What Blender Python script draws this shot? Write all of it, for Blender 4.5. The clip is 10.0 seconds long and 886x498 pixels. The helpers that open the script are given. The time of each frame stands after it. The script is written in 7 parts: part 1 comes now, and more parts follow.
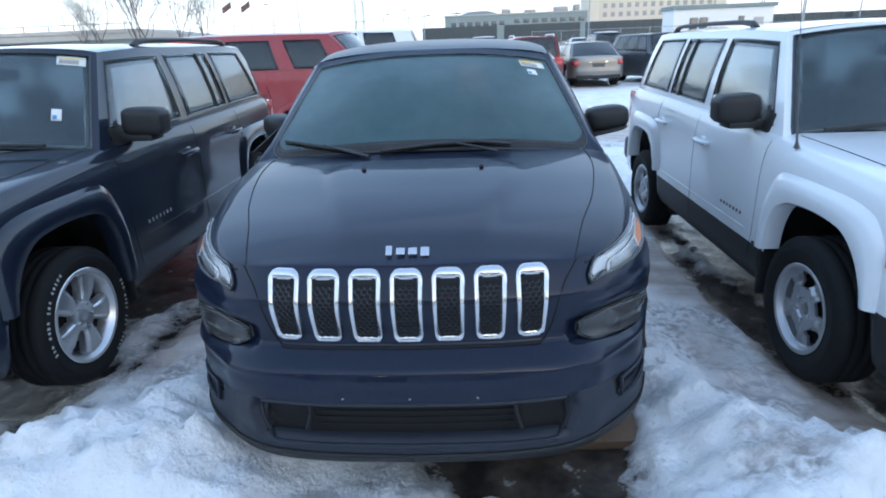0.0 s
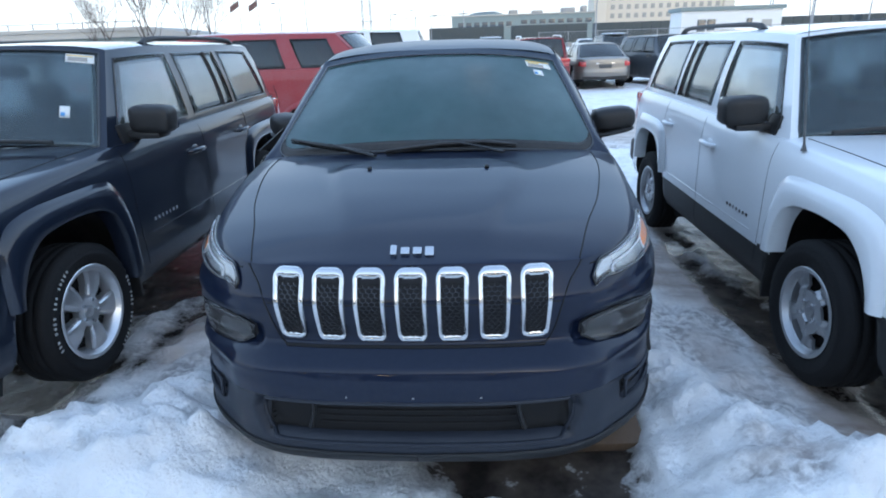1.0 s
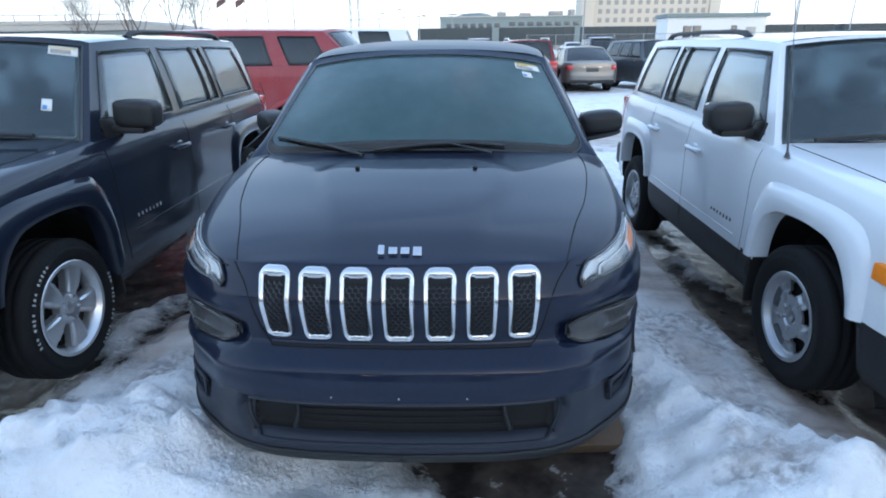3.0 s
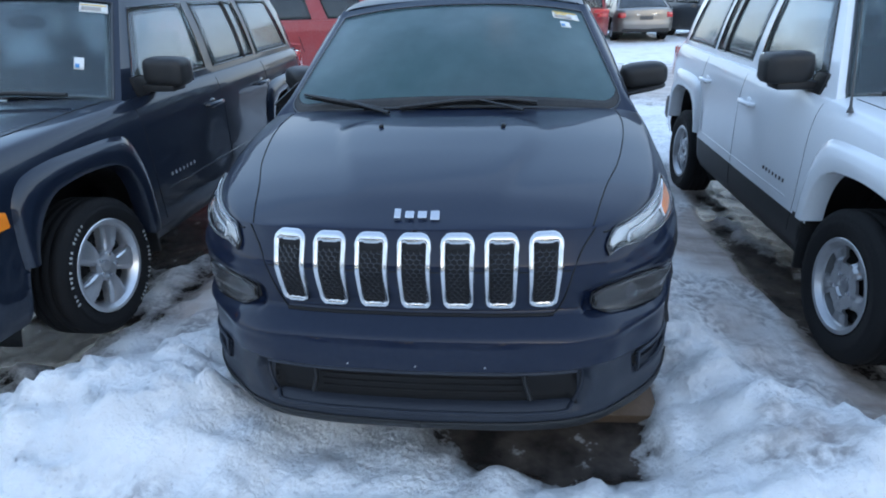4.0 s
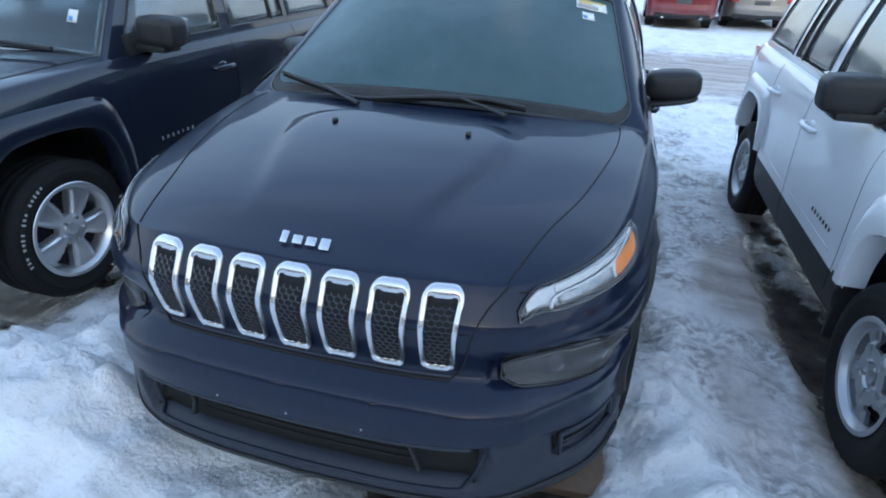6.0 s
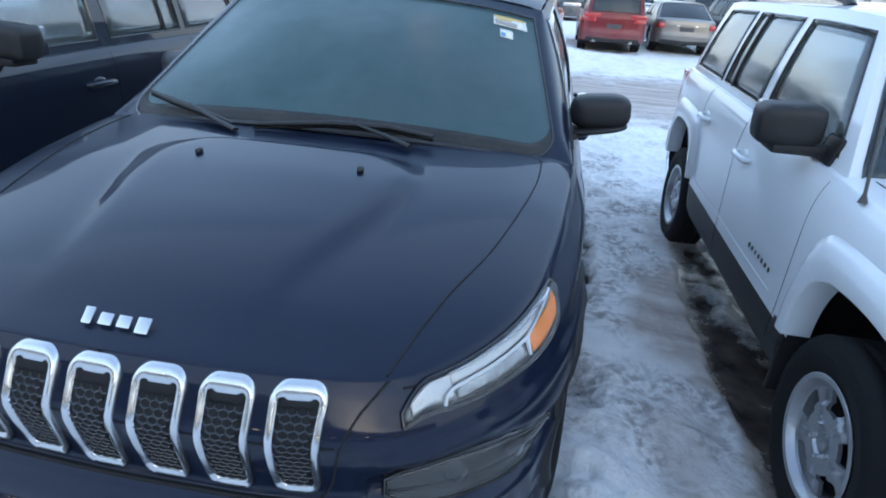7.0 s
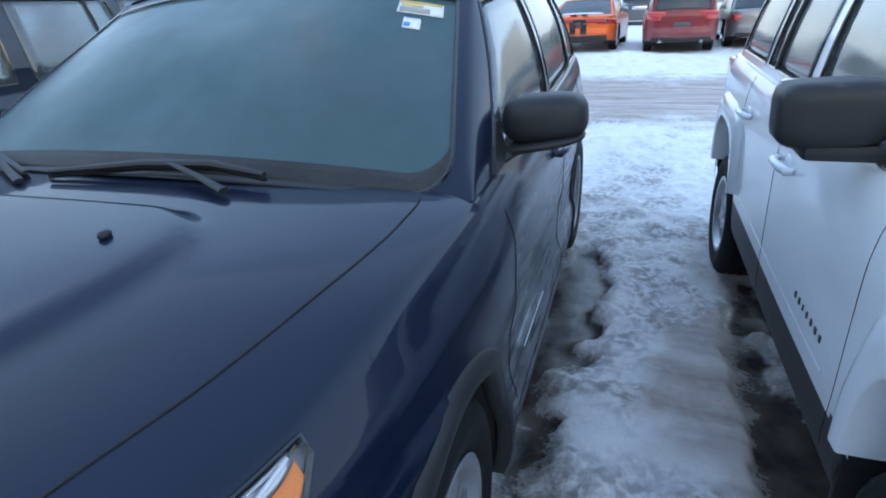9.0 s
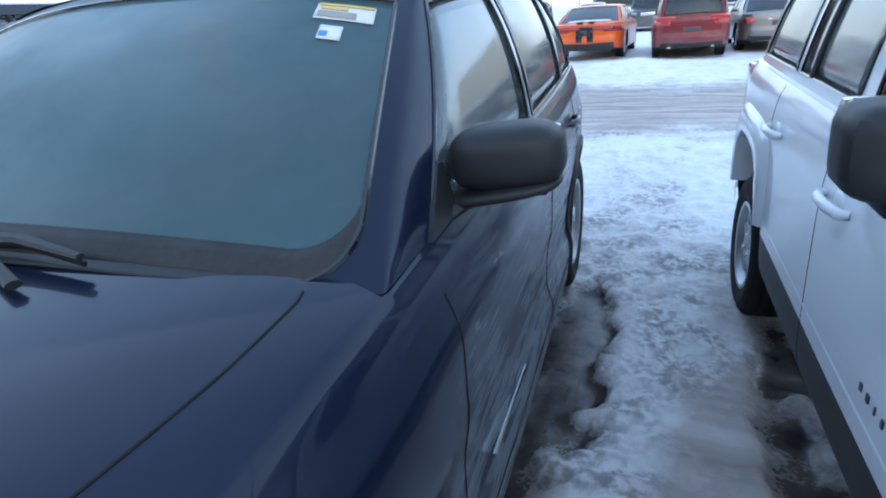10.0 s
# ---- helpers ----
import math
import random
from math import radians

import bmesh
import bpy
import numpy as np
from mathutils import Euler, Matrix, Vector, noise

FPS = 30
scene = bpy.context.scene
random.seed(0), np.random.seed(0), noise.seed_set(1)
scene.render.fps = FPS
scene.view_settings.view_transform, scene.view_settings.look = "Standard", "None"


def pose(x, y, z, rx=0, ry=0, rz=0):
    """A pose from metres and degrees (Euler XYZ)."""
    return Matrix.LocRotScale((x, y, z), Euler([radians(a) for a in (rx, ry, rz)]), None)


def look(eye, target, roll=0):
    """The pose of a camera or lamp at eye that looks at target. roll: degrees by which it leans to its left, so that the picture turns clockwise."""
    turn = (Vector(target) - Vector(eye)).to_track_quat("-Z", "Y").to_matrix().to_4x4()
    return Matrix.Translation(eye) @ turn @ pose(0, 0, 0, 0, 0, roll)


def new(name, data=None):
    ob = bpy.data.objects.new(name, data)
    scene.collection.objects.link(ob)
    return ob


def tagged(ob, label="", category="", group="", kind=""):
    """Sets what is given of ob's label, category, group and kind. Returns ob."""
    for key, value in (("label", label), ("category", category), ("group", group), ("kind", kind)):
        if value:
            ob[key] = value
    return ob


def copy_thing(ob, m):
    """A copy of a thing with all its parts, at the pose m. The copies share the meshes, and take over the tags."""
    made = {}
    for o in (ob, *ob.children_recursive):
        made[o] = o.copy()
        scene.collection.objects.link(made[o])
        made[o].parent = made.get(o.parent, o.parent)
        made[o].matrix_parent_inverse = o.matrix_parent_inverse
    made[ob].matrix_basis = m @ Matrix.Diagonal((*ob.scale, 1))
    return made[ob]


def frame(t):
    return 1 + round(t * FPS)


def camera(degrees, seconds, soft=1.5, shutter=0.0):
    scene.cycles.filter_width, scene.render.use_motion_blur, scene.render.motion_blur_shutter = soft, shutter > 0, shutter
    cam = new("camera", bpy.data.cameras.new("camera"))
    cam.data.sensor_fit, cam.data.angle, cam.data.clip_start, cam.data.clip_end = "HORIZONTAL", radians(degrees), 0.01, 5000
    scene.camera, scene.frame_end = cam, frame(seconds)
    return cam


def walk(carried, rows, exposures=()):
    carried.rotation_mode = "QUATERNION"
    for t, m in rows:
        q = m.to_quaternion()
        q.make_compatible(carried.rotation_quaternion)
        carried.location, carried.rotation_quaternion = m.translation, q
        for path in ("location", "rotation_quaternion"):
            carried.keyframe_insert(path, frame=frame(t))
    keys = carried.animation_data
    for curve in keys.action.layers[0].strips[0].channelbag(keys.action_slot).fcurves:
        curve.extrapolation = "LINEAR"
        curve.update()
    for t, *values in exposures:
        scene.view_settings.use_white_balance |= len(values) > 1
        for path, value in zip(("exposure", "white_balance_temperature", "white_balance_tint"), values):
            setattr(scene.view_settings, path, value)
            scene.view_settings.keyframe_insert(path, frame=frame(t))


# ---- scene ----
cam = camera(74.6, 10.0, soft=1.9)
PATH = [
    (0, (0.212, 0.162, 1.618), (0.112, 2.043, 0.947), -2.3),
    (0.5, (0.212, 0.158, 1.624), (0.099, 2.035, 0.943), -2.1),
    (1, (0.212, 0.16, 1.617), (0.096, 2.041, 0.947), -1.9),
    (1.5, (0.211, 0.167, 1.623), (0.112, 2.045, 0.943), -1.6),
    (2, (0.208, 0.162, 1.619), (0.127, 2.051, 0.965), -1.3),
    (3.5, (0.203, 0.164, 1.615), (0.132, 2.034, 0.909), -0.3),
    (4, (0.284, 0.251, 1.612), (0.064, 2.068, 0.806), -1.9),
    (4.5, (0.42, 0.373, 1.616), (0.095, 2.149, 0.755), -2.2),
    (5, (0.59, 0.512, 1.62), (0.104, 2.234, 0.726), -1.4),
    (5.5, (0.699, 0.591, 1.669), (0.263, 2.324, 0.771), 0.2),
    (6, (0.719, 0.7, 1.671), (0.25, 2.421, 0.766), 2.0),
    (6.2, (0.742, 0.768, 1.683), (0.3, 2.505, 0.794), 2.3),
    (7.3, (0.813, 1.189, 1.593), (0.556, 2.987, 0.756), 3.7),
    (7.5, (0.87, 1.24, 1.571), (0.568, 3.023, 0.717), 1.7),
    (8, (1.034, 1.44, 1.511), (0.67, 3.201, 0.635), 2.5),
    (8.5, (1.19, 1.642, 1.529), (0.647, 3.382, 0.706), 1.9),
    (9, (1.215, 1.871, 1.493), (0.637, 3.618, 0.712), -2.5),
    (9.5, (1.227, 2.177, 1.463), (0.602, 3.948, 0.773), -1.6),
    (10, (1.244, 2.377, 1.458), (0.619, 4.125, 0.712), -4.1),
]
walk(cam, [(t, look(eye, target, roll)) for t, eye, target, roll in PATH],
     exposures=[(0.0, 0.62, 5850, 7), (3.5, 0.62, 5850, 7), (6.0, 0.62, 5850, 7), (8.0, 0.66, 5850, 7), (10.0, 0.68, 5700, 7)])

# ---- world and light ----
world = bpy.data.worlds.new("winter_sky")
scene.world = world
world.use_nodes = True
wn, wl = world.node_tree.nodes, world.node_tree.links
sky = wn.new("ShaderNodeTexSky")
sky.sky_type, sky.sun_disc = "NISHITA", False
sky.sun_elevation, sky.sun_rotation = radians(14), radians(160)
sky.air_density, sky.dust_density, sky.ozone_density = 1.0, 3.0, 1.5
cloud_map = wn.new("ShaderNodeMapping")
cloud_co = wn.new("ShaderNodeTexCoord")
cloud = wn.new("ShaderNodeTexNoise")
cloud_ramp = wn.new("ShaderNodeValToRGB")
cloud_mix = wn.new("ShaderNodeMix")
cloud_mix.data_type = "RGBA"
cloud_map.inputs["Scale"].default_value = (2.0, 2.0, 9.0)
cloud.inputs["Scale"].default_value, cloud.inputs["Detail"].default_value = 1.6, 5
cloud_ramp.color_ramp.elements[0].position, cloud_ramp.color_ramp.elements[1].position = 0.35, 0.75
cloud_mix.inputs["B"].default_value = (6.0, 7.6, 10.0, 1)
cloud_gain = wn.new("ShaderNodeMath")
cloud_gain.operation = "MULTIPLY_ADD"
cloud_gain.inputs[1].default_value, cloud_gain.inputs[2].default_value = 0.25, 0.65
wl.new(cloud_co.outputs["Generated"], cloud_map.inputs[0])
wl.new(cloud_map.outputs[0], cloud.inputs["Vector"])
wl.new(cloud.outputs["Fac"], cloud_ramp.inputs[0])
wl.new(cloud_ramp.outputs[0], cloud_gain.inputs[0])
sky_sep, sky_tone = wn.new("ShaderNodeSeparateXYZ"), wn.new("ShaderNodeValToRGB")
sky_tone.color_ramp.elements[0].position, sky_tone.color_ramp.elements[0].color = 0.0, (0.68, 0.675, 0.65, 1)
sky_tone.color_ramp.elements[1].position, sky_tone.color_ramp.elements[1].color = 0.42, (0.50, 0.67, 0.90, 1)
sky_high = sky_tone.color_ramp.elements.new(0.85)
sky_high.color = (0.17, 0.29, 0.50, 1)
sky_mid = sky_tone.color_ramp.elements.new(0.13)
sky_mid.color = (0.69, 0.76, 0.84, 1)
sky_gain = wn.new("ShaderNodeVectorMath")
sky_gain.operation = "SCALE"
sky_gain.inputs["Scale"].default_value = 10.0
wl.new(cloud_co.outputs["Generated"], sky_sep.inputs[0])
wl.new(sky_sep.outputs["Z"], sky_tone.inputs[0])
wl.new(sky_tone.outputs[0], sky_gain.inputs[0])
# the haze is paler over the open lot than behind it
side_dot, side_tone = wn.new("ShaderNodeVectorMath"), wn.new("ShaderNodeMapRange")
side_dot.operation = "DOT_PRODUCT"
side_dot.inputs[1].default_value = (-0.35, 0.94, 0.0)
side_tone.inputs["From Min"].default_value, side_tone.inputs["To Min"].default_value, side_tone.inputs["To Max"].default_value = -1.0, 5.6, 8.0
wl.new(cloud_co.outputs["Generated"], side_dot.inputs[0])
wl.new(side_dot.outputs["Value"], side_tone.inputs["Value"])
wl.new(side_tone.outputs[0], sky_gain.inputs["Scale"])
wl.new(sky_gain.outputs[0], cloud_mix.inputs["B"])
wl.new(cloud_gain.outputs[0], cloud_mix.inputs["Factor"])
wl.new(sky.outputs[0], cloud_mix.inputs["A"])
wl.new(cloud_mix.outputs["Result"], wn["Background"].inputs[0])
wn["Background"].inputs[1].default_value = 0.215
sun = new("sun", bpy.data.lights.new("sun", "SUN"))
sun.data.energy, sun.data.angle, sun.data.color = 0.55, radians(178), (1.0, 0.97, 0.93)
sun.matrix_world = look((0, 0, 0), (-math.sin(radians(160)), -math.cos(radians(160)), -math.tan(radians(50))))


# ---- materials ----
def material(name, base, rough=0.5, metal=0.0, coat=0.0, spots=None, scale=8.0, amount=0.25, bump=0.0, bump_scale=60.0, spec=0.5):
    """Principled surface whose colour wanders towards `spots` at two scales, with fine relief."""
    m = bpy.data.materials.new(name)
    m.use_nodes = True
    n, l = m.node_tree.nodes, m.node_tree.links
    p = n["Principled BSDF"]
    p.inputs["Roughness"].default_value, p.inputs["Metallic"].default_value = rough, metal
    p.inputs["Coat Weight"].default_value, p.inputs["Coat Roughness"].default_value = coat, 0.06
    p.inputs["Specular IOR Level"].default_value = spec
    p.inputs["Base Color"].default_value = (*base, 1)
    co = n.new("ShaderNodeTexCoord")
    if spots is not None:
        mix = n.new("ShaderNodeMix")
        mix.data_type = "RGBA"
        mix.inputs["A"].default_value, mix.inputs["B"].default_value = (*base, 1), (*spots, 1)
        big, fine, both = n.new("ShaderNodeTexNoise"), n.new("ShaderNodeTexNoise"), n.new("ShaderNodeMath")
        big.inputs["Scale"].default_value, fine.inputs["Scale"].default_value = scale, scale * 9
        big.inputs["Detail"].default_value = fine.inputs["Detail"].default_value = 4
        both.operation = "MULTIPLY"
        gain = n.new("ShaderNodeMath")
        gain.operation, gain.inputs[1].default_value, gain.use_clamp = "MULTIPLY", amount * 4, True
        for t in (big, fine):
            l.new(co.outputs["Object"], t.inputs["Vector"])
        l.new(big.outputs["Fac"], both.inputs[0])
        l.new(fine.outputs["Fac"], both.inputs[1])
        l.new(both.outputs[0], gain.inputs[0])
        l.new(gain.outputs[0], mix.inputs["Factor"])
        l.new(mix.outputs["Result"], p.inputs["Base Color"])
    if bump:
        t, b = n.new("ShaderNodeTexNoise"), n.new("ShaderNodeBump")
        t.inputs["Scale"].default_value, t.inputs["Detail"].default_value = bump_scale, 5
        b.inputs["Strength"].default_value, b.inputs["Distance"].default_value = bump, 0.01
        l.new(co.outputs["Object"], t.inputs["Vector"])
        l.new(t.outputs["Fac"], b.inputs["Height"])
        l.new(b.outputs[0], p.inputs["Normal"])
    return m


def paint(name, base, dirt=(0.22, 0.21, 0.2), amount=0.1, flake=0.25, rough=0.38, road=0.5, streaks=None, coat=0.6, roof_tone=None):
    """Car paint under clear lacquer, with dust and a salt film that climbs the lower panels in streaks."""
    m = material(name, base, rough=rough, metal=flake, coat=coat, spec=0.1)
    n, l = m.node_tree.nodes, m.node_tree.links
    p = n["Principled BSDF"]
    co, sep = n.new("ShaderNodeTexCoord"), n.new("ShaderNodeSeparateXYZ")
    t1, t2 = n.new("ShaderNodeTexNoise"), n.new("ShaderNodeTexNoise")
    t1.inputs["Scale"].default_value, t1.inputs["Detail"].default_value = 3.0, 6
    t2.inputs["Scale"].default_value, t2.inputs["Detail"].default_value = 55.0, 5
    height = n.new("ShaderNodeMapRange")
    height.inputs["From Min"].default_value, height.inputs["From Max"].default_value = 0.75, 0.2
    height.inputs["To Min"].default_value, height.inputs["To Max"].default_value = 0.0, road
    l.new(co.outputs["Object"], sep.inputs[0])
    l.new(sep.outputs["Z"], height.inputs["Value"])
    for t in (t1, t2):
        l.new(co.outputs["Object"], t.inputs["Vector"])
    a, b, c = n.new("ShaderNodeMath"), n.new("ShaderNodeMath"), n.new("ShaderNodeMath")
    a.operation, b.operation, c.operation = "MULTIPLY", "ADD", "MULTIPLY"
    c.use_clamp = True
    l.new(t1.outputs["Fac"], a.inputs[0])
    l.new(t2.outputs["Fac"], a.inputs[1])
    l.new(height.outputs[0], b.inputs[0])
    b.inputs[1].default_value = amount
    l.new(a.outputs[0], c.inputs[0])
    dusty = c.outputs[0]
    gain = n.new("ShaderNodeMath")
    gain.operation, gain.inputs[1].default_value = "MULTIPLY", 3.2
    l.new(b.outputs[0], gain.inputs[0])
    l.new(gain.outputs[0], c.inputs[1])
    if streaks is not None:
        # dried salt spray thrown back along the door skin in thin wisps
        amount_s, start, low, high = streaks
        mp, ts, wob = n.new("ShaderNodeMapping"), n.new("ShaderNodeTexNoise"), n.new("ShaderNodeTexNoise")
        mp.inputs["Rotation"].default_value = (radians(-24), 0, 0)
        mp.inputs["Scale"].default_value = (1.0, 1.6, 15.0)
        ts.inputs["Scale"].default_value, ts.inputs["Detail"].default_value, ts.inputs["Distortion"].default_value = 2.2, 6, 1.2
        wob.inputs["Scale"].default_value, wob.inputs["Detail"].default_value = 2.6, 4
        l.new(co.outputs["Object"], mp.inputs[0])
        l.new(mp.outputs[0], ts.inputs["Vector"])
        l.new(co.outputs["Object"], wob.inputs["Vector"])
        parts = []
        for src, a0, a1 in ((ts.outputs["Fac"], 0.42, 0.62), (wob.outputs["Fac"], 0.3, 0.52), (sep.outputs["Y"], start, start + 0.35), (sep.outputs["Z"], high, high - 0.28), (sep.outputs["Z"], low - 0.1, low)):
            r = n.new("ShaderNodeMapRange")
            r.inputs["From Min"].default_value, r.inputs["From Max"].default_value = a0, a1
            l.new(src, r.inputs["Value"])
            parts.append(r.outputs[0])
        run = parts[0]
        for other in parts[1:]:
            k = n.new("ShaderNodeMath")
            k.operation = "MULTIPLY"
            l.new(run, k.inputs[0])
            l.new(other, k.inputs[1])
            run = k.outputs[0]
        k = n.new("ShaderNodeMath")
        k.operation, k.inputs[1].default_value, k.use_clamp = "MULTIPLY_ADD", amount_s, True
        l.new(run, k.inputs[0])
        l.new(c.outputs[0], k.inputs[2])
        dusty = k.outputs[0]
    mix = n.new("ShaderNodeMix")
    mix.data_type = "RGBA"
    mix.inputs["A"].default_value, mix.inputs["B"].default_value = (*base, 1), (*dirt, 1)
    l.new(dusty, mix.inputs["Factor"])
    l.new(mix.outputs["Result"], p.inputs["Base Color"])
    if roof_tone is not None:
        # above 1.46 m the colour changes to one flat tone and gloss fades
        skin, roof_mix, roof_coat = n.new("ShaderNodeMapRange"), n.new("ShaderNodeMix"), n.new("ShaderNodeMapRange")
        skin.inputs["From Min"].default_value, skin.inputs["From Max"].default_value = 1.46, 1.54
        roof_mix.data_type = "RGBA"
        roof_mix.inputs["B"].default_value = (*roof_tone, 1)
        roof_coat.inputs["To Min"].default_value, roof_coat.inputs["To Max"].default_value = coat, 0.1
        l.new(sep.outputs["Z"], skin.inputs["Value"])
        l.new(skin.outputs[0], roof_mix.inputs["Factor"])
        l.new(mix.outputs["Result"], roof_mix.inputs["A"])
        l.new(roof_mix.outputs["Result"], p.inputs["Base Color"])
        l.new(skin.outputs[0], roof_coat.inputs["Value"])
        l.new(roof_coat.outputs[0], p.inputs["Coat Weight"])
    film = n.new("ShaderNodeMapRange")
    film.inputs["To Min"].default_value, film.inputs["To Max"].default_value = 0.04, 0.55
    l.new(dusty, film.inputs["Value"])
    l.new(film.outputs[0], p.inputs["Coat Roughness"])
    return m


def glass(name, tint, film=0.1, ior=1.5, haze=0.1, film_colour=(0.35, 0.4, 0.4), scale=2.5, least=0.5):
    """Tinted pane, a little smeared, with a film of road dust that lies in clouds."""
    m = bpy.data.materials.new(name)
    m.use_nodes = True
    n, l = m.node_tree.nodes, m.node_tree.links
    p = n["Principled BSDF"]
    p.inputs["Base Color"].default_value = (*tint, 1)
    p.inputs["Transmission Weight"].default_value, p.inputs["Roughness"].default_value, p.inputs["IOR"].default_value = 1.0, haze, ior
    dust, mix = n.new("ShaderNodeBsdfDiffuse"), n.new("ShaderNodeMixShader")
    dust.inputs[0].default_value = (*film_colour, 1)
    co, t = n.new("ShaderNodeTexCoord"), n.new("ShaderNodeTexNoise")
    t.inputs["Scale"].default_value, t.inputs["Detail"].default_value = scale, 7
    r = n.new("ShaderNodeMapRange")
    r.inputs["From Min"].default_value, r.inputs["From Max"].default_value = 0.3, 0.75
    r.inputs["To Min"].default_value, r.inputs["To Max"].default_value = film * least, film * 1.6
    l.new(co.outputs["Object"], t.inputs["Vector"])
    l.new(t.outputs["Fac"], r.inputs["Value"])
    l.new(r.outputs[0], mix.inputs[0])
    l.new(p.outputs[0], mix.inputs[1])
    l.new(dust.outputs[0], mix.inputs[2])
    l.new(mix.outputs[0], n["Material Output"].inputs[0])
    return m


NAVY = paint("navy_paint", (0.004, 0.0085, 0.025), amount=0.012, road=0.05, dirt=(0.16, 0.175, 0.2), flake=0.1, streaks=(1.5, 1.35, 0.30, 1.05), coat=0.51, roof_tone=(0.03, 0.042, 0.062))
BLACK_PAINT = paint("black_blue_paint", (0.008, 0.013, 0.026), amount=0.016, road=0.06, flake=0.1, coat=1.0, dirt=(0.16, 0.16, 0.17))
WHITE_PAINT = paint("white_paint", (0.74, 0.77, 0.8), amount=0.06, flake=0.0, road=0.25, dirt=(0.42, 0.41, 0.4), coat=1.0)
MAROON_PAINT = paint("maroon_paint", (0.17, 0.012, 0.018), amount=0.12, flake=0.1, road=0.5, dirt=(0.25, 0.16, 0.16))
RED_PAINT = paint("red_paint", (0.30, 0.03, 0.035), amount=0.22, flake=0.1, road=0.5, dirt=(0.3, 0.2, 0.2))
ORANGE_PAINT = paint("orange_paint", (0.75, 0.12, 0.012), amount=0.04, flake=0.1, road=0.2)
SILVER_PAINT = paint("silver_paint", (0.25, 0.236, 0.216), amount=0.12, flake=0.6, road=0.4)
GREY_PAINT = paint("dark_grey_paint", (0.05, 0.06, 0.075), amount=0.1, road=0.5)
PLASTIC = material("black_plastic", (0.015, 0.0155, 0.017), rough=0.5, spec=0.38, spots=(0.04, 0.039, 0.038), amount=0.12, scale=6, bump=0.05, bump_scale=400)
GREY_PLASTIC = material("dusty_grey_plastic", (0.05, 0.052, 0.055), rough=0.5, spots=(0.12, 0.12, 0.12), amount=0.2, scale=5, bump=0.15, bump_scale=300)
FASCIA = material("dusty_fascia_plastic", (0.016, 0.020, 0.031), rough=0.42, spec=0.35, spots=(0.05, 0.055, 0.066), amount=0.16, scale=4, bump=0.05, bump_scale=300)
GLOSS_BLACK = material("gloss_black", (0.008, 0.008, 0.01), rough=0.15, coat=0.6)
RUBBER = material("tyre_rubber", (0.008, 0.008, 0.009), rough=0.8, spec=0.3, spots=(0.025, 0.024, 0.023), amount=0.1, scale=7, bump=0.3, bump_scale=120)
GAP = material("panel_gap", (0.004, 0.004, 0.005), rough=0.8)
CHROME = material("chrome", (0.66, 0.665, 0.67), rough=0.2, metal=1.0, spots=(0.55, 0.55, 0.56), amount=0.12, scale=9)
ALLOY = material("silver_alloy", (0.72, 0.73, 0.75), rough=0.3, metal=0.8, spots=(0.3, 0.3, 0.3), amount=0.15, scale=9)
STEEL = material("silver_steel_wheel", (0.42, 0.43, 0.45), rough=0.33, metal=0.7, spots=(0.22, 0.22, 0.22), amount=0.18, scale=9)
WINDSHIELD = glass("hazy_windscreen_glass", (0.64, 0.86, 0.87), film=0.4, film_colour=(0.07, 0.128, 0.142), scale=2.2, least=0.4, haze=0.28)
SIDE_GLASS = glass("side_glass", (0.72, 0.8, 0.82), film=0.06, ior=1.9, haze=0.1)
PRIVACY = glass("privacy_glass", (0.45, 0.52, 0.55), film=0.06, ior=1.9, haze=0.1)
TINTED = glass("tinted_glass", (0.12, 0.14, 0.15), film=0.1, film_colour=(0.25, 0.28, 0.3))
TINTED_SCREEN = glass("dusty_tinted_screen", (0.45, 0.56, 0.6), film=0.14, film_colour=(0.1, 0.14, 0.16), haze=0.14)
LENS = glass("lamp_lens", (0.97, 0.98, 0.98), film=0.02, ior=1.25, haze=0.0, film_colour=(0.5, 0.5, 0.5), scale=12)
FRIT = material("dusty_black_edge_band", (0.012, 0.013, 0.014), rough=0.5, spec=0.3, spots=(0.06, 0.054, 0.047), amount=0.4, scale=6, bump=0.1, bump_scale=120)
SMOKED = glass("smoked_lamp_lens", (0.45, 0.45, 0.47), haze=0.15, film=0.16, film_colour=(0.2, 0.2, 0.2), scale=9)
AMBER = material("amber_reflector", (0.85, 0.2, 0.01), rough=0.45, coat=0.0, spec=0.2, spots=(0.9, 0.36, 0.03), amount=0.25, scale=30, bump=0.4, bump_scale=150)
SPARKLE = material("faceted_lamp_reflector", (0.62, 0.62, 0.62), rough=0.22, metal=1.0, spots=(0.2, 0.2, 0.21), amount=0.5, scale=40, bump=0.9, bump_scale=75)
REFLECTOR = material("lamp_reflector", (0.5, 0.5, 0.5), rough=0.35, metal=1.0, spots=(0.4, 0.4, 0.42), amount=0.3, scale=25, bump=0.3, bump_scale=90)
WHITE_TUBE = material("white_light_guide", (0.74, 0.76, 0.79), rough=0.4)
RED_LAMP = material("red_lamp", (0.4, 0.012, 0.015), rough=0.15, coat=1.0, spots=(0.6, 0.08, 0.08), amount=0.2, scale=20)
CABIN = material("dark_cabin_cloth", (0.03, 0.031, 0.034), rough=0.85, spots=(0.06, 0.06, 0.065), amount=0.25, scale=8, bump=0.3, bump_scale=200)
HEADLINER = material("grey_headliner", (0.25, 0.25, 0.25), rough=0.9, spots=(0.2, 0.2, 0.2), amount=0.2, bump=0.2)
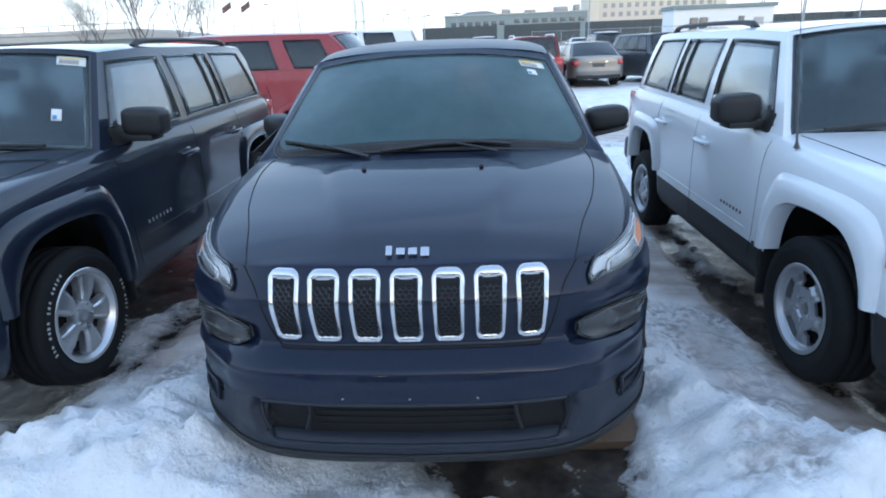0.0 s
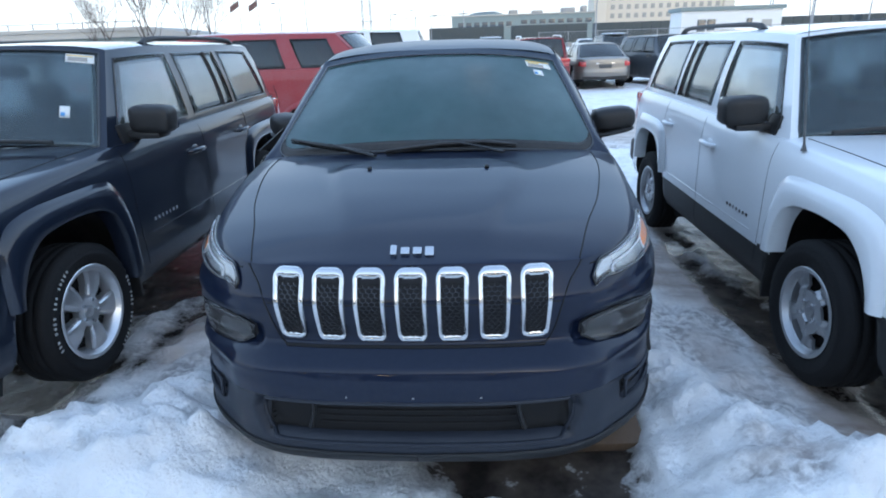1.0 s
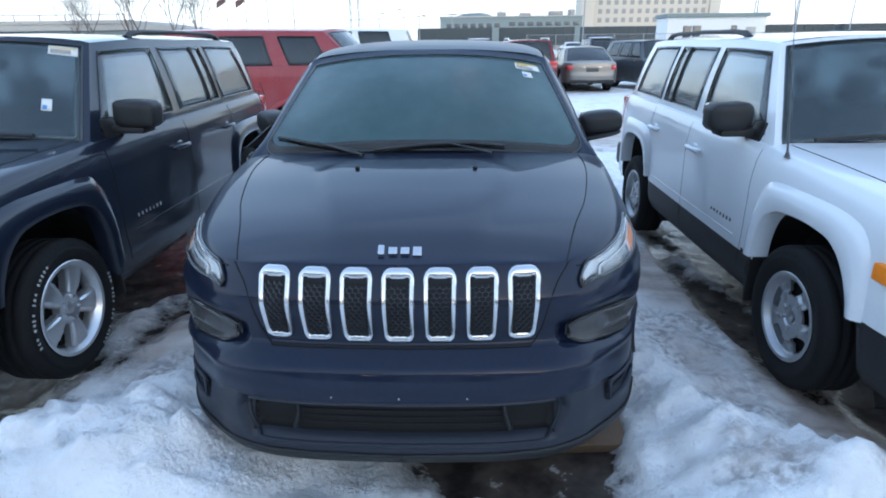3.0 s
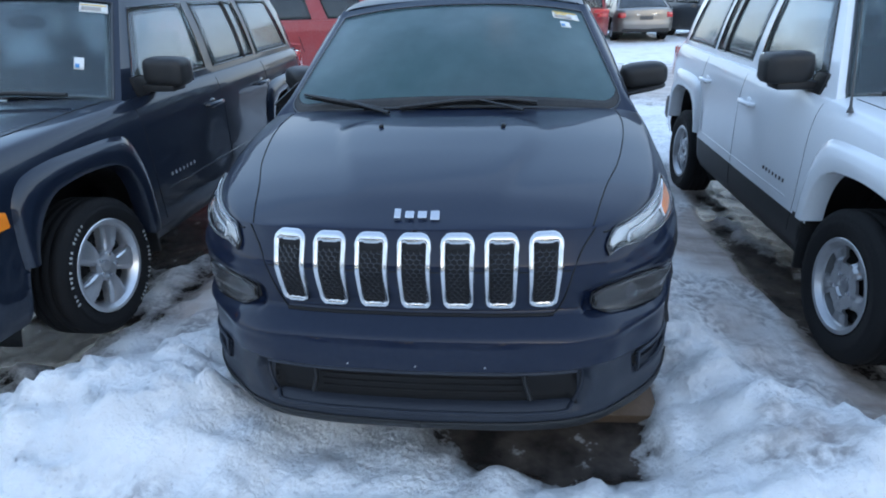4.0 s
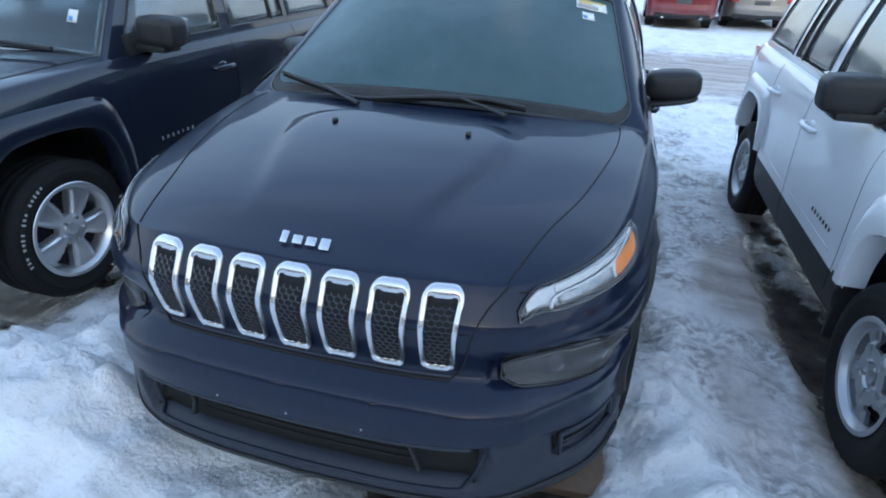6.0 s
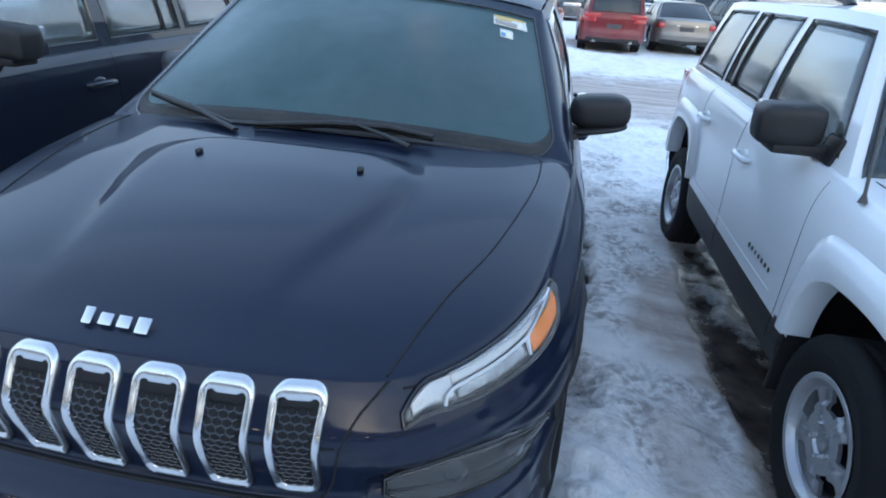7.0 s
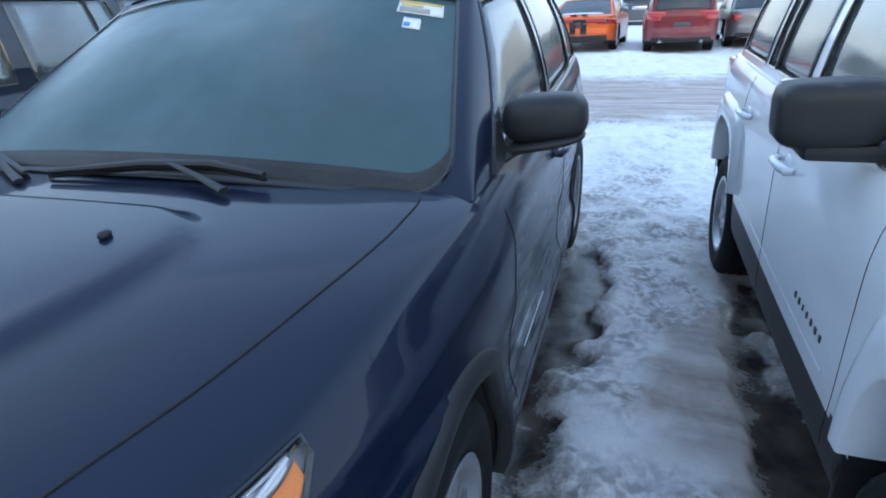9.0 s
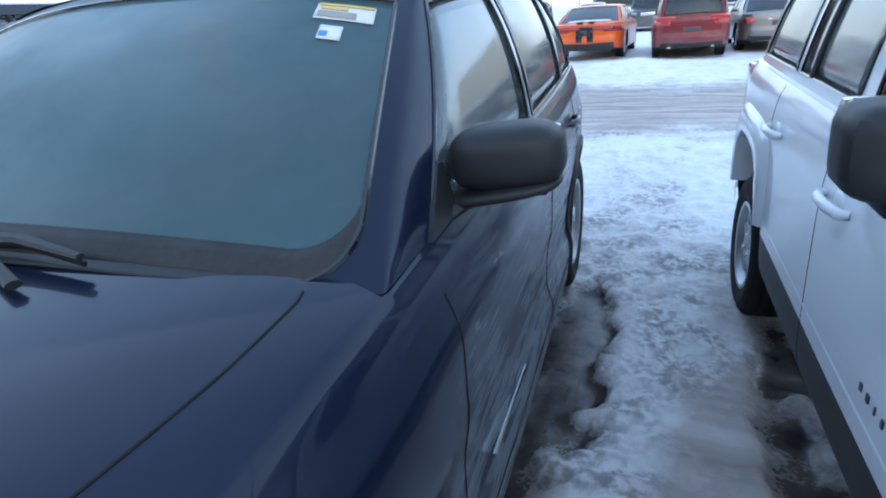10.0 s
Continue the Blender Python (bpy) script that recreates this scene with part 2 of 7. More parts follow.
PAPER = material("white_paper", (0.75, 0.75, 0.72), rough=0.7, spots=(0.62, 0.62, 0.6), amount=0.2, scale=30)
YELLOW_INK = material("yellow_ink", (0.72, 0.5, 0.1), rough=0.7, spots=(0.6, 0.45, 0.15), amount=0.2, scale=40)
GREY_INK = material("grey_ink", (0.35, 0.33, 0.3), rough=0.7)
BLUE_INK = material("blue_ink", (0.1, 0.28, 0.55), rough=0.7)
ORANGE_PAPER = material("orange_paper", (0.6, 0.2, 0.1), rough=0.75, spots=(0.5, 0.25, 0.18), amount=0.3, scale=20)
LETTERING = material("white_tyre_lettering", (0.55, 0.55, 0.53), rough=0.7, spots=(0.3, 0.3, 0.29), amount=0.35, scale=40)
CARD = material("wet_brown_board", (0.14, 0.09, 0.052), rough=0.6, spots=(0.09, 0.06, 0.04), amount=0.4, scale=6, bump=0.4, bump_scale=40)


# ---- geometry helpers ----
def smooth_curve(points):
    """Monotone cubic through (t, value) pairs; takes numbers or arrays."""
    pts = np.array(points, float)
    t, v = pts[:, 0], pts[:, 1]
    h = np.diff(t)
    d = np.diff(v) / h
    m = np.zeros(len(t))
    m[0], m[-1] = d[0], d[-1]
    for i in range(1, len(t) - 1):
        m[i] = 0 if d[i - 1] * d[i] <= 0 else 2 * d[i - 1] * d[i] / (d[i - 1] + d[i])

    def f(q):
        q = np.clip(np.asarray(q, float), t[0], t[-1])
        i = np.clip(np.searchsorted(t, q) - 1, 0, len(h) - 1)
        s = (q - t[i]) / h[i]
        return ((1 + 2 * s) * (1 - s) ** 2 * v[i] + s * (1 - s) ** 2 * h[i] * m[i]
                + s * s * (3 - 2 * s) * v[i + 1] + s * s * (s - 1) * h[i] * m[i + 1])
    return f


def ease(x):
    x = np.clip(x, 0, 1)
    return x * x * (3 - 2 * x)


def link(name, verts, faces, mat, parent=None, label="", flat=False, fix=True, crisp=0):
    """One mesh object from points and faces."""
    me = bpy.data.meshes.new(name)
    me.from_pydata([tuple(map(float, v)) for v in verts], [], faces)
    if fix:
        bm = bmesh.new()
        bm.from_mesh(me)
        bmesh.ops.remove_doubles(bm, verts=bm.verts, dist=0.0002)
        loose = [v for v in bm.verts if not v.link_faces]
        bmesh.ops.delete(bm, geom=loose, context="VERTS")
        bmesh.ops.recalc_face_normals(bm, faces=bm.faces)
        bm.to_mesh(me)
        bm.free()
    me.materials.append(mat)
    me.polygons.foreach_set("use_smooth", [not flat] * len(me.polygons))
    if crisp:
        me.set_sharp_from_angle(angle=radians(crisp))
    ob = new(name, me)
    if parent is not None:
        ob.parent = parent
    return tagged(ob, label)


def part(name, bm, mat, parent=None, label="", flat=False):
    """A bmesh as one mesh object under a thing or a part."""
    me = bpy.data.meshes.new(name)
    bmesh.ops.recalc_face_normals(bm, faces=bm.faces)
    bm.to_mesh(me)
    bm.free()
    me.materials.append(mat)
    me.polygons.foreach_set("use_smooth", [not flat] * len(me.polygons))
    if not flat:
        me.set_sharp_from_angle(angle=radians(38))
    ob = new(name, me)
    if parent is not None:
        ob.parent = parent
    return tagged(ob, label)


def grid_faces(n, m, keep=None, base=0):
    return [(base + i * m + j, base + i * m + j + 1, base + (i + 1) * m + j + 1, base + (i + 1) * m + j)
            for i in range(n - 1) for j in range(m - 1) if keep is None or keep[i, j]]


def slab(P, thick):
    """Closed shell over an (n, m, 3) grid, thickened inwards along its normals."""
    n, m, _ = P.shape
    du, dv = np.gradient(P, axis=0), np.gradient(P, axis=1)
    nor = np.cross(du, dv)
    nor /= np.linalg.norm(nor, axis=2, keepdims=True) + 1e-9
    Q = P - nor * thick
    V = np.vstack([P.reshape(-1, 3), Q.reshape(-1, 3)])
    k = n * m
    F = grid_faces(n, m) + [tuple(reversed(f)) for f in grid_faces(n, m, base=k)]
    rim = [j for j in range(m)] + [i * m + m - 1 for i in range(1, n)] + [(n - 1) * m + j for j in range(m - 2, -1, -1)] + [i * m for i in range(n - 2, 0, -1)]
    for a, b in zip(rim, rim[1:] + rim[:1]):
        F.append((a, b, b + k, a + k))
    return V, F


def add_box(bm, lo, hi, bevel=0.0, m=None, segments=2):
    """A bevelled box between two corners, joined into bm."""
    lo, hi = Vector(lo), Vector(hi)
    made = bmesh.ops.create_cube(bm, size=1.0, matrix=Matrix.Translation((lo + hi) / 2) @ Matrix.Diagonal((*(hi - lo), 1)))["verts"]
    if bevel:
        edges = list({e for v in made for e in v.link_edges})
        made = list({v for f in bmesh.ops.bevel(bm, geom=edges, offset=bevel, segments=segments, profile=0.6, affect="EDGES")["faces"] for v in f.verts} | {v for v in made if v.is_valid})
    if m is not None:
        bmesh.ops.transform(bm, matrix=m, verts=made)
    return made


def box(lo, hi, bevel=0.0, m=None, segments=2):
    bm = bmesh.new()
    add_box(bm, lo, hi, bevel, m, segments)
    return bm


def add_tube(bm, path, radius, sides=8, flat=1.0, closed=False):
    """A round bar swept along points; radius may be a list; flat squeezes it along its local normal."""
    pts = [Vector(p) for p in path]
    n = len(pts)
    rad = radius if hasattr(radius, "__len__") else [radius] * n
    rings, up = [], None
    for i, p in enumerate(pts):
        a, b = (pts[(i - 1) % n], pts[(i + 1) % n]) if closed else (pts[max(i - 1, 0)], pts[min(i + 1, n - 1)])
        d = (b - a).normalized()
        if up is None:
            up = Vector((0, 0, 1)) if abs(d.z) < 0.9 else Vector((1, 0, 0))
        side = d.cross(up).normalized()
        up = side.cross(d).normalized()
        rings.append([bm.verts.new(p + rad[i] * (side * math.cos(k * 2 * math.pi / sides) + flat * up * math.sin(k * 2 * math.pi / sides))) for k in range(sides)])
    for a, b in zip(rings, rings[1:] + (rings[:1] if closed else [])):
        for k in range(sides):
            bm.faces.new((a[k], a[(k + 1) % sides], b[(k + 1) % sides], b[k]))
    if not closed:
        bm.faces.new(list(reversed(rings[0])))
        bm.faces.new(rings[-1])


def tube(path, radius, sides=8, flat=1.0, closed=False):
    bm = bmesh.new()
    add_tube(bm, path, radius, sides, flat, closed)
    return bm


def lathe(profile, steps, axis="x"):
    """Verts and faces of a profile of (radius, offset) turned round the x axis."""
    V, F = [], []
    for i in range(steps):
        a = 2 * math.pi * i / steps
        V += [(o, r * math.cos(a), r * math.sin(a)) for r, o in profile]
    k = len(profile)
    for i in range(steps):
        for j in range(k - 1):
            a, b = i * k + j, ((i + 1) % steps) * k + j
            F.append((a, a + 1, b + 1, b))
    return V, F


# ---- wheels ----
def wheel_meshes(style, R, rim_r, width, steps=80):
    """Meshes of tyre, rim, hub cap and nuts; the outer face looks along +x, the axle is the x axis."""
    w = width / 2
    prof = [(rim_r - 0.012, -w * 0.8), (rim_r + 0.02, -w * 0.92), ((R + rim_r) / 2, -w * 1.04), (R - 0.03, -w * 0.98), (R - 0.008, -w * 0.86)]
    for k in range(4):
        a, b = -w * 0.82 + k * w * 0.42, -w * 0.82 + k * w * 0.42 + w * 0.3
        prof += [(R - 0.001, a), (R, (a + b) / 2), (R - 0.001, b)] + ([(R - 0.009, b + 0.006), (R - 0.009, b + w * 0.1)] if k < 3 else [])
    prof += [(R - 0.008, w * 0.86), (R - 0.022, w * 0.96), (R - 0.035, w * 1.0), (R - 0.045, w * 0.99), ((R + rim_r) / 2 + 0.012, w * 1.05), ((R + rim_r) / 2, w * 1.045),
             (rim_r + 0.022, w * 0.95), (rim_r + 0.016, w * 0.9), (rim_r - 0.004, w * 0.84), (rim_r - 0.012, w * 0.8)]
    tv, tf = lathe(prof, steps)
    # lateral cuts across the outer shoulder
    tv = [(x, y, z) if not (x > w * 0.8 and math.hypot(y, z) > R - 0.03 and int(i / len(prof)) % 2) else (x - 0.004, y * 0.985, z * 0.985) for i, (x, y, z) in enumerate(tv)]
    barrel = [(rim_r - 0.002, w * 0.86), (rim_r + 0.008, w * 0.93), (rim_r + 0.004, w * 0.96), (rim_r - 0.012, w * 0.94), (rim_r - 0.022, w * 0.8), (rim_r - 0.035, w * 0.5), (rim_r - 0.04, -w * 0.7), (rim_r - 0.005, -w * 0.85)]
    rv, rf = lathe(barrel, steps)
    # face: polar grid with five openings
    na, nr = 5 * 40, 28
    rr = np.linspace(0.03, rim_r - 0.014, nr)
    P = np.zeros((na + 1, nr, 3))
    keep = np.ones((na, nr - 1), bool)
    for i in range(na + 1):
        for j in range(nr):
            a = 2 * math.pi * i / na
            q = (rr[j] - 0.03) / (rim_r - 0.044)
            c = abs(((i % 40) / 40.0) - 0.5) * 2  # 0 in the middle of a spoke, 1 between two
            if style == "alloy":
                x = w * 0.66 + 0.012 * math.sin(math.pi * min(1, q * 1.05)) - 0.02 * max(0, 0.28 - q) + 0.006 * q
                x -= (0.010 * ease(np.array((c - 0.36) / 0.14)) + 0.005 * c) * float(ease(np.array((q - 0.2) / 0.12))) * float(ease(np.array((0.96 - q) / 0.06)))
            else:
                x = w * 0.6 + 0.016 * ease(np.array((0.62 - q) / 0.1)) * ease(np.array((0.62 + 0.25 * (1 - c) - q) / 0.1)) - 0.012 * ease(np.array((0.16 - q) / 0.05)) + 0.012 * ease(np.array((q - 0.86) / 0.08))
                x += 0.007 * ease(np.array((0.3 - c) / 0.15)) * ease(np.array((q - 0.25) / 0.1)) * ease(np.array((0.9 - q) / 0.1))
            P[i, j] = (x, rr[j] * math.cos(a), rr[j] * math.sin(a))
    for i in range(na):
        for j in range(nr - 1):
            q = (rr[j] + rr[j + 1]) / 2 / rim_r
            c = abs((((i + 0.5) % 40) / 40.0) - 0.5) * 2
            if style == "alloy":
                keep[i, j] = not (0.33 < q < 0.93 and c > 0.50 + 0.36 * (0.93 - q) + 0.3 * max(0, q - 0.86) / 0.07)
            else:
                keep[i, j] = not (0.49 < q < 0.86 and c > 0.47 + 0.6 * max(0, 0.66 - q))
    k = len(rv)
    rv = list(rv) + [tuple(p) for p in P.reshape(-1, 3)]
    rf = rf + grid_faces(na + 1, nr, keep, k)
    # walls behind the openings give the face its depth
    k2 = len(rv)
    rv += [(p[0] - (0.035 if style == "alloy" else 0.014), p[1] * 0.995, p[2] * 0.995) for p in P.reshape(-1, 3)]
    for i in range(na):
        for j in range(nr - 1):
            if keep[i, j]:
                continue
            for (di, dj), (a, b) in {(-1, 0): ((i, j), (i, j + 1)), (1, 0): ((i + 1, j), (i + 1, j + 1)), (0, -1): ((i, j), (i + 1, j)), (0, 1): ((i, j + 1), (i + 1, j + 1))}.items():
                ii, jj = (i + di) % na, j + dj
                if 0 <= jj < nr - 1 and keep[ii, jj]:
                    u, v = a[0] * nr + a[1], b[0] * nr + b[1]
                    rf.append((k + u, k + v, k2 + v, k2 + u))
    hub = bmesh.new()
    hv, hf = lathe([(0.001, w * 0.62 + 0.018), (0.02, w * 0.62 + 0.017), (0.028, w * 0.62 + 0.012), (0.032, w * 0.62 - 0.03)], 24)
    for v in hv:
        hub.verts.new(v)
    hub.verts.ensure_lookup_table()
    for f in hf:
        hub.faces.new([hub.verts[q] for q in f])
    nut = bmesh.new()
    bmesh.ops.create_cone(nut, cap_ends=True, segments=6, radius1=0.0105, radius2=0.009, depth=0.03, matrix=Matrix.Rotation(radians(90), 4, "Y"))
    drum = bmesh.new()
    bmesh.ops.create_cone(drum, cap_ends=True, segments=40, radius1=rim_r * 0.8, radius2=rim_r * 0.8, depth=0.03, matrix=Matrix.Translation((w * 0.12, 0, 0)) @ Matrix.Rotation(radians(90), 4, "Y"))
    return dict(tyre=(tv, tf), rim=(rv, rf), hub=hub, nut=nut, drum=drum, w=w, rim_r=rim_r, R=R)


WHEELS, BARS = {}, {}


def wheel(parent, style, R, rim_r, width, mat, where, outward, spin=0.0, lettered=False):
    """One wheel with tyre, rim, hub cap and five nuts, under a car."""
    key = (style, R, rim_r, width, mat.name)
    hold = new("wheel")
    if key not in WHEELS:
        s = wheel_meshes(style, R, rim_r, width)
        obs = [link("tyre", *s["tyre"], RUBBER), link("rim", *s["rim"], mat, crisp=32), part("hub_cap", s["hub"], mat), part("brake_disc", s["drum"], GAP)]
        nut = part("wheel_nut", s["nut"], CHROME)
        me = [o.data for o in obs] + [nut.data]
        for o in obs + [nut]:
            bpy.data.objects.remove(o)
        WHEELS[key] = (me, s)
    me, s = WHEELS[key]
    for name, d in zip(("tyre", "rim", "hub_cap", "brake_disc"), me):
        new(name, d).parent = hold
    for i in range(5):
        a = 2 * math.pi * (i + 0.5) / 5
        o = new("wheel_nut", me[4])
        o.parent = hold
        o.location = (s["w"] * 0.56 + 0.012, 0.057 * math.cos(a), 0.057 * math.sin(a))
    if lettered:
        rm = (R + rim_r) / 2 + 0.008
        for arc0, count in ((0.35, 18), (math.pi + 0.35, 18)):
            for i in range(count):
                a = arc0 + i * 0.078
                if i in (5, 9, 14):
                    continue
                turn = Matrix.Rotation(a, 4, "X") @ Matrix.Translation((s["w"] * 1.045, rm, 0))
                h = 0.0065 + 0.0015 * ((i * 7) % 3)
                if i % 6 not in BARS:
                    o = part("raised_bar", box((0, -h, -0.008 + 0.0015 * (i % 3)), (0.003, h, 0.003 + 0.0015 * (i % 2)), 0.001, segments=1), LETTERING)
                    BARS[i % 6] = o.data
                    bpy.data.objects.remove(o)
                o = new("raised_bar", BARS[i % 6])
                o.parent, o.matrix_local = hold, turn
    hold.parent = parent
    hold.matrix_local = Matrix.Translation(where) @ Matrix.Rotation(0 if outward > 0 else math.pi, 4, "Z") @ Matrix.Rotation(spin, 4, "X")
    return hold


def rounded(centre, radii, power=2.6, rot=None, seg=28):
    """A soft block: a ball squared off by `power`."""
    bm = bmesh.new()
    bmesh.ops.create_uvsphere(bm, u_segments=seg, v_segments=seg // 2 + 2, radius=1.0)
    for v in bm.verts:
        k = (abs(v.co.x) ** power + abs(v.co.y) ** power + abs(v.co.z) ** power) ** (-1 / power)
        v.co = Vector((v.co.x * k * radii[0], v.co.y * k * radii[1], v.co.z * k * radii[2]))
    bmesh.ops.transform(bm, matrix=Matrix.Translation(centre) @ (rot if rot is not None else Matrix.Identity(4)), verts=bm.verts)
    return bm


# ---- cars ----
class Car:
    """A car whose nose points to -y; y is 0 at the nose, x is 0 in the middle, z is 0 on the ground."""

    def __init__(self, name, spec, mat, label, category="car", group="", fine=1.0):
        self.S, self.mat, self.root = spec, mat, new(name)
        tagged(self.root, label, category, group)
        S = spec
        c = np.array(S["outline"], float)
        t = np.concatenate([[0], np.cumsum(np.linalg.norm(np.diff(c[:, :2], axis=0), axis=1))])
        n = int(260 * fine)
        tt = np.linspace(0, t[-1], n)
        self.ox, self.oy, self.oz = (smooth_curve(np.c_[t, c[:, k]])(tt) for k in range(3))
        self.ox[0] = self.ox[-1] = 0
        tx, ty = np.gradient(self.ox), np.gradient(self.oy)
        ln = np.hypot(tx, ty)
        self.nx, self.ny = ty / ln, -tx / ln
        self.nx[0] = self.nx[-1] = 0
        self.ny[0], self.ny[-1] = -1, 1
        self.n = n
        self.pf, self.ps, self.pr = (smooth_curve(sorted(S[k])) for k in ("front", "side", "back"))
        self.zb = smooth_curve(S["bottom"])
        lo, hi = int(np.argmin(np.abs(self.ox - 0.0) + (self.oy > 1))), n
        self.side_i = [i for i in range(n) if self.ox[i] > 0.35]
        self.X_of_y = lambda y: np.interp(y, self.oy, self.ox)
        self.Z_of_y = lambda y: np.interp(y, self.oy, self.oz)

    def at(self, i, z, d=0.0, sx=1):
        """Point on the lower body at outline index i (may be fractional) and height z, d metres proud."""
        f = lambda a: np.interp(i, np.arange(self.n), a)
        ox, oy, oz, nx, ny = f(self.ox), f(self.oy), f(self.oz), f(self.nx), f(self.ny)
        ws, wf = nx * nx, ny * ny
        amt, deep = self.S["roll"]
        dd = np.maximum(oz - z, 0)
        off = ws * self.ps(z) + wf * np.where(ny < 0, self.pf(z), self.pr(z))
        if "sculpt" in self.S:
            off = off + self.S["sculpt"](ox, oy, z)
        off = off * ease(dd / 0.1) + amt * (1 - np.exp(-dd / deep)) + d
        return np.stack(np.broadcast_arrays(sx * (ox + nx * off), oy + ny * off, z + 0 * off), -1)

    def index_y(self, y):
        return float(np.interp(y, self.oy, np.arange(self.n)))

    def index_x(self, x, z):
        """Outline index on the front at which the body passes x at height z."""
        k = int(np.argmax(self.oy > 0.9))
        P = self.at(np.arange(k), z)
        return float(np.interp(x, P[:, 0], np.arange(k)))

    def side_x(self, y, z, d=0.0):
        if not hasattr(self, "side_table"):
            i = np.arange(int(np.argmax(self.ox > 0.5)), self.n)
            self.side_ys, self.side_table = np.linspace(0.2, self.oy[-1], 400), []
            for q in np.linspace(0.15, 1.25, 56):
                P = self.at(i, q)
                k = int(np.argmax(P[:, 1]))
                self.side_table.append(np.interp(self.side_ys, P[:k, 1], P[:k, 0]))
        b = (min(max(z, 0.15), 1.249) - 0.15) / 0.02
        j = int(b)
        row = self.side_table[j] * (1 - b + j) + self.side_table[j + 1] * (b - j)
        return float(np.interp(y, self.side_ys, row)) + d

    def index_ox(self, x):
        k = int(np.argmax(self.ox)) if self.ox[-1] == 0 else self.n
        k = int(np.argmax(self.oy > 1.0))
        return float(np.interp(x, self.ox[:k], np.arange(k)))

    def front_point(self, x, z, d=0.0):
        if not hasattr(self, "front_table"):
            k = int(np.argmax(self.oy > 0.9))
            self.front_x, self.front_z = np.linspace(0, 0.6, 121), np.linspace(0.2, 0.96, 153)
            rows = []
            for q in self.front_z:
                P = self.at(np.arange(k), q)
                i = np.interp(self.front_x, P[:, 0], np.arange(k))
                rows.append((self.at(i, q), self.at(i, q, 1.0) - self.at(i, q)))
            self.front_table = np.array(rows)
        a, b = min(abs(x), 0.599) / 0.005, (min(max(z, 0.2), 0.9599) - 0.2) / 0.005
        i, j = int(a), int(b)
        a, b = a - i, b - j
        T = self.front_table
        p = (T[j, :, i] * (1 - a) + T[j, :, i + 1] * a) * (1 - b) + (T[j + 1, :, i] * (1 - a) + T[j + 1, :, i + 1] * a) * b
        p = p[0] + d * p[1]
        return np.array((-p[0] if x < 0 else p[0], p[1], p[2]))

    def patch(self, i0, i1, lo, hi, d=0.004, n=24, m=6, sx=1):
        """Grid on the lower body between two outline indices; lo and hi give depth below the shoulder, or a height, along it."""
        G = np.zeros((n, m, 3))
        for a in range(n):
            s = a / (n - 1)
            i = i0 + (i1 - i0) * s
            for b in range(m):
                z = lo(s, i) + (hi(s, i) - lo(s, i)) * b / (m - 1)
                G[a, b] = self.at(i, z, d(s, b / (m - 1)) if callable(d) else d, sx)
        return G

    def shoulder(self, i):
        return float(np.interp(i, np.arange(self.n), self.oz))

    def lower_body(self, rows=30):
        S = self.S
        zb = self.zb(self.oy)
        P = np.zeros((self.n, rows, 3))
        crease = S["crease"](self.ox, self.oy) if "crease" in S else None
        split = int(rows * 0.6)
        for j in range(rows):
            if crease is None:
                z = self.oz + (zb - self.oz) * (j / (rows - 1)) ** 0.85
            elif j <= split:
                z = self.oz + (crease - self.oz) * (j / split) ** 0.9
            else:
                z = crease + (zb - crease) * (j - split) / (rows - 1 - split)
            P[:, j] = self.at(np.arange(self.n), z)
        keep = np.ones((self.n - 1, rows - 1), bool)
        self.arches = [(S["axles"][0], S["hub_z"], S["arch"]), (S["axles"][1], S["hub_z"], S["arch"])]
        path = S.get("arch_path")
        if path:
            ang = np.array([math.atan2(dz, dy) for dy, dz in path])[::-1]
            rad = np.array([math.hypot(dy, dz) for dy, dz in path])[::-1]
            reach = lambda t: np.interp(t, ang, rad) * 1.05
        else:
            reach = lambda t: S["arch"] + 0 * t
        for ya, za, ra in self.arches:
            Y, Z = P[:, :, 1] - ya, P[:, :, 2] - za
            side = np.abs(P[:, :, 0]) > 0.45
            r, ra2 = np.hypot(Y, Z), reach(np.arctan2(np.maximum(Z, 0), Y))
            near = side & (np.abs(r - ra2) < 0.02) & (Z > -0.02)
            k = np.where(near, ra2 / np.maximum(r, 1e-6), 1)
            P[:, :, 1], P[:, :, 2] = ya + Y * k, za + Z * k
            Y, Z = P[:, :, 1] - ya, P[:, :, 2] - za
            cy, cz = (Y[:-1, :-1] + Y[1:, 1:]) / 2, (Z[:-1, :-1] + Z[1:, 1:]) / 2
            cr, ca = np.hypot(cy, np.maximum(cz, 0)), reach(np.arctan2(np.maximum(cz, 0), cy))
            keep &= ~((cr < ca - 0.001) & side[:-1, :-1])
        self.wallP, self.wallkeep = P, keep
        cuts = [self.index_y(y) for y in S.get("doors", [])]
        zones = {"body_side": keep.copy()}
        sill = S.get("sill", 0.34)
        for k, nm in enumerate(("front_door", "rear_door")[:max(0, len(cuts) - 1)]):
            i0, i1 = int(round(cuts[k])), int(round(cuts[k + 1]))
            z = np.zeros_like(keep)
            z[i0:i1] = True
            z &= keep & (P[:-1, :-1, 2] > sill)
            zones["body_side"] &= ~z
            zones[nm] = z
        lower = S.get("cladding")
        if lower:
            i0, i1 = self.index_y(S["axles"][0] + S["arch"] * 0.8), self.index_y(S["axles"][1] - S["arch"] * 0.8)
            z = np.zeros_like(keep)
            z[int(i0):int(i1)] = True
            z &= P[:-1, :-1, 2] < lower
            z[:int(self.index_y(S["axles"][0] - 0.2))] |= P[:int(self.index_y(S["axles"][0] - 0.2)), :-1, 2] < lower + 0.04
            z &= keep
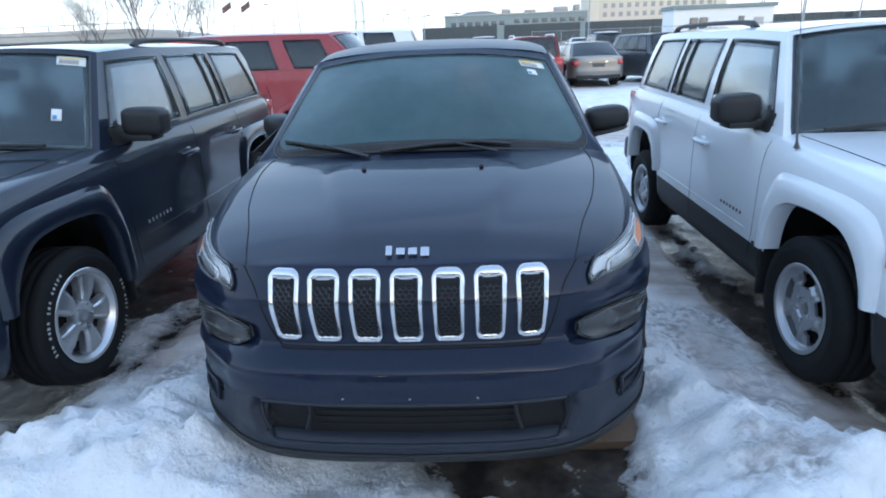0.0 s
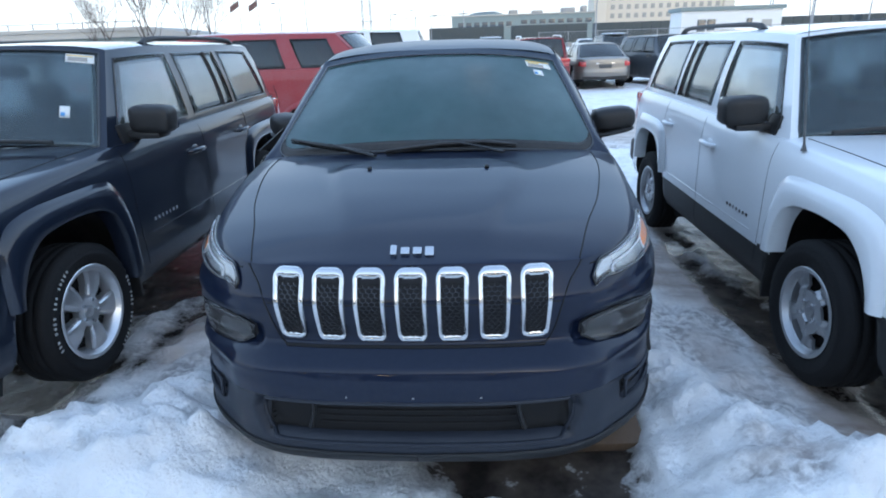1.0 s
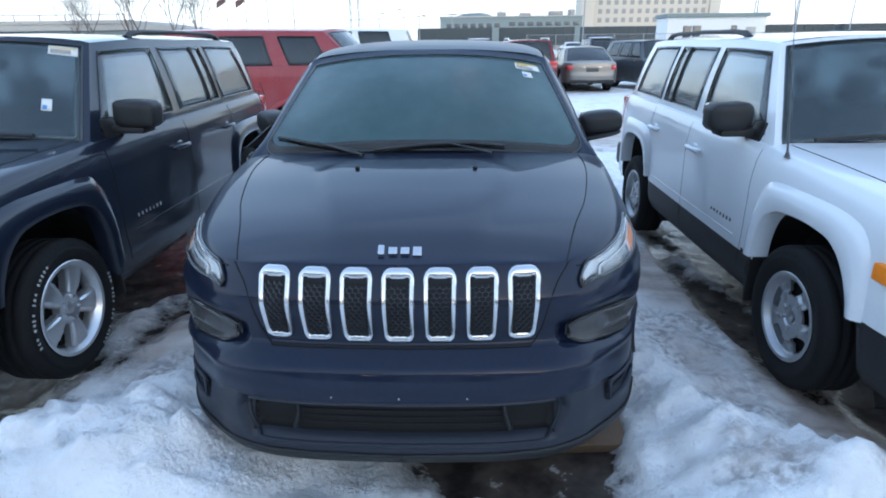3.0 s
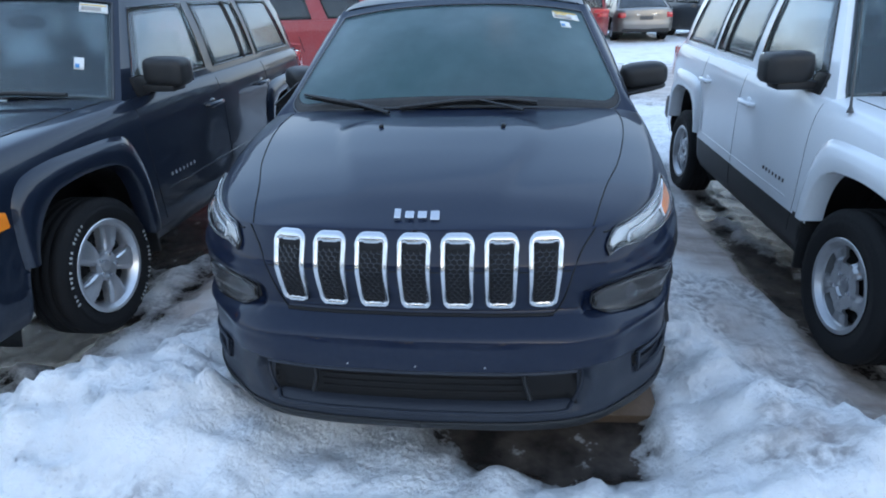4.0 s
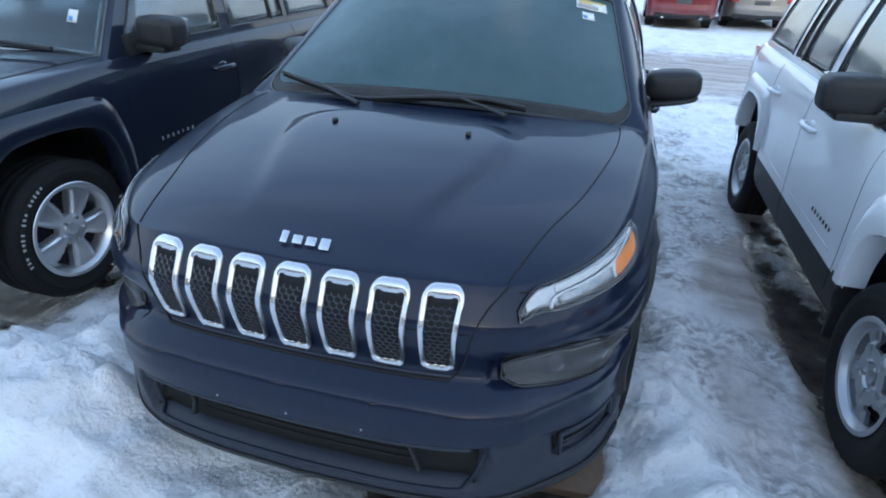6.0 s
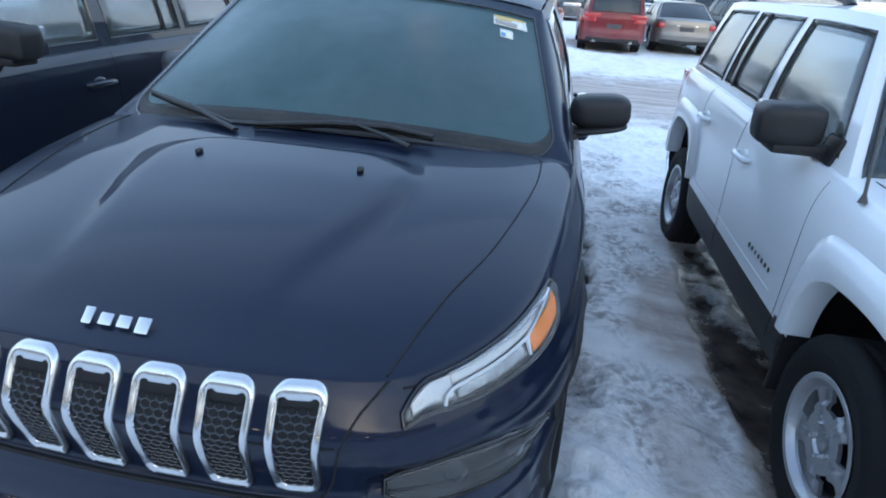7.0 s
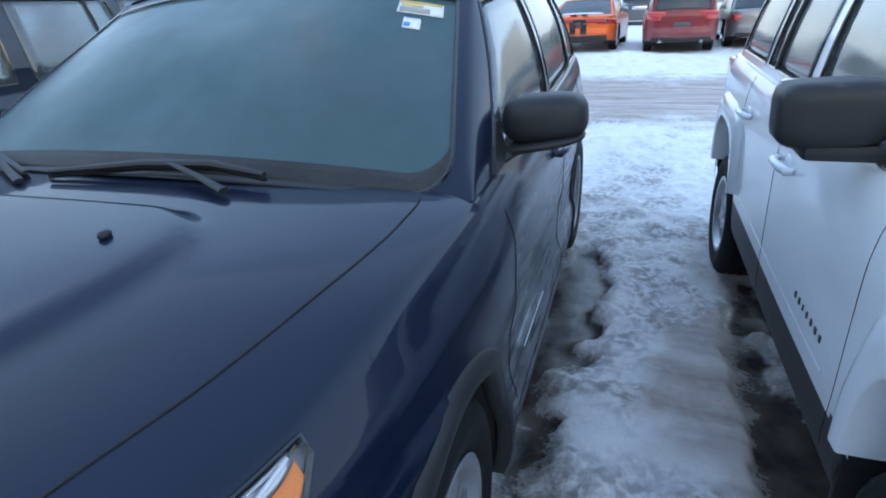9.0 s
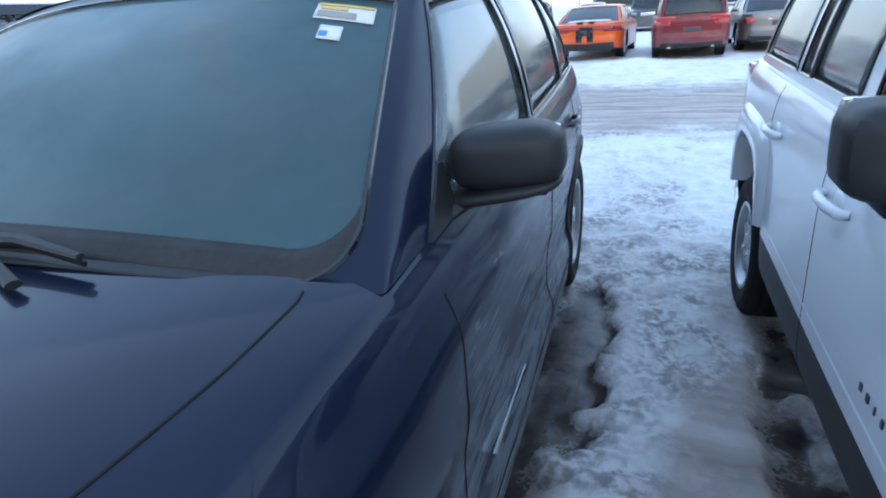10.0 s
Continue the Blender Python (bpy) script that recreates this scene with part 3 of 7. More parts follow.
            for q in zones:
                zones[q] &= ~z
            zones["sill_cladding"] = z
        front = np.zeros_like(keep)
        front[:int(round(cuts[0])) if cuts else int(self.index_y(S["pillar_foot"]))] = True
        zones["front_wing"] = zones["body_side"] & front
        zones["body_side"] &= ~front
        if "nose" in S:
            nose = np.zeros_like(keep)
            nose[:int(self.index_ox(S["nose"][0]))] = True
            nose &= P[:-1, :-1, 2] > S["nose"][1]
            low = (P[:-1, :-1, 2] < S["nose"][2]) & (P[:-1, :-1, 1] < S["nose"][3])
            zones["front_bumper"] = zones["front_wing"] & low
            zones["bonnet"] = zones["front_wing"] & nose & ~low
            zones["front_wing"] &= ~nose & ~low
            if crease is not None:
                under = np.zeros_like(keep)
                under[:, split:] = True
                zones["lower_fascia"] = zones["front_bumper"] & under
                zones["front_bumper"] &= ~under
        self.zones = zones
        whole = np.vstack([P.reshape(-1, 3), P.reshape(-1, 3) * (-1, 1, 1)])
        for nm in ("front_bumper", "lower_fascia"):
            if nm in zones and zones[nm].any():
                F = grid_faces(self.n, rows, zones[nm]) + grid_faces(self.n, rows, zones[nm], self.n * rows)
                link(nm, whole, F, FASCIA if nm == "lower_fascia" else self.mat, self.root, "dusty grey-blue plastic lower fascia" if nm == "lower_fascia" else "")
        for q in (-1, 1):
            V = P.reshape(-1, 3) * (q, 1, 1)
            for nm, k in zones.items():
                if k.any() and nm not in ("front_wing", "bonnet", "front_bumper", "lower_fascia"):
                    link(nm, V, grid_faces(self.n, rows, k), PLASTIC if nm == "sill_cladding" else self.mat, self.root, "black plastic sill cladding" if nm == "sill_cladding" else "")
        # inner floor pan hides the road from the cabin
        y0, y1 = 0.25, self.oy[-1] - 0.2
        part("floor_pan", box((-0.62, y0, 0.3), (0.62, y1, 0.36), 0.02), PLASTIC, self.root)
        for ya, za, ra in self.arches:
            ra = 0.5 if path else ra
            for q in (-1, 1):
                xs = self.side_x(ya, za + ra * 0.9) - 0.012
                pts = np.zeros((22, 4, 3))
                for i in range(22):
                    a = radians(-20 + 220 * i / 21)
                    for j in range(4):
                        yy, zz = ya + (ra + 0.012) * math.cos(a), za + (ra + 0.012) * math.sin(a)
                        pts[i, j] = (q * (min(xs, self.side_x(yy, zz) - 0.014) - 0.3 * j / 3.0), yy, zz)
                link("wheel_housing", *slab(pts, 0.006), PLASTIC, self.root)

    def bonnet(self, across=24):
        """Bonnet and wing tops, from the nose to the foot of the windscreen."""
        S = self.S
        yA = S["pillar_foot"]
        k = int(np.argmax(self.oy > yA)) + 1
        crown, hx = smooth_curve(S["crown"]), smooth_curve(S["bonnet_line"])
        e1, e2 = S.get("crown_shape", (2.4, 0.62))
        us = np.linspace(0, 1, across)
        P = np.zeros((k, 2 * across + 20, 3))
        for i in range(k):
            xo, y = self.ox[i], self.oy[i]
            xh = min(hx(y), xo * 0.985)
            row = np.concatenate([np.linspace(-xo, -xh, 11)[:-1], np.linspace(-xh, xh, 2 * across), np.linspace(xh, xo, 11)[1:]])
            u = np.abs(row) / max(xo, 1e-6)
            z = self.oz[i] + (crown(y) - self.oz[i]) * (1 - np.clip(u, 0, 1) ** e1) ** e2
            if "relief" in S:
                z = z + S["relief"](row, y)
            P[i] = np.stack([row, np.full_like(row, y), z], -1)
        self.capP = P
        cols = P.shape[1]
        base_y = lambda x: S["cowl"] + (yA - S["cowl"]) * (np.abs(x) / self.X_of_y(yA)) ** 2.2
        cy, cx = P[:-1, :-1, 1], (P[:-1, :-1, 0] + P[:-1, 1:, 0]) / 2
        inside = cy > base_y(cx) + 0.02
        mid = np.zeros_like(inside)
        mid[:, 10:cols - 11] = True
        V = P.reshape(-1, 3)
        W = self.wallP
        rows = W.shape[1]
        both = np.vstack([V, W.reshape(-1, 3), W.reshape(-1, 3) * (-1, 1, 1)])
        F = grid_faces(k, cols, mid & ~inside)
        if "bonnet" in self.zones:
            for q in (0, 1):
                F += grid_faces(self.n, rows, self.zones["bonnet"], len(V) + q * self.n * rows)
        link("bonnet", both, F, self.mat, self.root)
        for q in (0, 1):
            half = np.zeros_like(mid)
            half[:, cols // 2:] = q == 0
            half[:, :cols // 2] = q == 1
            F = grid_faces(k, cols, ~mid & ~inside & half) + grid_faces(self.n, rows, self.zones["front_wing"], len(V) + q * self.n * rows)
            link("front_wing", both, F, self.mat, self.root)
        for q in (0, 1):
            j = 10 if q == 0 else cols - 11
            line = [P[i, j] + (0, 0, 0.0005) for i in range(2, k, 2) if P[i, j, 1] < base_y(P[i, j, 0]) - 0.01 and abs(P[i, j, 0]) < self.ox[i] * 0.97]
            if len(line) > 3:
                part("panel_gap", tube(line, 0.0024, 6), GAP, self.root)

    def base(self, y):
        return np.array([self.X_of_y(y) - self.S.get("inset", 0.02), y, self.Z_of_y(y) + 0.004])

    def rail(self, y):
        return np.array([float(self.rx(y)), y, float(self.rz(y))])

    def side_point(self, yb, yt, v):
        b, t = self.base(yb), self.rail(yt)
        p = b + (t - b) * v
        f = ease((yb - self.S["pillar_foot"]) / 0.35) * self.S.get("bulge", 0.03)
        p[0] += f * math.sin(math.pi * min(v, 1) * 0.9)
        return p

    def screen(self, u, v, rear=False):
        S = self.S
        if not rear:
            b, t = self.base(S["pillar_foot"]), self.rail(S["header"][0])
            yb, yt, zb, zt, n = S["cowl"], S["header"][1], S["cowl_z"], t[2] + S["roof_crown"], (0, -0.6, 0.8)
        else:
            b, t = self.base(S["tail"][0]), self.rail(S["tail"][1])
            yb, yt, zb, zt, n = S["tail"][2], S["tail"][3], b[2] + 0.01, t[2] + S["roof_crown"], (0, 0.8, 0.5)
        w = abs(u) ** 2.2
        pb = np.array([u * b[0], yb + (b[1] - yb) * w, zb + (b[2] - zb) * w])
        pt = np.array([u * t[0], yt + (t[1] - yt) * w, zt + (t[2] - zt) * abs(u) ** 2.5])
        return pb + (pt - pb) * v + np.array(n) * S.get("screen_bulge", 0.035) * math.sin(math.pi * v) * (1 - u * u)

    def greenhouse(self, glass_front, glass_side, glass_back, trim=None):
        S = self.S
        self.rx, self.rz = smooth_curve([(a, b) for a, b, c in S["roof"]]), smooth_curve([(a, c) for a, b, c in S["roof"]])
        # roof skin
        y0, y1 = S["header"][0], S["tail"][1]
        n, m = 60, 41
        P = np.zeros((n, m, 3))
        for i in range(n):
            q = i / (n - 1)
            y = y0 + (y1 - y0) * q
            r = self.rail(y)
            for j in range(m):
                u = -1 + 2 * j / (m - 1)
                yy = y + (S["header"][1] - y0) * (1 - abs(u) ** 2.2) * max(0, 1 - q * 3) + (S["tail"][3] - y1) * (1 - abs(u) ** 2.2) * max(0, (q - 0.6) / 0.4)
                P[i, j] = (u * r[0], yy, r[2] + S["roof_crown"] * (1 - abs(u) ** 2.5) ** 0.7)
        link("roof", P.reshape(-1, 3), grid_faces(n, m), self.mat, self.root)
        link("headliner", (P.reshape(-1, 3) * (0.97, 1, 1)) - (0, 0, 0.035), grid_faces(n, m), HEADLINER, self.root)
        # screens
        for rear, name, gl in ((False, "windscreen", glass_front), (True, "rear_window", glass_back)):
            corner = S.get("screen_corner") if not rear else None
            eu, v0, v1 = S.get("rear_edge", (0.9, 0.06, 0.93)) if rear else S.get("screen_edge", (0.935, 0.0, 0.965))
            us = np.concatenate([np.linspace(-1, -eu, 4)[:-1], np.linspace(-eu, eu, 30), np.linspace(eu, 1, 4)[1:]])
            vs = np.concatenate([np.linspace(0, v0, 3)[:-1] if v0 > 0 else [], np.linspace(v0, v1, 16), np.linspace(v1, 1, 3)[1:]])
            G = np.array([[self.screen(u, v, rear) for v in vs] for u in us])
            inside = np.array([[abs((us[i] + us[i + 1]) / 2) < eu and v0 < (vs[j] + vs[j + 1]) / 2 < v1 for j in range(len(vs) - 1)] for i in range(len(us) - 1)])
            if corner:
                # the glass has round lower corners: its foot rises over the last stretch before each edge
                cu, cv = corner
                us = eu * np.sin(np.linspace(-1, 1, 61) * math.pi / 2)
                foot = lambda u: cv * (1 - math.sqrt(max(0.0, 1 - max(0.0, (abs(u) - eu + cu) / cu) ** 2)))
                pane = np.array([[self.screen(u, foot(u) + (v1 - foot(u)) * s, rear) for s in np.linspace(0, 1, 20)] for u in us])
                fill = np.array([[self.screen(u, foot(u) * s, rear) for s in np.linspace(0, 1, 5)] for u in us])
                top = np.array([[self.screen(u, v1 + (1 - v1) * s, rear) for s in np.linspace(0, 1, 3)] for u in np.linspace(-1, 1, 31)])
                wide = np.array([abs(us[i] + us[i + 1]) / 2 > eu - cu for i in range(60)])
                V = np.vstack([fill.reshape(-1, 3), top.reshape(-1, 3)])
                link("screen_frame", V, grid_faces(61, 5, np.repeat(wide[:, None], 4, 1)) + grid_faces(31, 3, base=len(us) * 5), self.mat, self.root)
                band = np.array([[self.screen(u, foot(u) + 0.075 * s, rear) + np.array((0, -0.4, 0.6)) * 0.004 for s in np.linspace(0, 1, 4)] for u in us])
                link("edge_band", *slab(band, 0.001), FRIT, self.root, "dusty black band at the foot of the glass")
                loop = [pane[i, 0] for i in range(61)] + [pane[60, j] for j in range(1, 19)] + [pane[i, 19] for i in range(60, -1, -1)] + [pane[0, j] for j in range(18, 0, -1)]
            else:
                link("screen_frame", G.reshape(-1, 3), grid_faces(len(us), len(vs), ~inside), self.mat, self.root)
                pane = np.array([[self.screen(u, v, rear) for v in np.linspace(v0, v1, 18)] for u in np.linspace(-eu, eu, 32)])
                loop = [self.screen(u, v0 if v0 else 0.004, rear) for u in np.linspace(-eu, eu, 24)] + [self.screen(eu, v, rear) for v in np.linspace(v0, v1, 14)[1:-1]] \
                    + [self.screen(u, v1, rear) for u in np.linspace(eu, -eu, 24)] + [self.screen(-eu, v, rear) for v in np.linspace(v1, v0, 14)[1:-1]]
            g = link(name, *slab(pane, -0.005 if rear else 0.005), gl, self.root, S.get("screen_label", "") if not rear else "")
            g.visible_shadow = False
            part("window_seal", tube(loop, 0.007, 6, closed=True), GLOSS_BLACK, self.root)
        # sides
        cols, vb, vt = S["windows"], *S.get("window_band", (0.05, 0.93))
        edges = [(S["pillar_foot"], S["header"][0])] + [e for w in cols for e in ((w[0], w[1]), (w[2], w[3]))] + [(S["tail"][0], S["tail"][1])]
        for q in (-1, 1):
            V, F = [], []
            if S.get("screen_corner"):
                # front pillar: one rounded section from the edge of the screen to the door glass
                eu = S["screen_edge"][0]
                G = []
                for v in np.linspace(0, 1, 24):
                    a, c0, b = self.screen(eu, v), self.screen(1.0, v), self.side_point(edges[1][0], edges[1][1], v)
                    out = np.array((0.45, -0.5, 0.5)) * 0.010 * (1 - ease(v - 0.9))
                    wgt = 1.6 + 9 * max(0.0, 1 - v / 0.16) ** 2 + 6 * max(0.0, (v - 0.9) / 0.1) ** 2
                    G.append([((1 - s) ** 2 * a + 2 * s * (1 - s) * wgt * (c0 + out) + s * s * b) / ((1 - s) ** 2 + 2 * s * (1 - s) * wgt + s * s) for s in np.linspace(0, 1, 19)])
                G = np.array(G) * (q, 1, 1)
                link("front_pillar", G.reshape(-1, 3), grid_faces(24, 19), self.mat, self.root)
            for k in range(len(edges) - 1):
                glassy = k % 2 == 1
                if k == 0 and S.get("screen_corner"):
                    continue
                (a0, a1), (b0, b1) = edges[k], edges[k + 1]
                cs = np.linspace(0, 1, 7)
                for lo, hi, nv in ((0, vb, 3), (vb, vt, 12), (vt, 1, 3)):
                    if glassy and (lo, hi) == (vb, vt):
                        continue
                    G = np.array([[self.side_point(a0 + (b0 - a0) * c, a1 + (b1 - a1) * c, v) for v in np.linspace(lo, hi, nv)] for c in cs]) * (q, 1, 1)
                    F += grid_faces(7, nv, base=len(V))
                    V += list(G.reshape(-1, 3))
            link("pillar_frame", V, F, self.mat, self.root)
            for k, w in enumerate(cols):
                G = np.array([[self.side_point(w[0] + (w[2] - w[0]) * c, w[1] + (w[3] - w[1]) * c, v) for v in np.linspace(vb, vt, 10)] for c in np.linspace(0, 1, 10)])
                G[:, :, 0] -= 0.006
                g = link("side_window", *slab(G * (q, 1, 1), 0.004 * q), glass_side if k == 0 or S.get("clear_rear") else glass_back, self.root)
                g.visible_shadow = False
                if S.get("no_seals"):
                    continue
                rim = list(G[:, 0]) + list(G[-1, 1:-1]) + list(G[::-1, -1]) + list(G[0, -2:0:-1])
                part("window_seal", tube([p * (q, 1, 1) + (q * 0.006, 0, 0) for p in rim], 0.0055, 6, closed=True), GLOSS_BLACK, self.root)
        # ledge between the shoulder and the glass, and the rear deck
        i0, i1 = int(self.index_y(S["pillar_foot"])) - 1, int(self.index_y(S["tail"][0])) + 1
        for q in (-1, 1):
            L = np.array([[(self.ox[i], self.oy[i], self.oz[i]), self.base(max(self.oy[i], S["pillar_foot"]))] for i in range(i0, i1 + 1)]) * (q, 1, 1)
            link("belt_ledge", L.reshape(-1, 3), grid_faces(len(L), 2), self.mat, self.root)
        D = []
        deck = smooth_curve(S.get("deck", [(0, 0.01), (9, 0.01)]))
        for i in range(i1 - 1, self.n):
            us = np.linspace(-1, 1, 21)
            D.append(np.stack([us * self.ox[i], np.full(21, self.oy[i]), self.oz[i] + deck(self.oy[i]) * (1 - np.abs(us) ** 2.4) ** 0.6], -1))
        D = np.array(D)
        link("tail_deck", D.reshape(-1, 3), grid_faces(len(D), 21), self.mat, self.root)

    def gaps(self, lines, r=0.003):
        """Dark shut lines on the sides: lists of (y, z)."""
        for line in lines:
            for q in (-1, 1):
                t = np.arange(len(line), dtype=float)
                ys, zs = (smooth_curve(np.c_[t, [p[k] for p in line]])(np.linspace(0, t[-1], 28)) for k in (0, 1))
                part("panel_gap", tube([(q * (self.side_x(y, z) + 0.0006), y, z) for y, z in zip(ys, zs)], r, 6), GAP, self.root)

    def handles(self, spots, mat, length=0.2):
        for y, z in spots:
            for q in (-1, 1):
                x = self.side_x(y, z)
                pts = [(q * (x + d), y + s * length / 2, z + 0.004 * (1 - s * s)) for s, d in ((-1, 0.0), (-0.92, 0.022), (-0.5, 0.034), (0, 0.037), (0.5, 0.034), (0.92, 0.022), (1, 0.0))]
                part("door_handle", tube(pts, [0.011, 0.015, 0.015, 0.014, 0.015, 0.015, 0.011], 10), mat, self.root)
                cup = bmesh.new()
                bmesh.ops.create_uvsphere(cup, u_segments=16, v_segments=10, radius=1.0, matrix=Matrix.Translation((q * (x - 0.006), y, z)) @ Matrix.Diagonal((0.012, 0.06, 0.035, 1)))
                part("handle_cup", cup, mat, self.root)

    def seats(self, rows, mat=None):
        mat = mat or CABIN
        for y, xs, w in rows:
            for x in xs:
                part("seat_cushion", box((x - w, y - 0.3, 0.5), (x + w, y + 0.22, 0.68), 0.06), mat, self.root)
                part("seat_back", box((x - w, -0.06, 0), (x + w, 0.07, 0.56), 0.055, pose(0, y + 0.24, 0.62, -14)), mat, self.root)
                part("headrest", box((x - 0.13, y + 0.37, 1.19), (x + 0.13, y + 0.46, 1.37), 0.04), mat, self.root)

    def arch_lip(self, mat, width=0.045, proud=0.014):
        """Trim round each wheel arch."""
        for ya, za, ra in self.arches:
            for q in (-1, 1):
                G = []
                for i in range(40):
                    a = radians(-16 + (188 if ya < 2 else 212) * i / 39)
                    row = []
                    for r, d in ((ra - 0.012, -0.03), (ra - 0.012, proud * 0.6), (ra, proud), (ra + width * 0.8, proud), (ra + width, -0.002)):
                        y, z = ya + r * math.cos(a), max(za + r * math.sin(a), 0.2)
                        row.append((q * (self.side_x(y, min(z, 0.95)) + d), y, z))
                    G.append(row)
                link("wheel_arch_trim", np.array(G).reshape(-1, 3), grid_faces(40, 5), mat, self.root)

    def flare(self, outer, inner, mat, proud=0.032):
        """Angular raised flare round each wheel arch between two paths given relative to the hub."""
        t = np.arange(len(outer), dtype=float)
        fo = [smooth_curve(np.c_[t, [q[k] for q in outer]]) for k in (0, 1)]
        fi = [smooth_curve(np.c_[t, [q[k] for q in inner]]) for k in (0, 1)]
        for ya, za, ra in self.arches:
            for q in (-1, 1):
                G = []
                for s in np.linspace(0, t[-1], 72):
                    o, i = np.array([float(f(s)) for f in fo]), np.array([float(f(s)) for f in fi])
                    row = []
                    for k, d in ((0.0, -0.006), (0.06, 0.008), (0.3, proud * 0.75), (0.5, proud), (0.56, proud * 1.03), (0.95, proud * 0.95), (1.0, proud * 0.8), (1.02, -0.07)):
                        dy, dz = o + (i - o) * k
                        y, z = ya + dy, za + dz
                        row.append((q * (self.side_x(y, min(max(z, 0.3), 0.98)) + d), y, z))
                    G.append(row)
                link("wheel_arch_flare", np.array(G).reshape(-1, 3), grid_faces(72, 8), mat, self.root, crisp=55)

    def wheels(self, style, mat, width=0.215, rim_r=0.215, lettered=False, turn=0.0):
        S = self.S
        k = 0
        for ya in S["axles"]:
            for q in (-1, 1):
                drop = S.get("rear_drop", 0.0) if ya > 2 else 0.0
                wheel(self.root, style, S["tyre"], rim_r, width, mat, (q * (S["track"] - width / 2), ya, S["hub_z"] - drop), q, 0.4 + 1.3 * k, lettered)
                k += 1

    def place(self, x, y, yaw=0.0, z=0.0):
        self.root.matrix_world = Matrix.Translation((x, y, z)) @ Matrix.Rotation(radians(yaw), 4, "Z")
        return self


# ---- navy crossover, the main subject ----
def crossover_relief(x, y):
    """Raised middle of the bonnet, with rounded rear corners behind the washer nozzles, fading out towards the nose."""
    a = np.abs(x)
    half, rear, r = 0.26 + 0.15 * ease((y - 0.2) / 0.7), 1.03, 0.16
    if y > rear - r:
        half = half - r + math.sqrt(max(0.0, r * r - min(r, y - rear + r) ** 2))
    lift = 0.65 * ease((half - a) / 0.12 + 0.5) + 0.35 * ease((half - a) / 0.035 + 0.5)
    return 0.015 * lift * ease((y - 0.12) / 0.5) * (1.0 if y < rear else 0.0)


def soft_box(a, lo, hi, e):
    return ease((a - lo) / e + 0.5) * ease((hi - a) / e + 0.5)


FRONT_CURVE = smooth_curve([(0.20, -0.02), (0.26, 0.045), (0.33, 0.075), (0.46, 0.085), (0.55, 0.09), (0.62, 0.075), (0.655, 0.035), (0.69, -0.005), (0.80, 0.02), (0.835, 0.026), (0.87, 0.018), (0.95, 0.0)])


LAMP_LOW = lambda ox: np.interp(ox, (0.53, 0.56, 0.66, 0.755, 0.80), (0.674, 0.668, 0.643, 0.624, 0.648))
LAMP_HIGH = lambda ox: np.interp(ox, (0.53, 0.56, 0.64, 0.72, 0.80), (0.728, 0.738, 0.750, 0.738, 0.690))


def crossover_crease(ox, oy):
    """Height of the edge between the painted bumper and the lower fascia."""
    z = 0.517 - 0.048 * ease((ox - 0.5) / 0.3)
    return z + (0.38 - z) * ease((oy - 0.5) / 0.6)


def crossover_sculpt(ox, oy, z):
    """Hollows of the lower intake, the lamp pockets and the side vents, and the creases between them."""
    front = oy < 0.9
    d = -0.024 * soft_box(ox, 0.515, 0.80, 0.02) * soft_box(z, LAMP_LOW(ox) - 0.012, LAMP_HIGH(ox) + 0.012, 0.014)
    d = d + (FRONT_CURVE(z + 0.09 * np.maximum(ox - 0.56, 0)) - FRONT_CURVE(z)) * np.clip(1 - (ox - 0.5) / 0.42, 0, 1) * ease((0.74 - z) / 0.05) * ease((z - 0.5) / 0.05)
    d = d - 0.068 * soft_box(ox, -1, 0.518 - 0.3 * np.abs(z - 0.445), 0.025) * soft_box(z, 0.35, 0.496, 0.016)
    d = d - 0.028 * soft_box(ox, 0.655, 0.785, 0.02) * soft_box(z, 0.402, 0.466, 0.012)
    d = d - 0.007 * ease((crossover_crease(ox, oy) - z) / 0.012) * ease((z - 0.3) / 0.06)
    d = d + 0.012 * np.exp(-((z - 0.785 - 0.08 * (ox - 0.5)) / 0.018) ** 2) * ease((ox - 0.50) / 0.06)
    d = d + 0.010 * np.exp(-((z - 0.608 + 0.02 * np.maximum(ox - 0.5, 0)) / 0.014) ** 2) * ease((ox - 0.3) / 0.3)
    corner = 0.034 * ease((ox - 0.60) / 0.16) * ease((0.90 - z) / 0.2) * (1 - ease((oy - 0.75) / 0.5))
    return np.where(front, d, 0.0) + np.where(oy < 1.4, corner, 0.0)


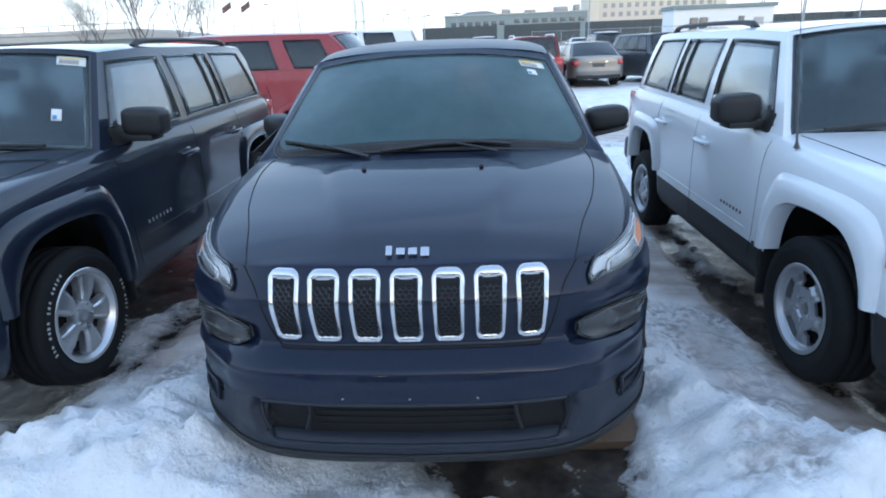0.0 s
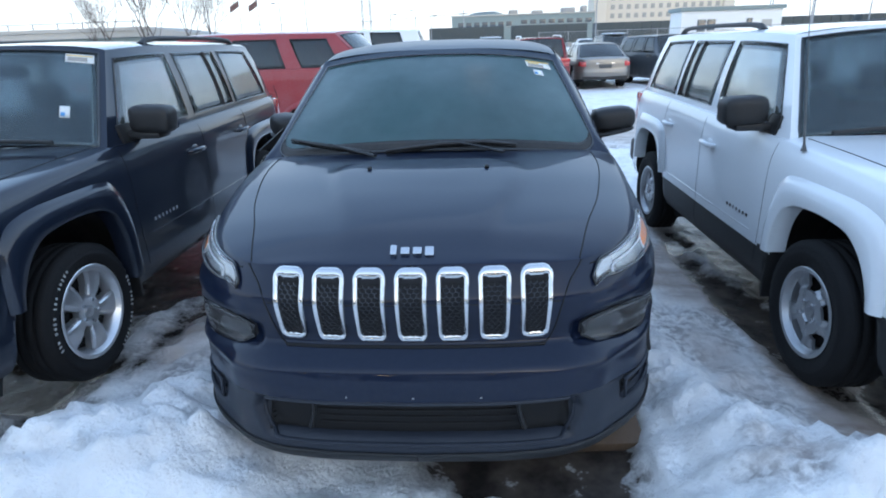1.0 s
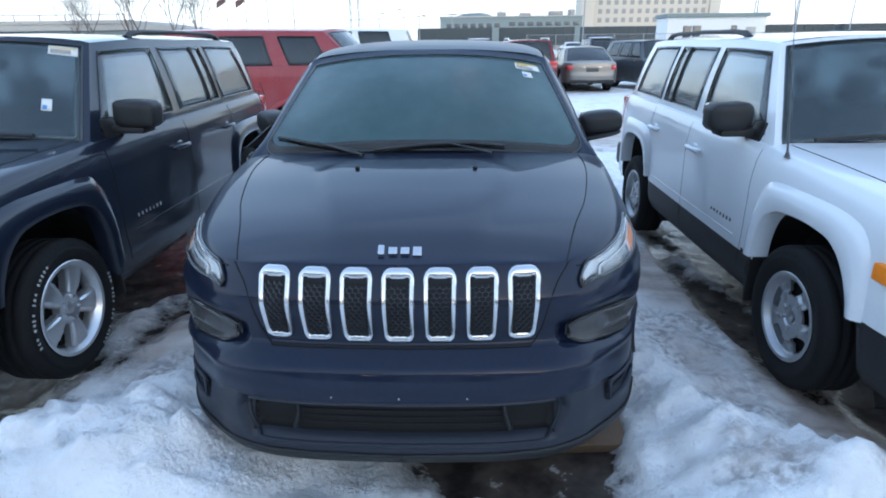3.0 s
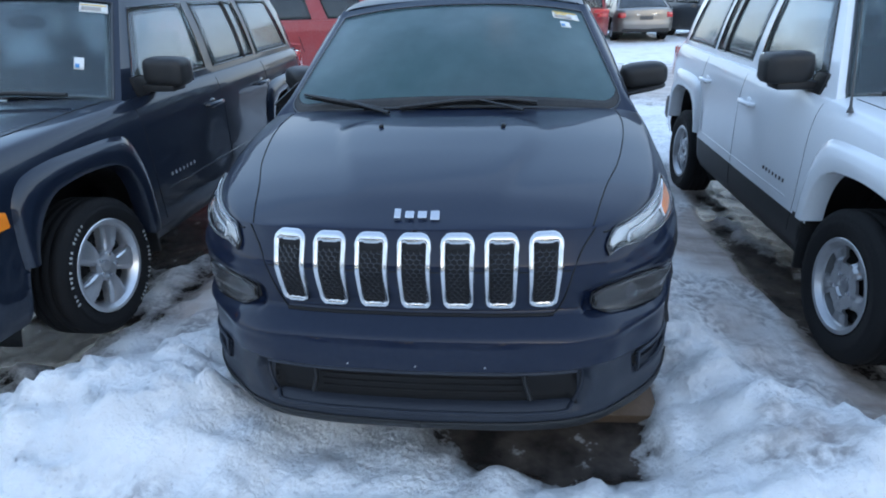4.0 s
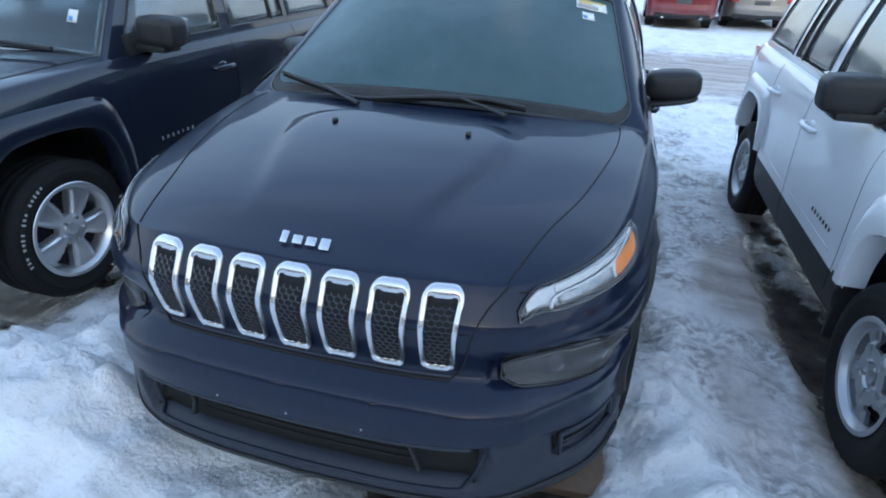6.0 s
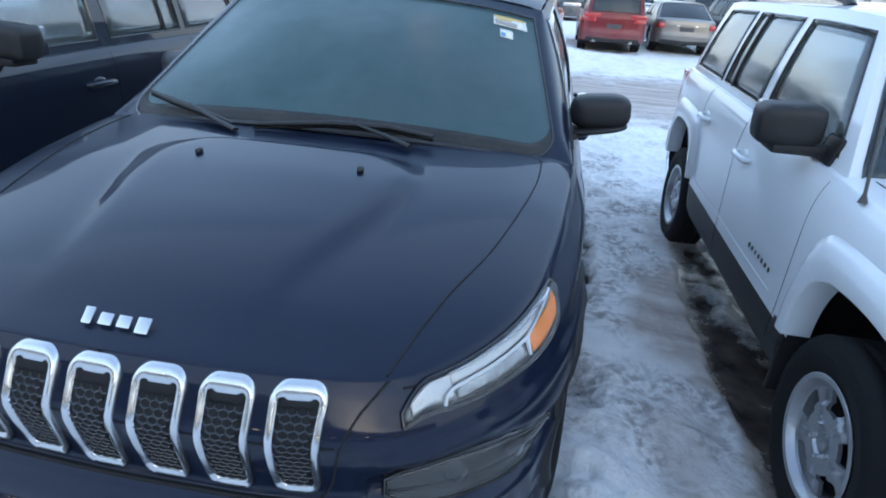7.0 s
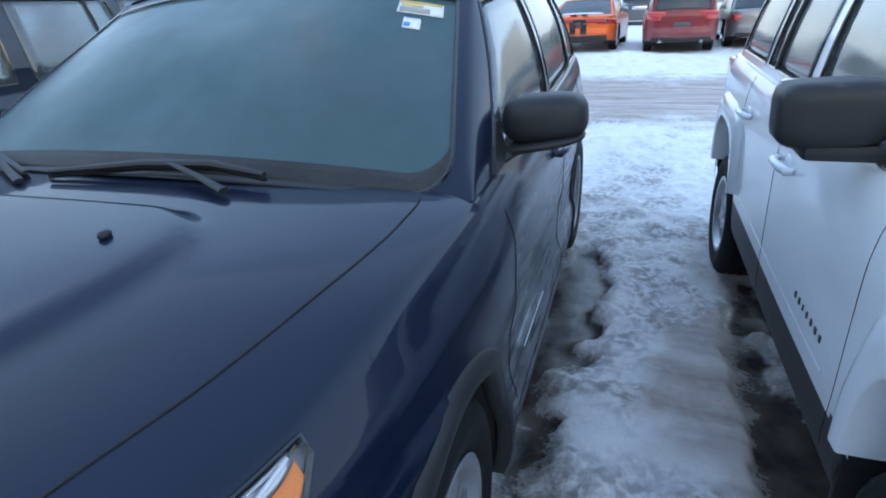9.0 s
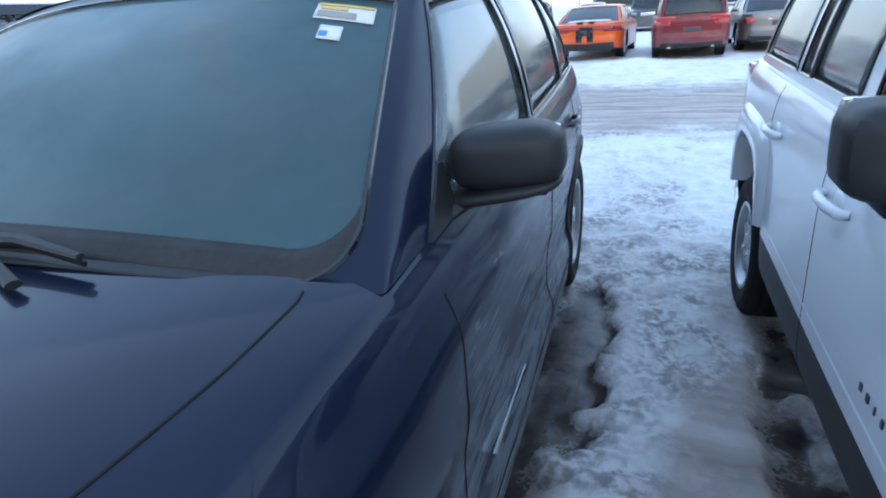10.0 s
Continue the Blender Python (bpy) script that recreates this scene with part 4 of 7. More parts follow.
CROSSOVER = dict(
    outline=[(0, 0.085, 0.945), (0.25, 0.092, 0.945), (0.45, 0.115, 0.942), (0.58, 0.165, 0.935), (0.70, 0.29, 0.945), (0.785, 0.45, 0.965), (0.84, 0.66, 0.99), (0.872, 0.95, 1.03),
             (0.892, 1.3, 1.06), (0.892, 2.0, 1.085), (0.885, 3.0, 1.11), (0.865, 3.8, 1.14), (0.81, 4.25, 1.15), (0.70, 4.45, 1.15), (0.4, 4.55, 1.14), (0, 4.58, 1.14)],
    front=[(0.20, -0.02), (0.26, 0.045), (0.33, 0.075), (0.46, 0.085), (0.55, 0.09), (0.62, 0.075), (0.655, 0.035), (0.69, -0.005), (0.80, 0.02), (0.835, 0.026), (0.87, 0.018), (0.95, 0.0)],
    side=[(0.2, -0.01), (0.28, 0.03), (0.4, 0.035), (0.5, 0.01), (0.6, 0.012), (0.75, 0.03), (0.9, 0.03), (1.0, 0.012), (1.15, 0.0)],
    back=[(0.2, 0.02), (0.35, 0.08), (0.55, 0.1), (0.7, 0.05), (0.9, 0.02), (1.15, 0.0)],
    roll=(0.035, 0.045), bottom=[(0, 0.22), (0.6, 0.24), (1.4, 0.25), (3.6, 0.26), (4.6, 0.34)], sculpt=crossover_sculpt, crease=crossover_crease,
    crown=[(0.08, 0.948), (0.143, 0.966), (0.3, 1.005), (0.6, 1.05), (0.87, 1.085), (1.2, 1.11), (1.6, 1.13)], crown_shape=(2.6, 0.6), relief=crossover_relief,
    bonnet_line=[(0.085, 0.50), (0.14, 0.54), (0.2, 0.56), (0.3, 0.588), (0.4, 0.617), (0.5, 0.652), (0.57, 0.676), (0.68, 0.705), (0.85, 0.742), (0.95, 0.760), (1.1, 0.777), (1.22, 0.78), (1.28, 0.768), (1.6, 0.75)],
    pillar_foot=1.30, cowl=1.225, cowl_z=1.115, inset=0.009, header=(2.05, 1.99), roof=[(2.0, 0.69, 1.515), (2.2, 0.695, 1.548), (2.45, 0.70, 1.568), (3.0, 0.70, 1.58), (3.7, 0.67, 1.56), (4.2, 0.62, 1.515)],
    roof_crown=0.055, tail=(4.28, 4.02, 4.42, 4.12), bulge=0.035, screen_bulge=0.045, screen_edge=(0.945, 0.0, 0.915), screen_corner=(0.13, 0.17),
    windows=[(1.515, 2.09, 2.54, 2.55), (2.61, 2.62, 3.44, 3.48), (3.50, 3.55, 3.92, 3.78)], window_band=(0.03, 0.91), clear_rear=True,
    axles=(0.93, 3.65), hub_z=0.36, tyre=0.36, nose=(0.572, 0.833, 0.672, 0.62), arch=0.425, track=0.935, doors=(1.48, 2.57, 3.5), sill=0.36,
    screen_label="dusty windscreen with hazy streaks")

hero = Car("crossover_suv", CROSSOVER, NAVY, "dusty navy blue crossover with seven chrome grille slots, in snow", "car", "parked cars", fine=2.0)
hero.lower_body(64)
hero.bonnet(30)
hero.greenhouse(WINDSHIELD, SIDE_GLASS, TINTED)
hero.gaps([[(1.48, 0.40), (1.47, 0.6), (1.46, 0.8), (1.45, 1.0)], [(2.57, 0.38), (2.58, 0.7), (2.57, 1.05)], [(3.5, 0.85), (3.46, 1.07)], [(1.5, 0.36), (2.2, 0.36), (3.1, 0.37)]], 0.0018)
hero.wheels("alloy", STEEL, 0.225, 0.225)
hero.arch_lip(PLASTIC, 0.05, 0.012)
hero.handles([(2.38, 0.94), (3.3, 0.97)], NAVY)
hero.seats([(2.45, (-0.38, 0.38), 0.25), (3.3, (-0.4, 0.4), 0.3)])


def slot_loop(c, half, z0, z1, lean, n=7):
    """Rounded, slightly tapered slot outline as (x, z) pairs; lean draws the foot of the outer side inwards."""
    pts, r = [], 0.022
    for cx, cz, a0 in ((half - r, z1 - r, 0), (-half + r, z1 - r, 90), (-half + r, z0 + r, 180), (half - r, z0 + r, 270)):
        pts += [(cx + r * math.cos(radians(a0 + 90 * k / (n - 1))), cz + r * math.sin(radians(a0 + 90 * k / (n - 1)))) for k in range(n)]
    out = []
    for x, z in pts:
        low = np.clip((0.835 - z) / (0.835 - z0), 0, 1)
        if x * c > 0 or c == 0:
            x = x * (1 - low * lean)
        out.append((c + x * (1 - 0.07 * low), z))
    return out


# grille: seven chrome surrounds with honeycomb mesh
for k in range(-3, 4):
    c, lean = 0.1335 * k, 0.22 * (abs(k) / 3.0) ** 2
    z0, z1 = 0.702 + 0.006 * (abs(k) / 3) ** 2, 0.932
    loop = slot_loop(c, 0.0425, z0, z1, lean)
    dense = []
    for (xa, za), (xb, zb) in zip(loop, loop[1:] + loop[:1]):
        m = max(1, int(math.hypot(xb - xa, zb - za) / 0.02))
        dense += [(xa + (xb - xa) * q / m, za + (zb - za) * q / m) for q in range(m)]
    ringP = []
    for a in range(len(dense)):
        (xa, za), (xb, zb) = dense[a - 1], dense[(a + 1) % len(dense)]
        tl = math.hypot(xb - xa, zb - za)
        nx_, nz_ = (zb - za) / tl, -(xb - xa) / tl
        x, z = dense[a]
        wide = 0.75 + 1.5 * max(0.0, nz_) ** 2 + 0.7 * max(0.0, -nz_) ** 2  # broad at the head and the foot
        ringP.append([hero.front_point(x + nx_ * o, z + nz_ * o, d) for o, d in ((0.0115, 0.0), (0.0105, 0.008), (0.007, 0.012), (-0.003 * wide, 0.011), (-0.0085 * wide, 0.005), (-0.0095 * wide, -0.006))])
    ringP.append(ringP[0])
    slot = link("grille_slot", np.array(ringP).reshape(-1, 3), grid_faces(len(ringP), 6), CHROME, hero.root, "polished chrome slot surround", crisp=50)
    xs = lambda z: (min(p[0] for p in dense if abs(p[1] - z) < 0.025), max(p[0] for p in dense if abs(p[1] - z) < 0.025))
    G = np.array([[hero.front_point(a + (b - a) * q, z, 0.0015) for q in np.linspace(0, 1, 6)] for z in np.linspace(z0 + 0.004, z1 - 0.004, 22) for a, b in [xs(z)]])
    link("slot_backing", *slab(G, 0.003), GAP, slot)
    V, F = [], []
    r, sx_, sz_ = 0.0100, 1.12, 0.86
    for row in range(40):
        z = z0 + 0.020 + row * r * 1.5 * sz_
        if z > z1 - 0.03:
            break
        a, b = xs(z)
        for col in range(-6, 7):
            x = c + (col + 0.5 * (row % 2)) * r * 1.732 * sx_
            if not a + 0.007 < x < b - 0.007:
                continue
            for h_ in range(6):
                a0, a1 = radians(60 * h_ + 30), radians(60 * h_ + 90)
                q = len(V)
                for ang, rr, d in ((a0, r * 1.0, 0.008), (a1, r * 1.0, 0.008), (a1, r * 0.78, 0.006), (a0, r * 0.78, 0.006), (a0, r * 0.74, 0.0), (a1, r * 0.74, 0.0)):
                    V.append(hero.front_point(x + rr * sx_ * math.cos(ang), z + rr * sz_ * math.sin(ang), d))
                F += [(q, q + 1, q + 2, q + 3), (q + 3, q + 2, q + 5, q + 4)]
    link("honeycomb_mesh", V, F, GLOSS_BLACK, slot, "black honeycomb mesh", fix=False)

# bonnet lip above the slots, shut lines round the grille panel
part("panel_gap", tube([hero.front_point(x, 0.833, 0.001) for x in np.linspace(-0.475, 0.475, 40)], 0.0022, 6), GAP, hero.root)
part("panel_gap", tube([hero.front_point(x, 0.676, 0.002) for x in np.linspace(-0.43, 0.43, 40)], 0.006, 6), GAP, hero.root)
for q in (-1, 1):
    part("panel_gap", tube([hero.front_point(q * x, z, 0.001) for x, z in ((0.552, 0.938), (0.538, 0.922), (0.512, 0.892), (0.497, 0.865), (0.484, 0.83), (0.474, 0.78), (0.464, 0.73), (0.449, 0.693), (0.43, 0.676))], 0.0026, 6), GAP, hero.root)

# badge of four plain chrome blocks
for x, w, h in ((-0.06, 0.022, 0.036), (-0.022, 0.03, 0.026), (0.018, 0.03, 0.026), (0.058, 0.03, 0.034)):
    y = 0.143
    b = bmesh.new()
    add_box(b, (-w / 2, -0.004, -h / 2), (w / 2, 0.006, h / 2), 0.004)
    bmesh.ops.transform(b, matrix=pose(x, y - 0.002, 0.978 + (0.003 if h > 0.035 else -0.002 if h > 0.03 else 0), -48), verts=b.verts)
    part("badge_block", b, CHROME, hero.root, "plain chrome badge block")

# lower intake with two square tow recesses
G = np.array([[hero.front_point(x, z, 0.003) for x in np.linspace(-0.52, 0.52, 50)] for z in np.linspace(0.354, 0.492, 8)])
intake = link("lower_intake", *slab(G, 0.002), GAP, hero.root, "black lower air intake")
half_rim = [(0.47, 0.509), (0.505, 0.505), (0.522, 0.492), (0.534, 0.468), (0.538, 0.443), (0.533, 0.412), (0.521, 0.375), (0.508, 0.352), (0.49, 0.342), (0.46, 0.339)]
rim = [(x, 0.509) for x in np.linspace(-0.44, 0.44, 36)] + half_rim + [(x, 0.339) for x in np.linspace(0.43, -0.43, 36)] + [(-x, z) for x, z in reversed(half_rim)]
part("intake_frame", tube([hero.front_point(x, z, 0.0) for x, z in rim], 0.0075, 8, closed=True), FASCIA, intake)
for z in (0.385, 0.412, 0.438, 0.465):
    part("intake_slat", tube([hero.front_point(x, z, 0.008) for x in np.linspace(-0.34, 0.34, 24)], 0.004, 6), GAP, intake)
for q in (-1, 1):
    part("tow_divider", tube([hero.front_point(q * x, z, 0.038) for x, z in ((0.338, 0.492), (0.345, 0.44), (0.362, 0.38))], [0.010, 0.010, 0.013], 8, 0.7), PLASTIC, intake)
    # side vents in the bumper corner
    i0, i1 = hero.index_ox(0.663), hero.index_ox(0.778)
    v_lo, v_hi = lambda s: 0.404 + 0.002 * s, lambda s: 0.468 - 0.006 * s
    vent = link("side_vent", *slab(hero.patch(i0, i1, lambda s, i: v_lo(s), lambda s, i: v_hi(s), 0.003, 16, 5, q), 0.002 * q), GAP, hero.root, "small slatted vent in the bumper corner")
    for k in (0.28, 0.55, 0.8):
        part("vent_slat", tube([hero.at(i0 + (i1 - i0) * s, v_lo(s) + (v_hi(s) - v_lo(s)) * k, 0.012, q) for s in np.linspace(0.06, 0.94, 10)], 0.005, 6, 0.7), FASCIA, vent)
    edge = [hero.at(i0 + (i1 - i0) * s, v_lo(s) - 0.004, 0.01, q) for s in np.linspace(0, 1, 10)] + [hero.at(i0 + (i1 - i0) * s, v_hi(s) + 0.004, 0.01, q) for s in np.linspace(1, 0, 10)]
    part("vent_frame", tube(edge, 0.0065, 6, closed=True), FASCIA, vent)
    # smoked lamp in the bumper pocket
    i0, i1 = hero.index_ox(0.545), hero.index_ox(0.795)
    ox_at = lambda s: float(np.interp(i0 + (i1 - i0) * s, np.arange(hero.n), hero.ox))
    mid_ = lambda s: (float(LAMP_LOW(ox_at(s))) + float(LAMP_HIGH(ox_at(s)))) / 2
    squeeze = lambda s: min(1.0, 0.62 + 5 * s, 0.5 + 6 * (1 - s))
    lo = lambda s, i: mid_(s) - squeeze(s) * (mid_(s) - float(LAMP_LOW(ox_at(s))))
    hi = lambda s, i: mid_(s) + squeeze(s) * (float(LAMP_HIGH(ox_at(s))) - mid_(s))
    lamp = link("bumper_lamp", *slab(hero.patch(i0, i1, lo, hi, lambda s, v: 0.02 + 0.008 * math.sin(math.pi * v), 30, 10, q), 0.004 * q), SMOKED, hero.root, "smoked lower headlamp in a pocket")
    link("lamp_back", *slab(hero.patch(i0, i1, lo, hi, 0.004, 30, 10, q), 0.003 * q), GREY_PLASTIC, lamp)
    for k in (0.33, 0.68):
        part("projector", rounded(hero.at(i0 + (i1 - i0) * k, mid_(k), 0.004, q), (0.03, 0.012, 0.03), 2.0, None, 18), STEEL, lamp)
    edge = [hero.at(i0 + (i1 - i0) * s, lo(s, 0) - 0.003, 0.014, q) for s in np.linspace(0, 1, 18)] + [hero.at(i0 + (i1 - i0) * s, hi(s, 0) + 0.003, 0.014, q) for s in np.linspace(1, 0, 18)]
    part("lamp_frame", tube(edge, 0.0055, 6, closed=True), GLOSS_BLACK, lamp)
    # slim headlight on the shoulder
    i0, i1 = hero.index_ox(0.568), hero.index_ox(0.826)
    size = smooth_curve([(0, 0.02), (0.05, 0.038), (0.14, 0.052), (0.4, 0.062), (0.7, 0.068), (0.88, 0.060), (1.0, 0.018)])
    top = lambda s, i: hero.shoulder(i) - 0.004 - 0.045 * max(0, 1 - s / 0.13) ** 2
    low = lambda s, i: top(s, i) - float(size(s))
    light = link("headlight", *slab(hero.patch(i0, i1, low, top, 0.002, 44, 10, q), 0.002 * q), GLOSS_BLACK, hero.root, "slim headlight with white light guide and amber corner")
    along = lambda s: i0 + (i1 - i0) * s
    sub = lambda a, b, p, r, d: hero.patch(along(a), along(b), lambda s, i: low(a + (b - a) * s, i) + float(size(a + (b - a) * s)) * (p + (0.06 * s if p > 0.4 else 0)), lambda s, i: low(a + (b - a) * s, i) + float(size(a + (b - a) * s)) * r, d, 30, 6, q)
    link("upper_reflector", *slab(sub(0.2, 0.95, 0.57, 0.95, 0.006), 0.003 * q), REFLECTOR, light)
    link("inner_reflector", *slab(sub(0.035, 0.2, 0.14, 0.9, 0.005), 0.003 * q), REFLECTOR, light)
    link("lower_reflector", *slab(sub(0.215, 0.6, 0.14, 0.5, 0.005), 0.003 * q), SPARKLE, light)
    link("amber_reflector", *slab(sub(0.63, 0.955, 0.1, 0.6, 0.007), 0.003 * q), AMBER, light, "amber corner reflector")
    guide = [hero.at(along(s), low(s, along(s)) + float(size(s)) * k, 0.011, q) for s, k in [(0.15, 0.1), (0.155, 0.25), (0.165, 0.4), (0.185, 0.5), (0.22, 0.55)] + [(x, 0.56 + 0.06 * (x - 0.2)) for x in np.linspace(0.26, 0.62, 14)] + [(x, 0.6 + 0.3 * ((x - 0.62) / 0.32)) for x in np.linspace(0.66, 0.94, 7)]]
    part("light_guide", tube(guide, [0.004] * 19 + [0.003] * 7, 8), WHITE_TUBE, light)
    part("divider", tube([hero.at(along(s), low(s, along(s)) + float(size(s)) * k, 0.009, q) for s, k in ((0.605, 0.12), (0.61, 0.35), (0.625, 0.58))], [0.003, 0.005, 0.008], 6), WHITE_TUBE, light)
    lens = link("lens", *slab(hero.patch(i0, i1, low, top, 0.017, 44, 10, q), 0.004 * q), LENS, light)
    lens.visible_shadow = False
    rim = [hero.at(i0 + (i1 - i0) * s, top(s, i0 + (i1 - i0) * s) + 0.002, 0.008, q) for s in np.linspace(0, 1, 30)] + [hero.at(i0 + (i1 - i0) * s, low(s, i0 + (i1 - i0) * s) - 0.002, 0.008, q) for s in np.linspace(1, 0, 30)]
    part("lamp_seal", tube(rim, 0.0042, 6, closed=True), GLOSS_BLACK, light)
    # short shut line from the lamp to the bonnet
    i = hero.index_ox(0.55)
    part("panel_gap", tube([hero.at(hero.index_ox(x), hero.shoulder(hero.index_ox(x)) - 0.012, 0.001, q) for x in (0.575, 0.59, 0.605)], 0.0025, 6), GAP, hero.root)
    # door mirror
    mx = q * 0.985
    mirror = part("door_mirror", rounded((mx, 1.74, 1.182), (0.119, 0.085, 0.066), 3.3, Matrix.Rotation(radians(-5 * q), 4, "Y")), PLASTIC, hero.root, "grey-black plastic door mirror")
    part("mirror_base", rounded((mx - q * 0.012, 1.728, 1.112), (0.128, 0.082, 0.016), 3.0, Matrix.Rotation(radians(-11 * q), 4, "Y"), 24), PLASTIC, mirror)
    part("mirror_arm", tube([(q * 0.85, 1.63, 1.062), (q * 0.872, 1.655, 1.08), (q * 0.91, 1.70, 1.10)], [0.032, 0.03, 0.028], 10, 0.6), PLASTIC, mirror)
    sail = bmesh.new()
    corner = [hero.side_point(1.505, 2.09, 0.0), hero.side_point(1.64, 2.2, 0.0), hero.side_point(1.64, 2.2, 0.05), hero.side_point(1.535, 2.10, 0.24), hero.side_point(1.51, 2.09, 0.24)]
    rims = [[sail.verts.new(Vector(p * (q, 1, 1)) + Vector((q * d, 0, 0))) for p in corner] for d in (-0.004, 0.011)]
    for r_ in rims:
        sail.faces.new(r_)
    for a in range(5):
        sail.faces.new((rims[0][a], rims[0][(a + 1) % 5], rims[1][(a + 1) % 5], rims[1][a]))
    part("mirror_sail", sail, PLASTIC, mirror)
    g = box((mx - 0.098, 1.822, 1.125), (mx + 0.098, 1.83, 1.23), 0.02)
    part("mirror_glass", g, CHROME, mirror)
    if q < 0:  # this one is folded back
        turn = Matrix.Translation((-0.86, 1.68, 0)) @ Matrix.Rotation(radians(-48), 4, "Z") @ Matrix.Translation((0.86, -1.68, 0))
        mirror.matrix_local = turn
    # bright moulding low on the front door, chrome on the door pillars
    part("door_moulding", tube([(q * (hero.side_x(y, 0.458) + 0.003), y, 0.462 - 0.02 * (y - 1.66)) for y in np.linspace(1.66, 2.07, 10)], 0.006, 6), CHROME, hero.root, "thin chrome moulding")
    for w in ((2.555, 2.565), (2.600, 2.612), (3.455, 3.50)):
        part("pillar_strip", tube([hero.side_point(w[0], w[1], v) * (q, 1, 1) + (q * 0.004, 0, 0) for v in np.linspace(0.04, 0.91, 12)], 0.009, 6, 0.5), CHROME if w[0] != 2.600 else GLOSS_BLACK, hero.root)

# lower lip, plate plugs, washer nozzles, wipers
i1 = hero.index_y(0.5)
for q in (-1, 1):
    link("bumper_lip", *slab(hero.patch(0, i1, lambda s, i: 0.205 + 0.03 * s, lambda s, i: 0.295 + 0.02 * s, 0.007, 30, 6, q), 0.006 * q), PLASTIC, hero.root, "unpainted grey lower lip")
for x in (-0.22, 0.0, 0.22):
    part("plate_plug", rounded(hero.front_point(x, 0.535, 0.001), (0.0035, 0.002, 0.0035), 2, None, 10), STEEL, hero.root)
for x in (-0.255, 0.26):
    part("washer_nozzle", rounded((x, 0.872, 1.104), (0.010, 0.015, 0.009), 2.4, None, 14), PLASTIC, hero.root)
cowl = np.array([[hero.screen(u, 0.0) + np.array((0, -0.035 * (1 - k) + 0.012, 0.003 - 0.004 * (1 - k))) for k in np.linspace(0, 1, 5)] for u in np.linspace(-0.9, 0.9, 40)])
link("wiper_cowl", *slab(cowl, -0.006), PLASTIC, hero.root, "black plastic wiper cowl")
for pts, arm in (([(-0.225, 1.165, 1.128), (0.05, 1.215, 1.148), (0.25, 1.225, 1.152), (0.41, 1.20, 1.14)], [(0.345, 1.13, 1.118), (0.25, 1.17, 1.135), (0.1, 1.225, 1.158)]),
                 ([(-0.74, 1.345, 1.165), (-0.6, 1.285, 1.150), (-0.45, 1.225, 1.136), (-0.30, 1.165, 1.122)], [(-0.27, 1.12, 1.113), (-0.38, 1.175, 1.13), (-0.52, 1.255, 1.152)])):
    blade = part("wiper", tube(pts, [0.008, 0.014, 0.014, 0.008], 8, 0.8), PLASTIC, hero.root, "black wiper blade and arm")
    part("wiper_arm", tube(arm, [0.013, 0.010, 0.008], 8, 0.6), PLASTIC, blade)
    part("rubber_strip", tube([(x, y + 0.004, z - 0.014) for x, y, z in pts], 0.005, 5), RUBBER, blade)


def screen_sticker(car, u0, u1, v0, v1, mat, name="sticker", parent=None, lift=0.003, label=""):
    G = np.array([[car.screen(u, v) + np.array((0, -0.5, 0.85)) * lift for v in np.linspace(v0, v1, 4)] for u in np.linspace(u0, u1, 6)])
    return link(name, *slab(G, 0.001), mat, parent or car.root, label)


# paper label with a yellow edge and a small sticker on the screen
lab = screen_sticker(hero, 0.70, 0.89, 0.791, 0.866, PAPER, "window_label", label="white price label with a yellow border")
screen_sticker(hero, 0.705, 0.885, 0.853, 0.864, YELLOW_INK, "yellow_border", lab, 0.005)
screen_sticker(hero, 0.71, 0.835, 0.798, 0.826, GREY_INK, "print_bar", lab, 0.005)
screen_sticker(hero, 0.715, 0.805, 0.834, 0.844, YELLOW_INK, "print_bar", lab, 0.005)
small = screen_sticker(hero, 0.735, 0.805, 0.70, 0.762, PAPER, "small_sticker", label="small white and blue sticker")
screen_sticker(hero, 0.74, 0.765, 0.71, 0.733, BLUE_INK, "print_bar", small, 0.005)

# cabin: dashboard, wheel, mirror, paper tag
part("dashboard", rounded((0, 1.62, 0.93), (0.72, 0.3, 0.17), 3.2), CABIN, hero.root)
part("steering_wheel", tube([(0.38 + 0.185 * math.cos(a), 2.02 - 0.06 * math.sin(a), 1.0 + 0.17 * math.sin(a)) for a in np.linspace(0, 2 * math.pi, 33)[:-1]], 0.016, 8, closed=True), CABIN, hero.root)
part("cabin_mirror", rounded((0.0, 2.08, 1.46), (0.13, 0.03, 0.04), 2.6), CABIN, hero.root)
part("sensor_box", rounded((0.0, 2.0, 1.5), (0.1, 0.09, 0.05), 2.8), CABIN, hero.root)
part("hang_tag", box((0.16, 1.83, 1.352), (0.30, 1.834, 1.487), 0.001), ORANGE_PAPER, hero.root, "orange paper tag hung inside")
# white sheet stands in for daylight showing through the rear window
part("rear_light_patch", box((-0.42, 3.9, 1.36), (-0.2, 3.904, 1.42), 0.001), PAPER, hero.root)
hero.place(0.0, 1.80)


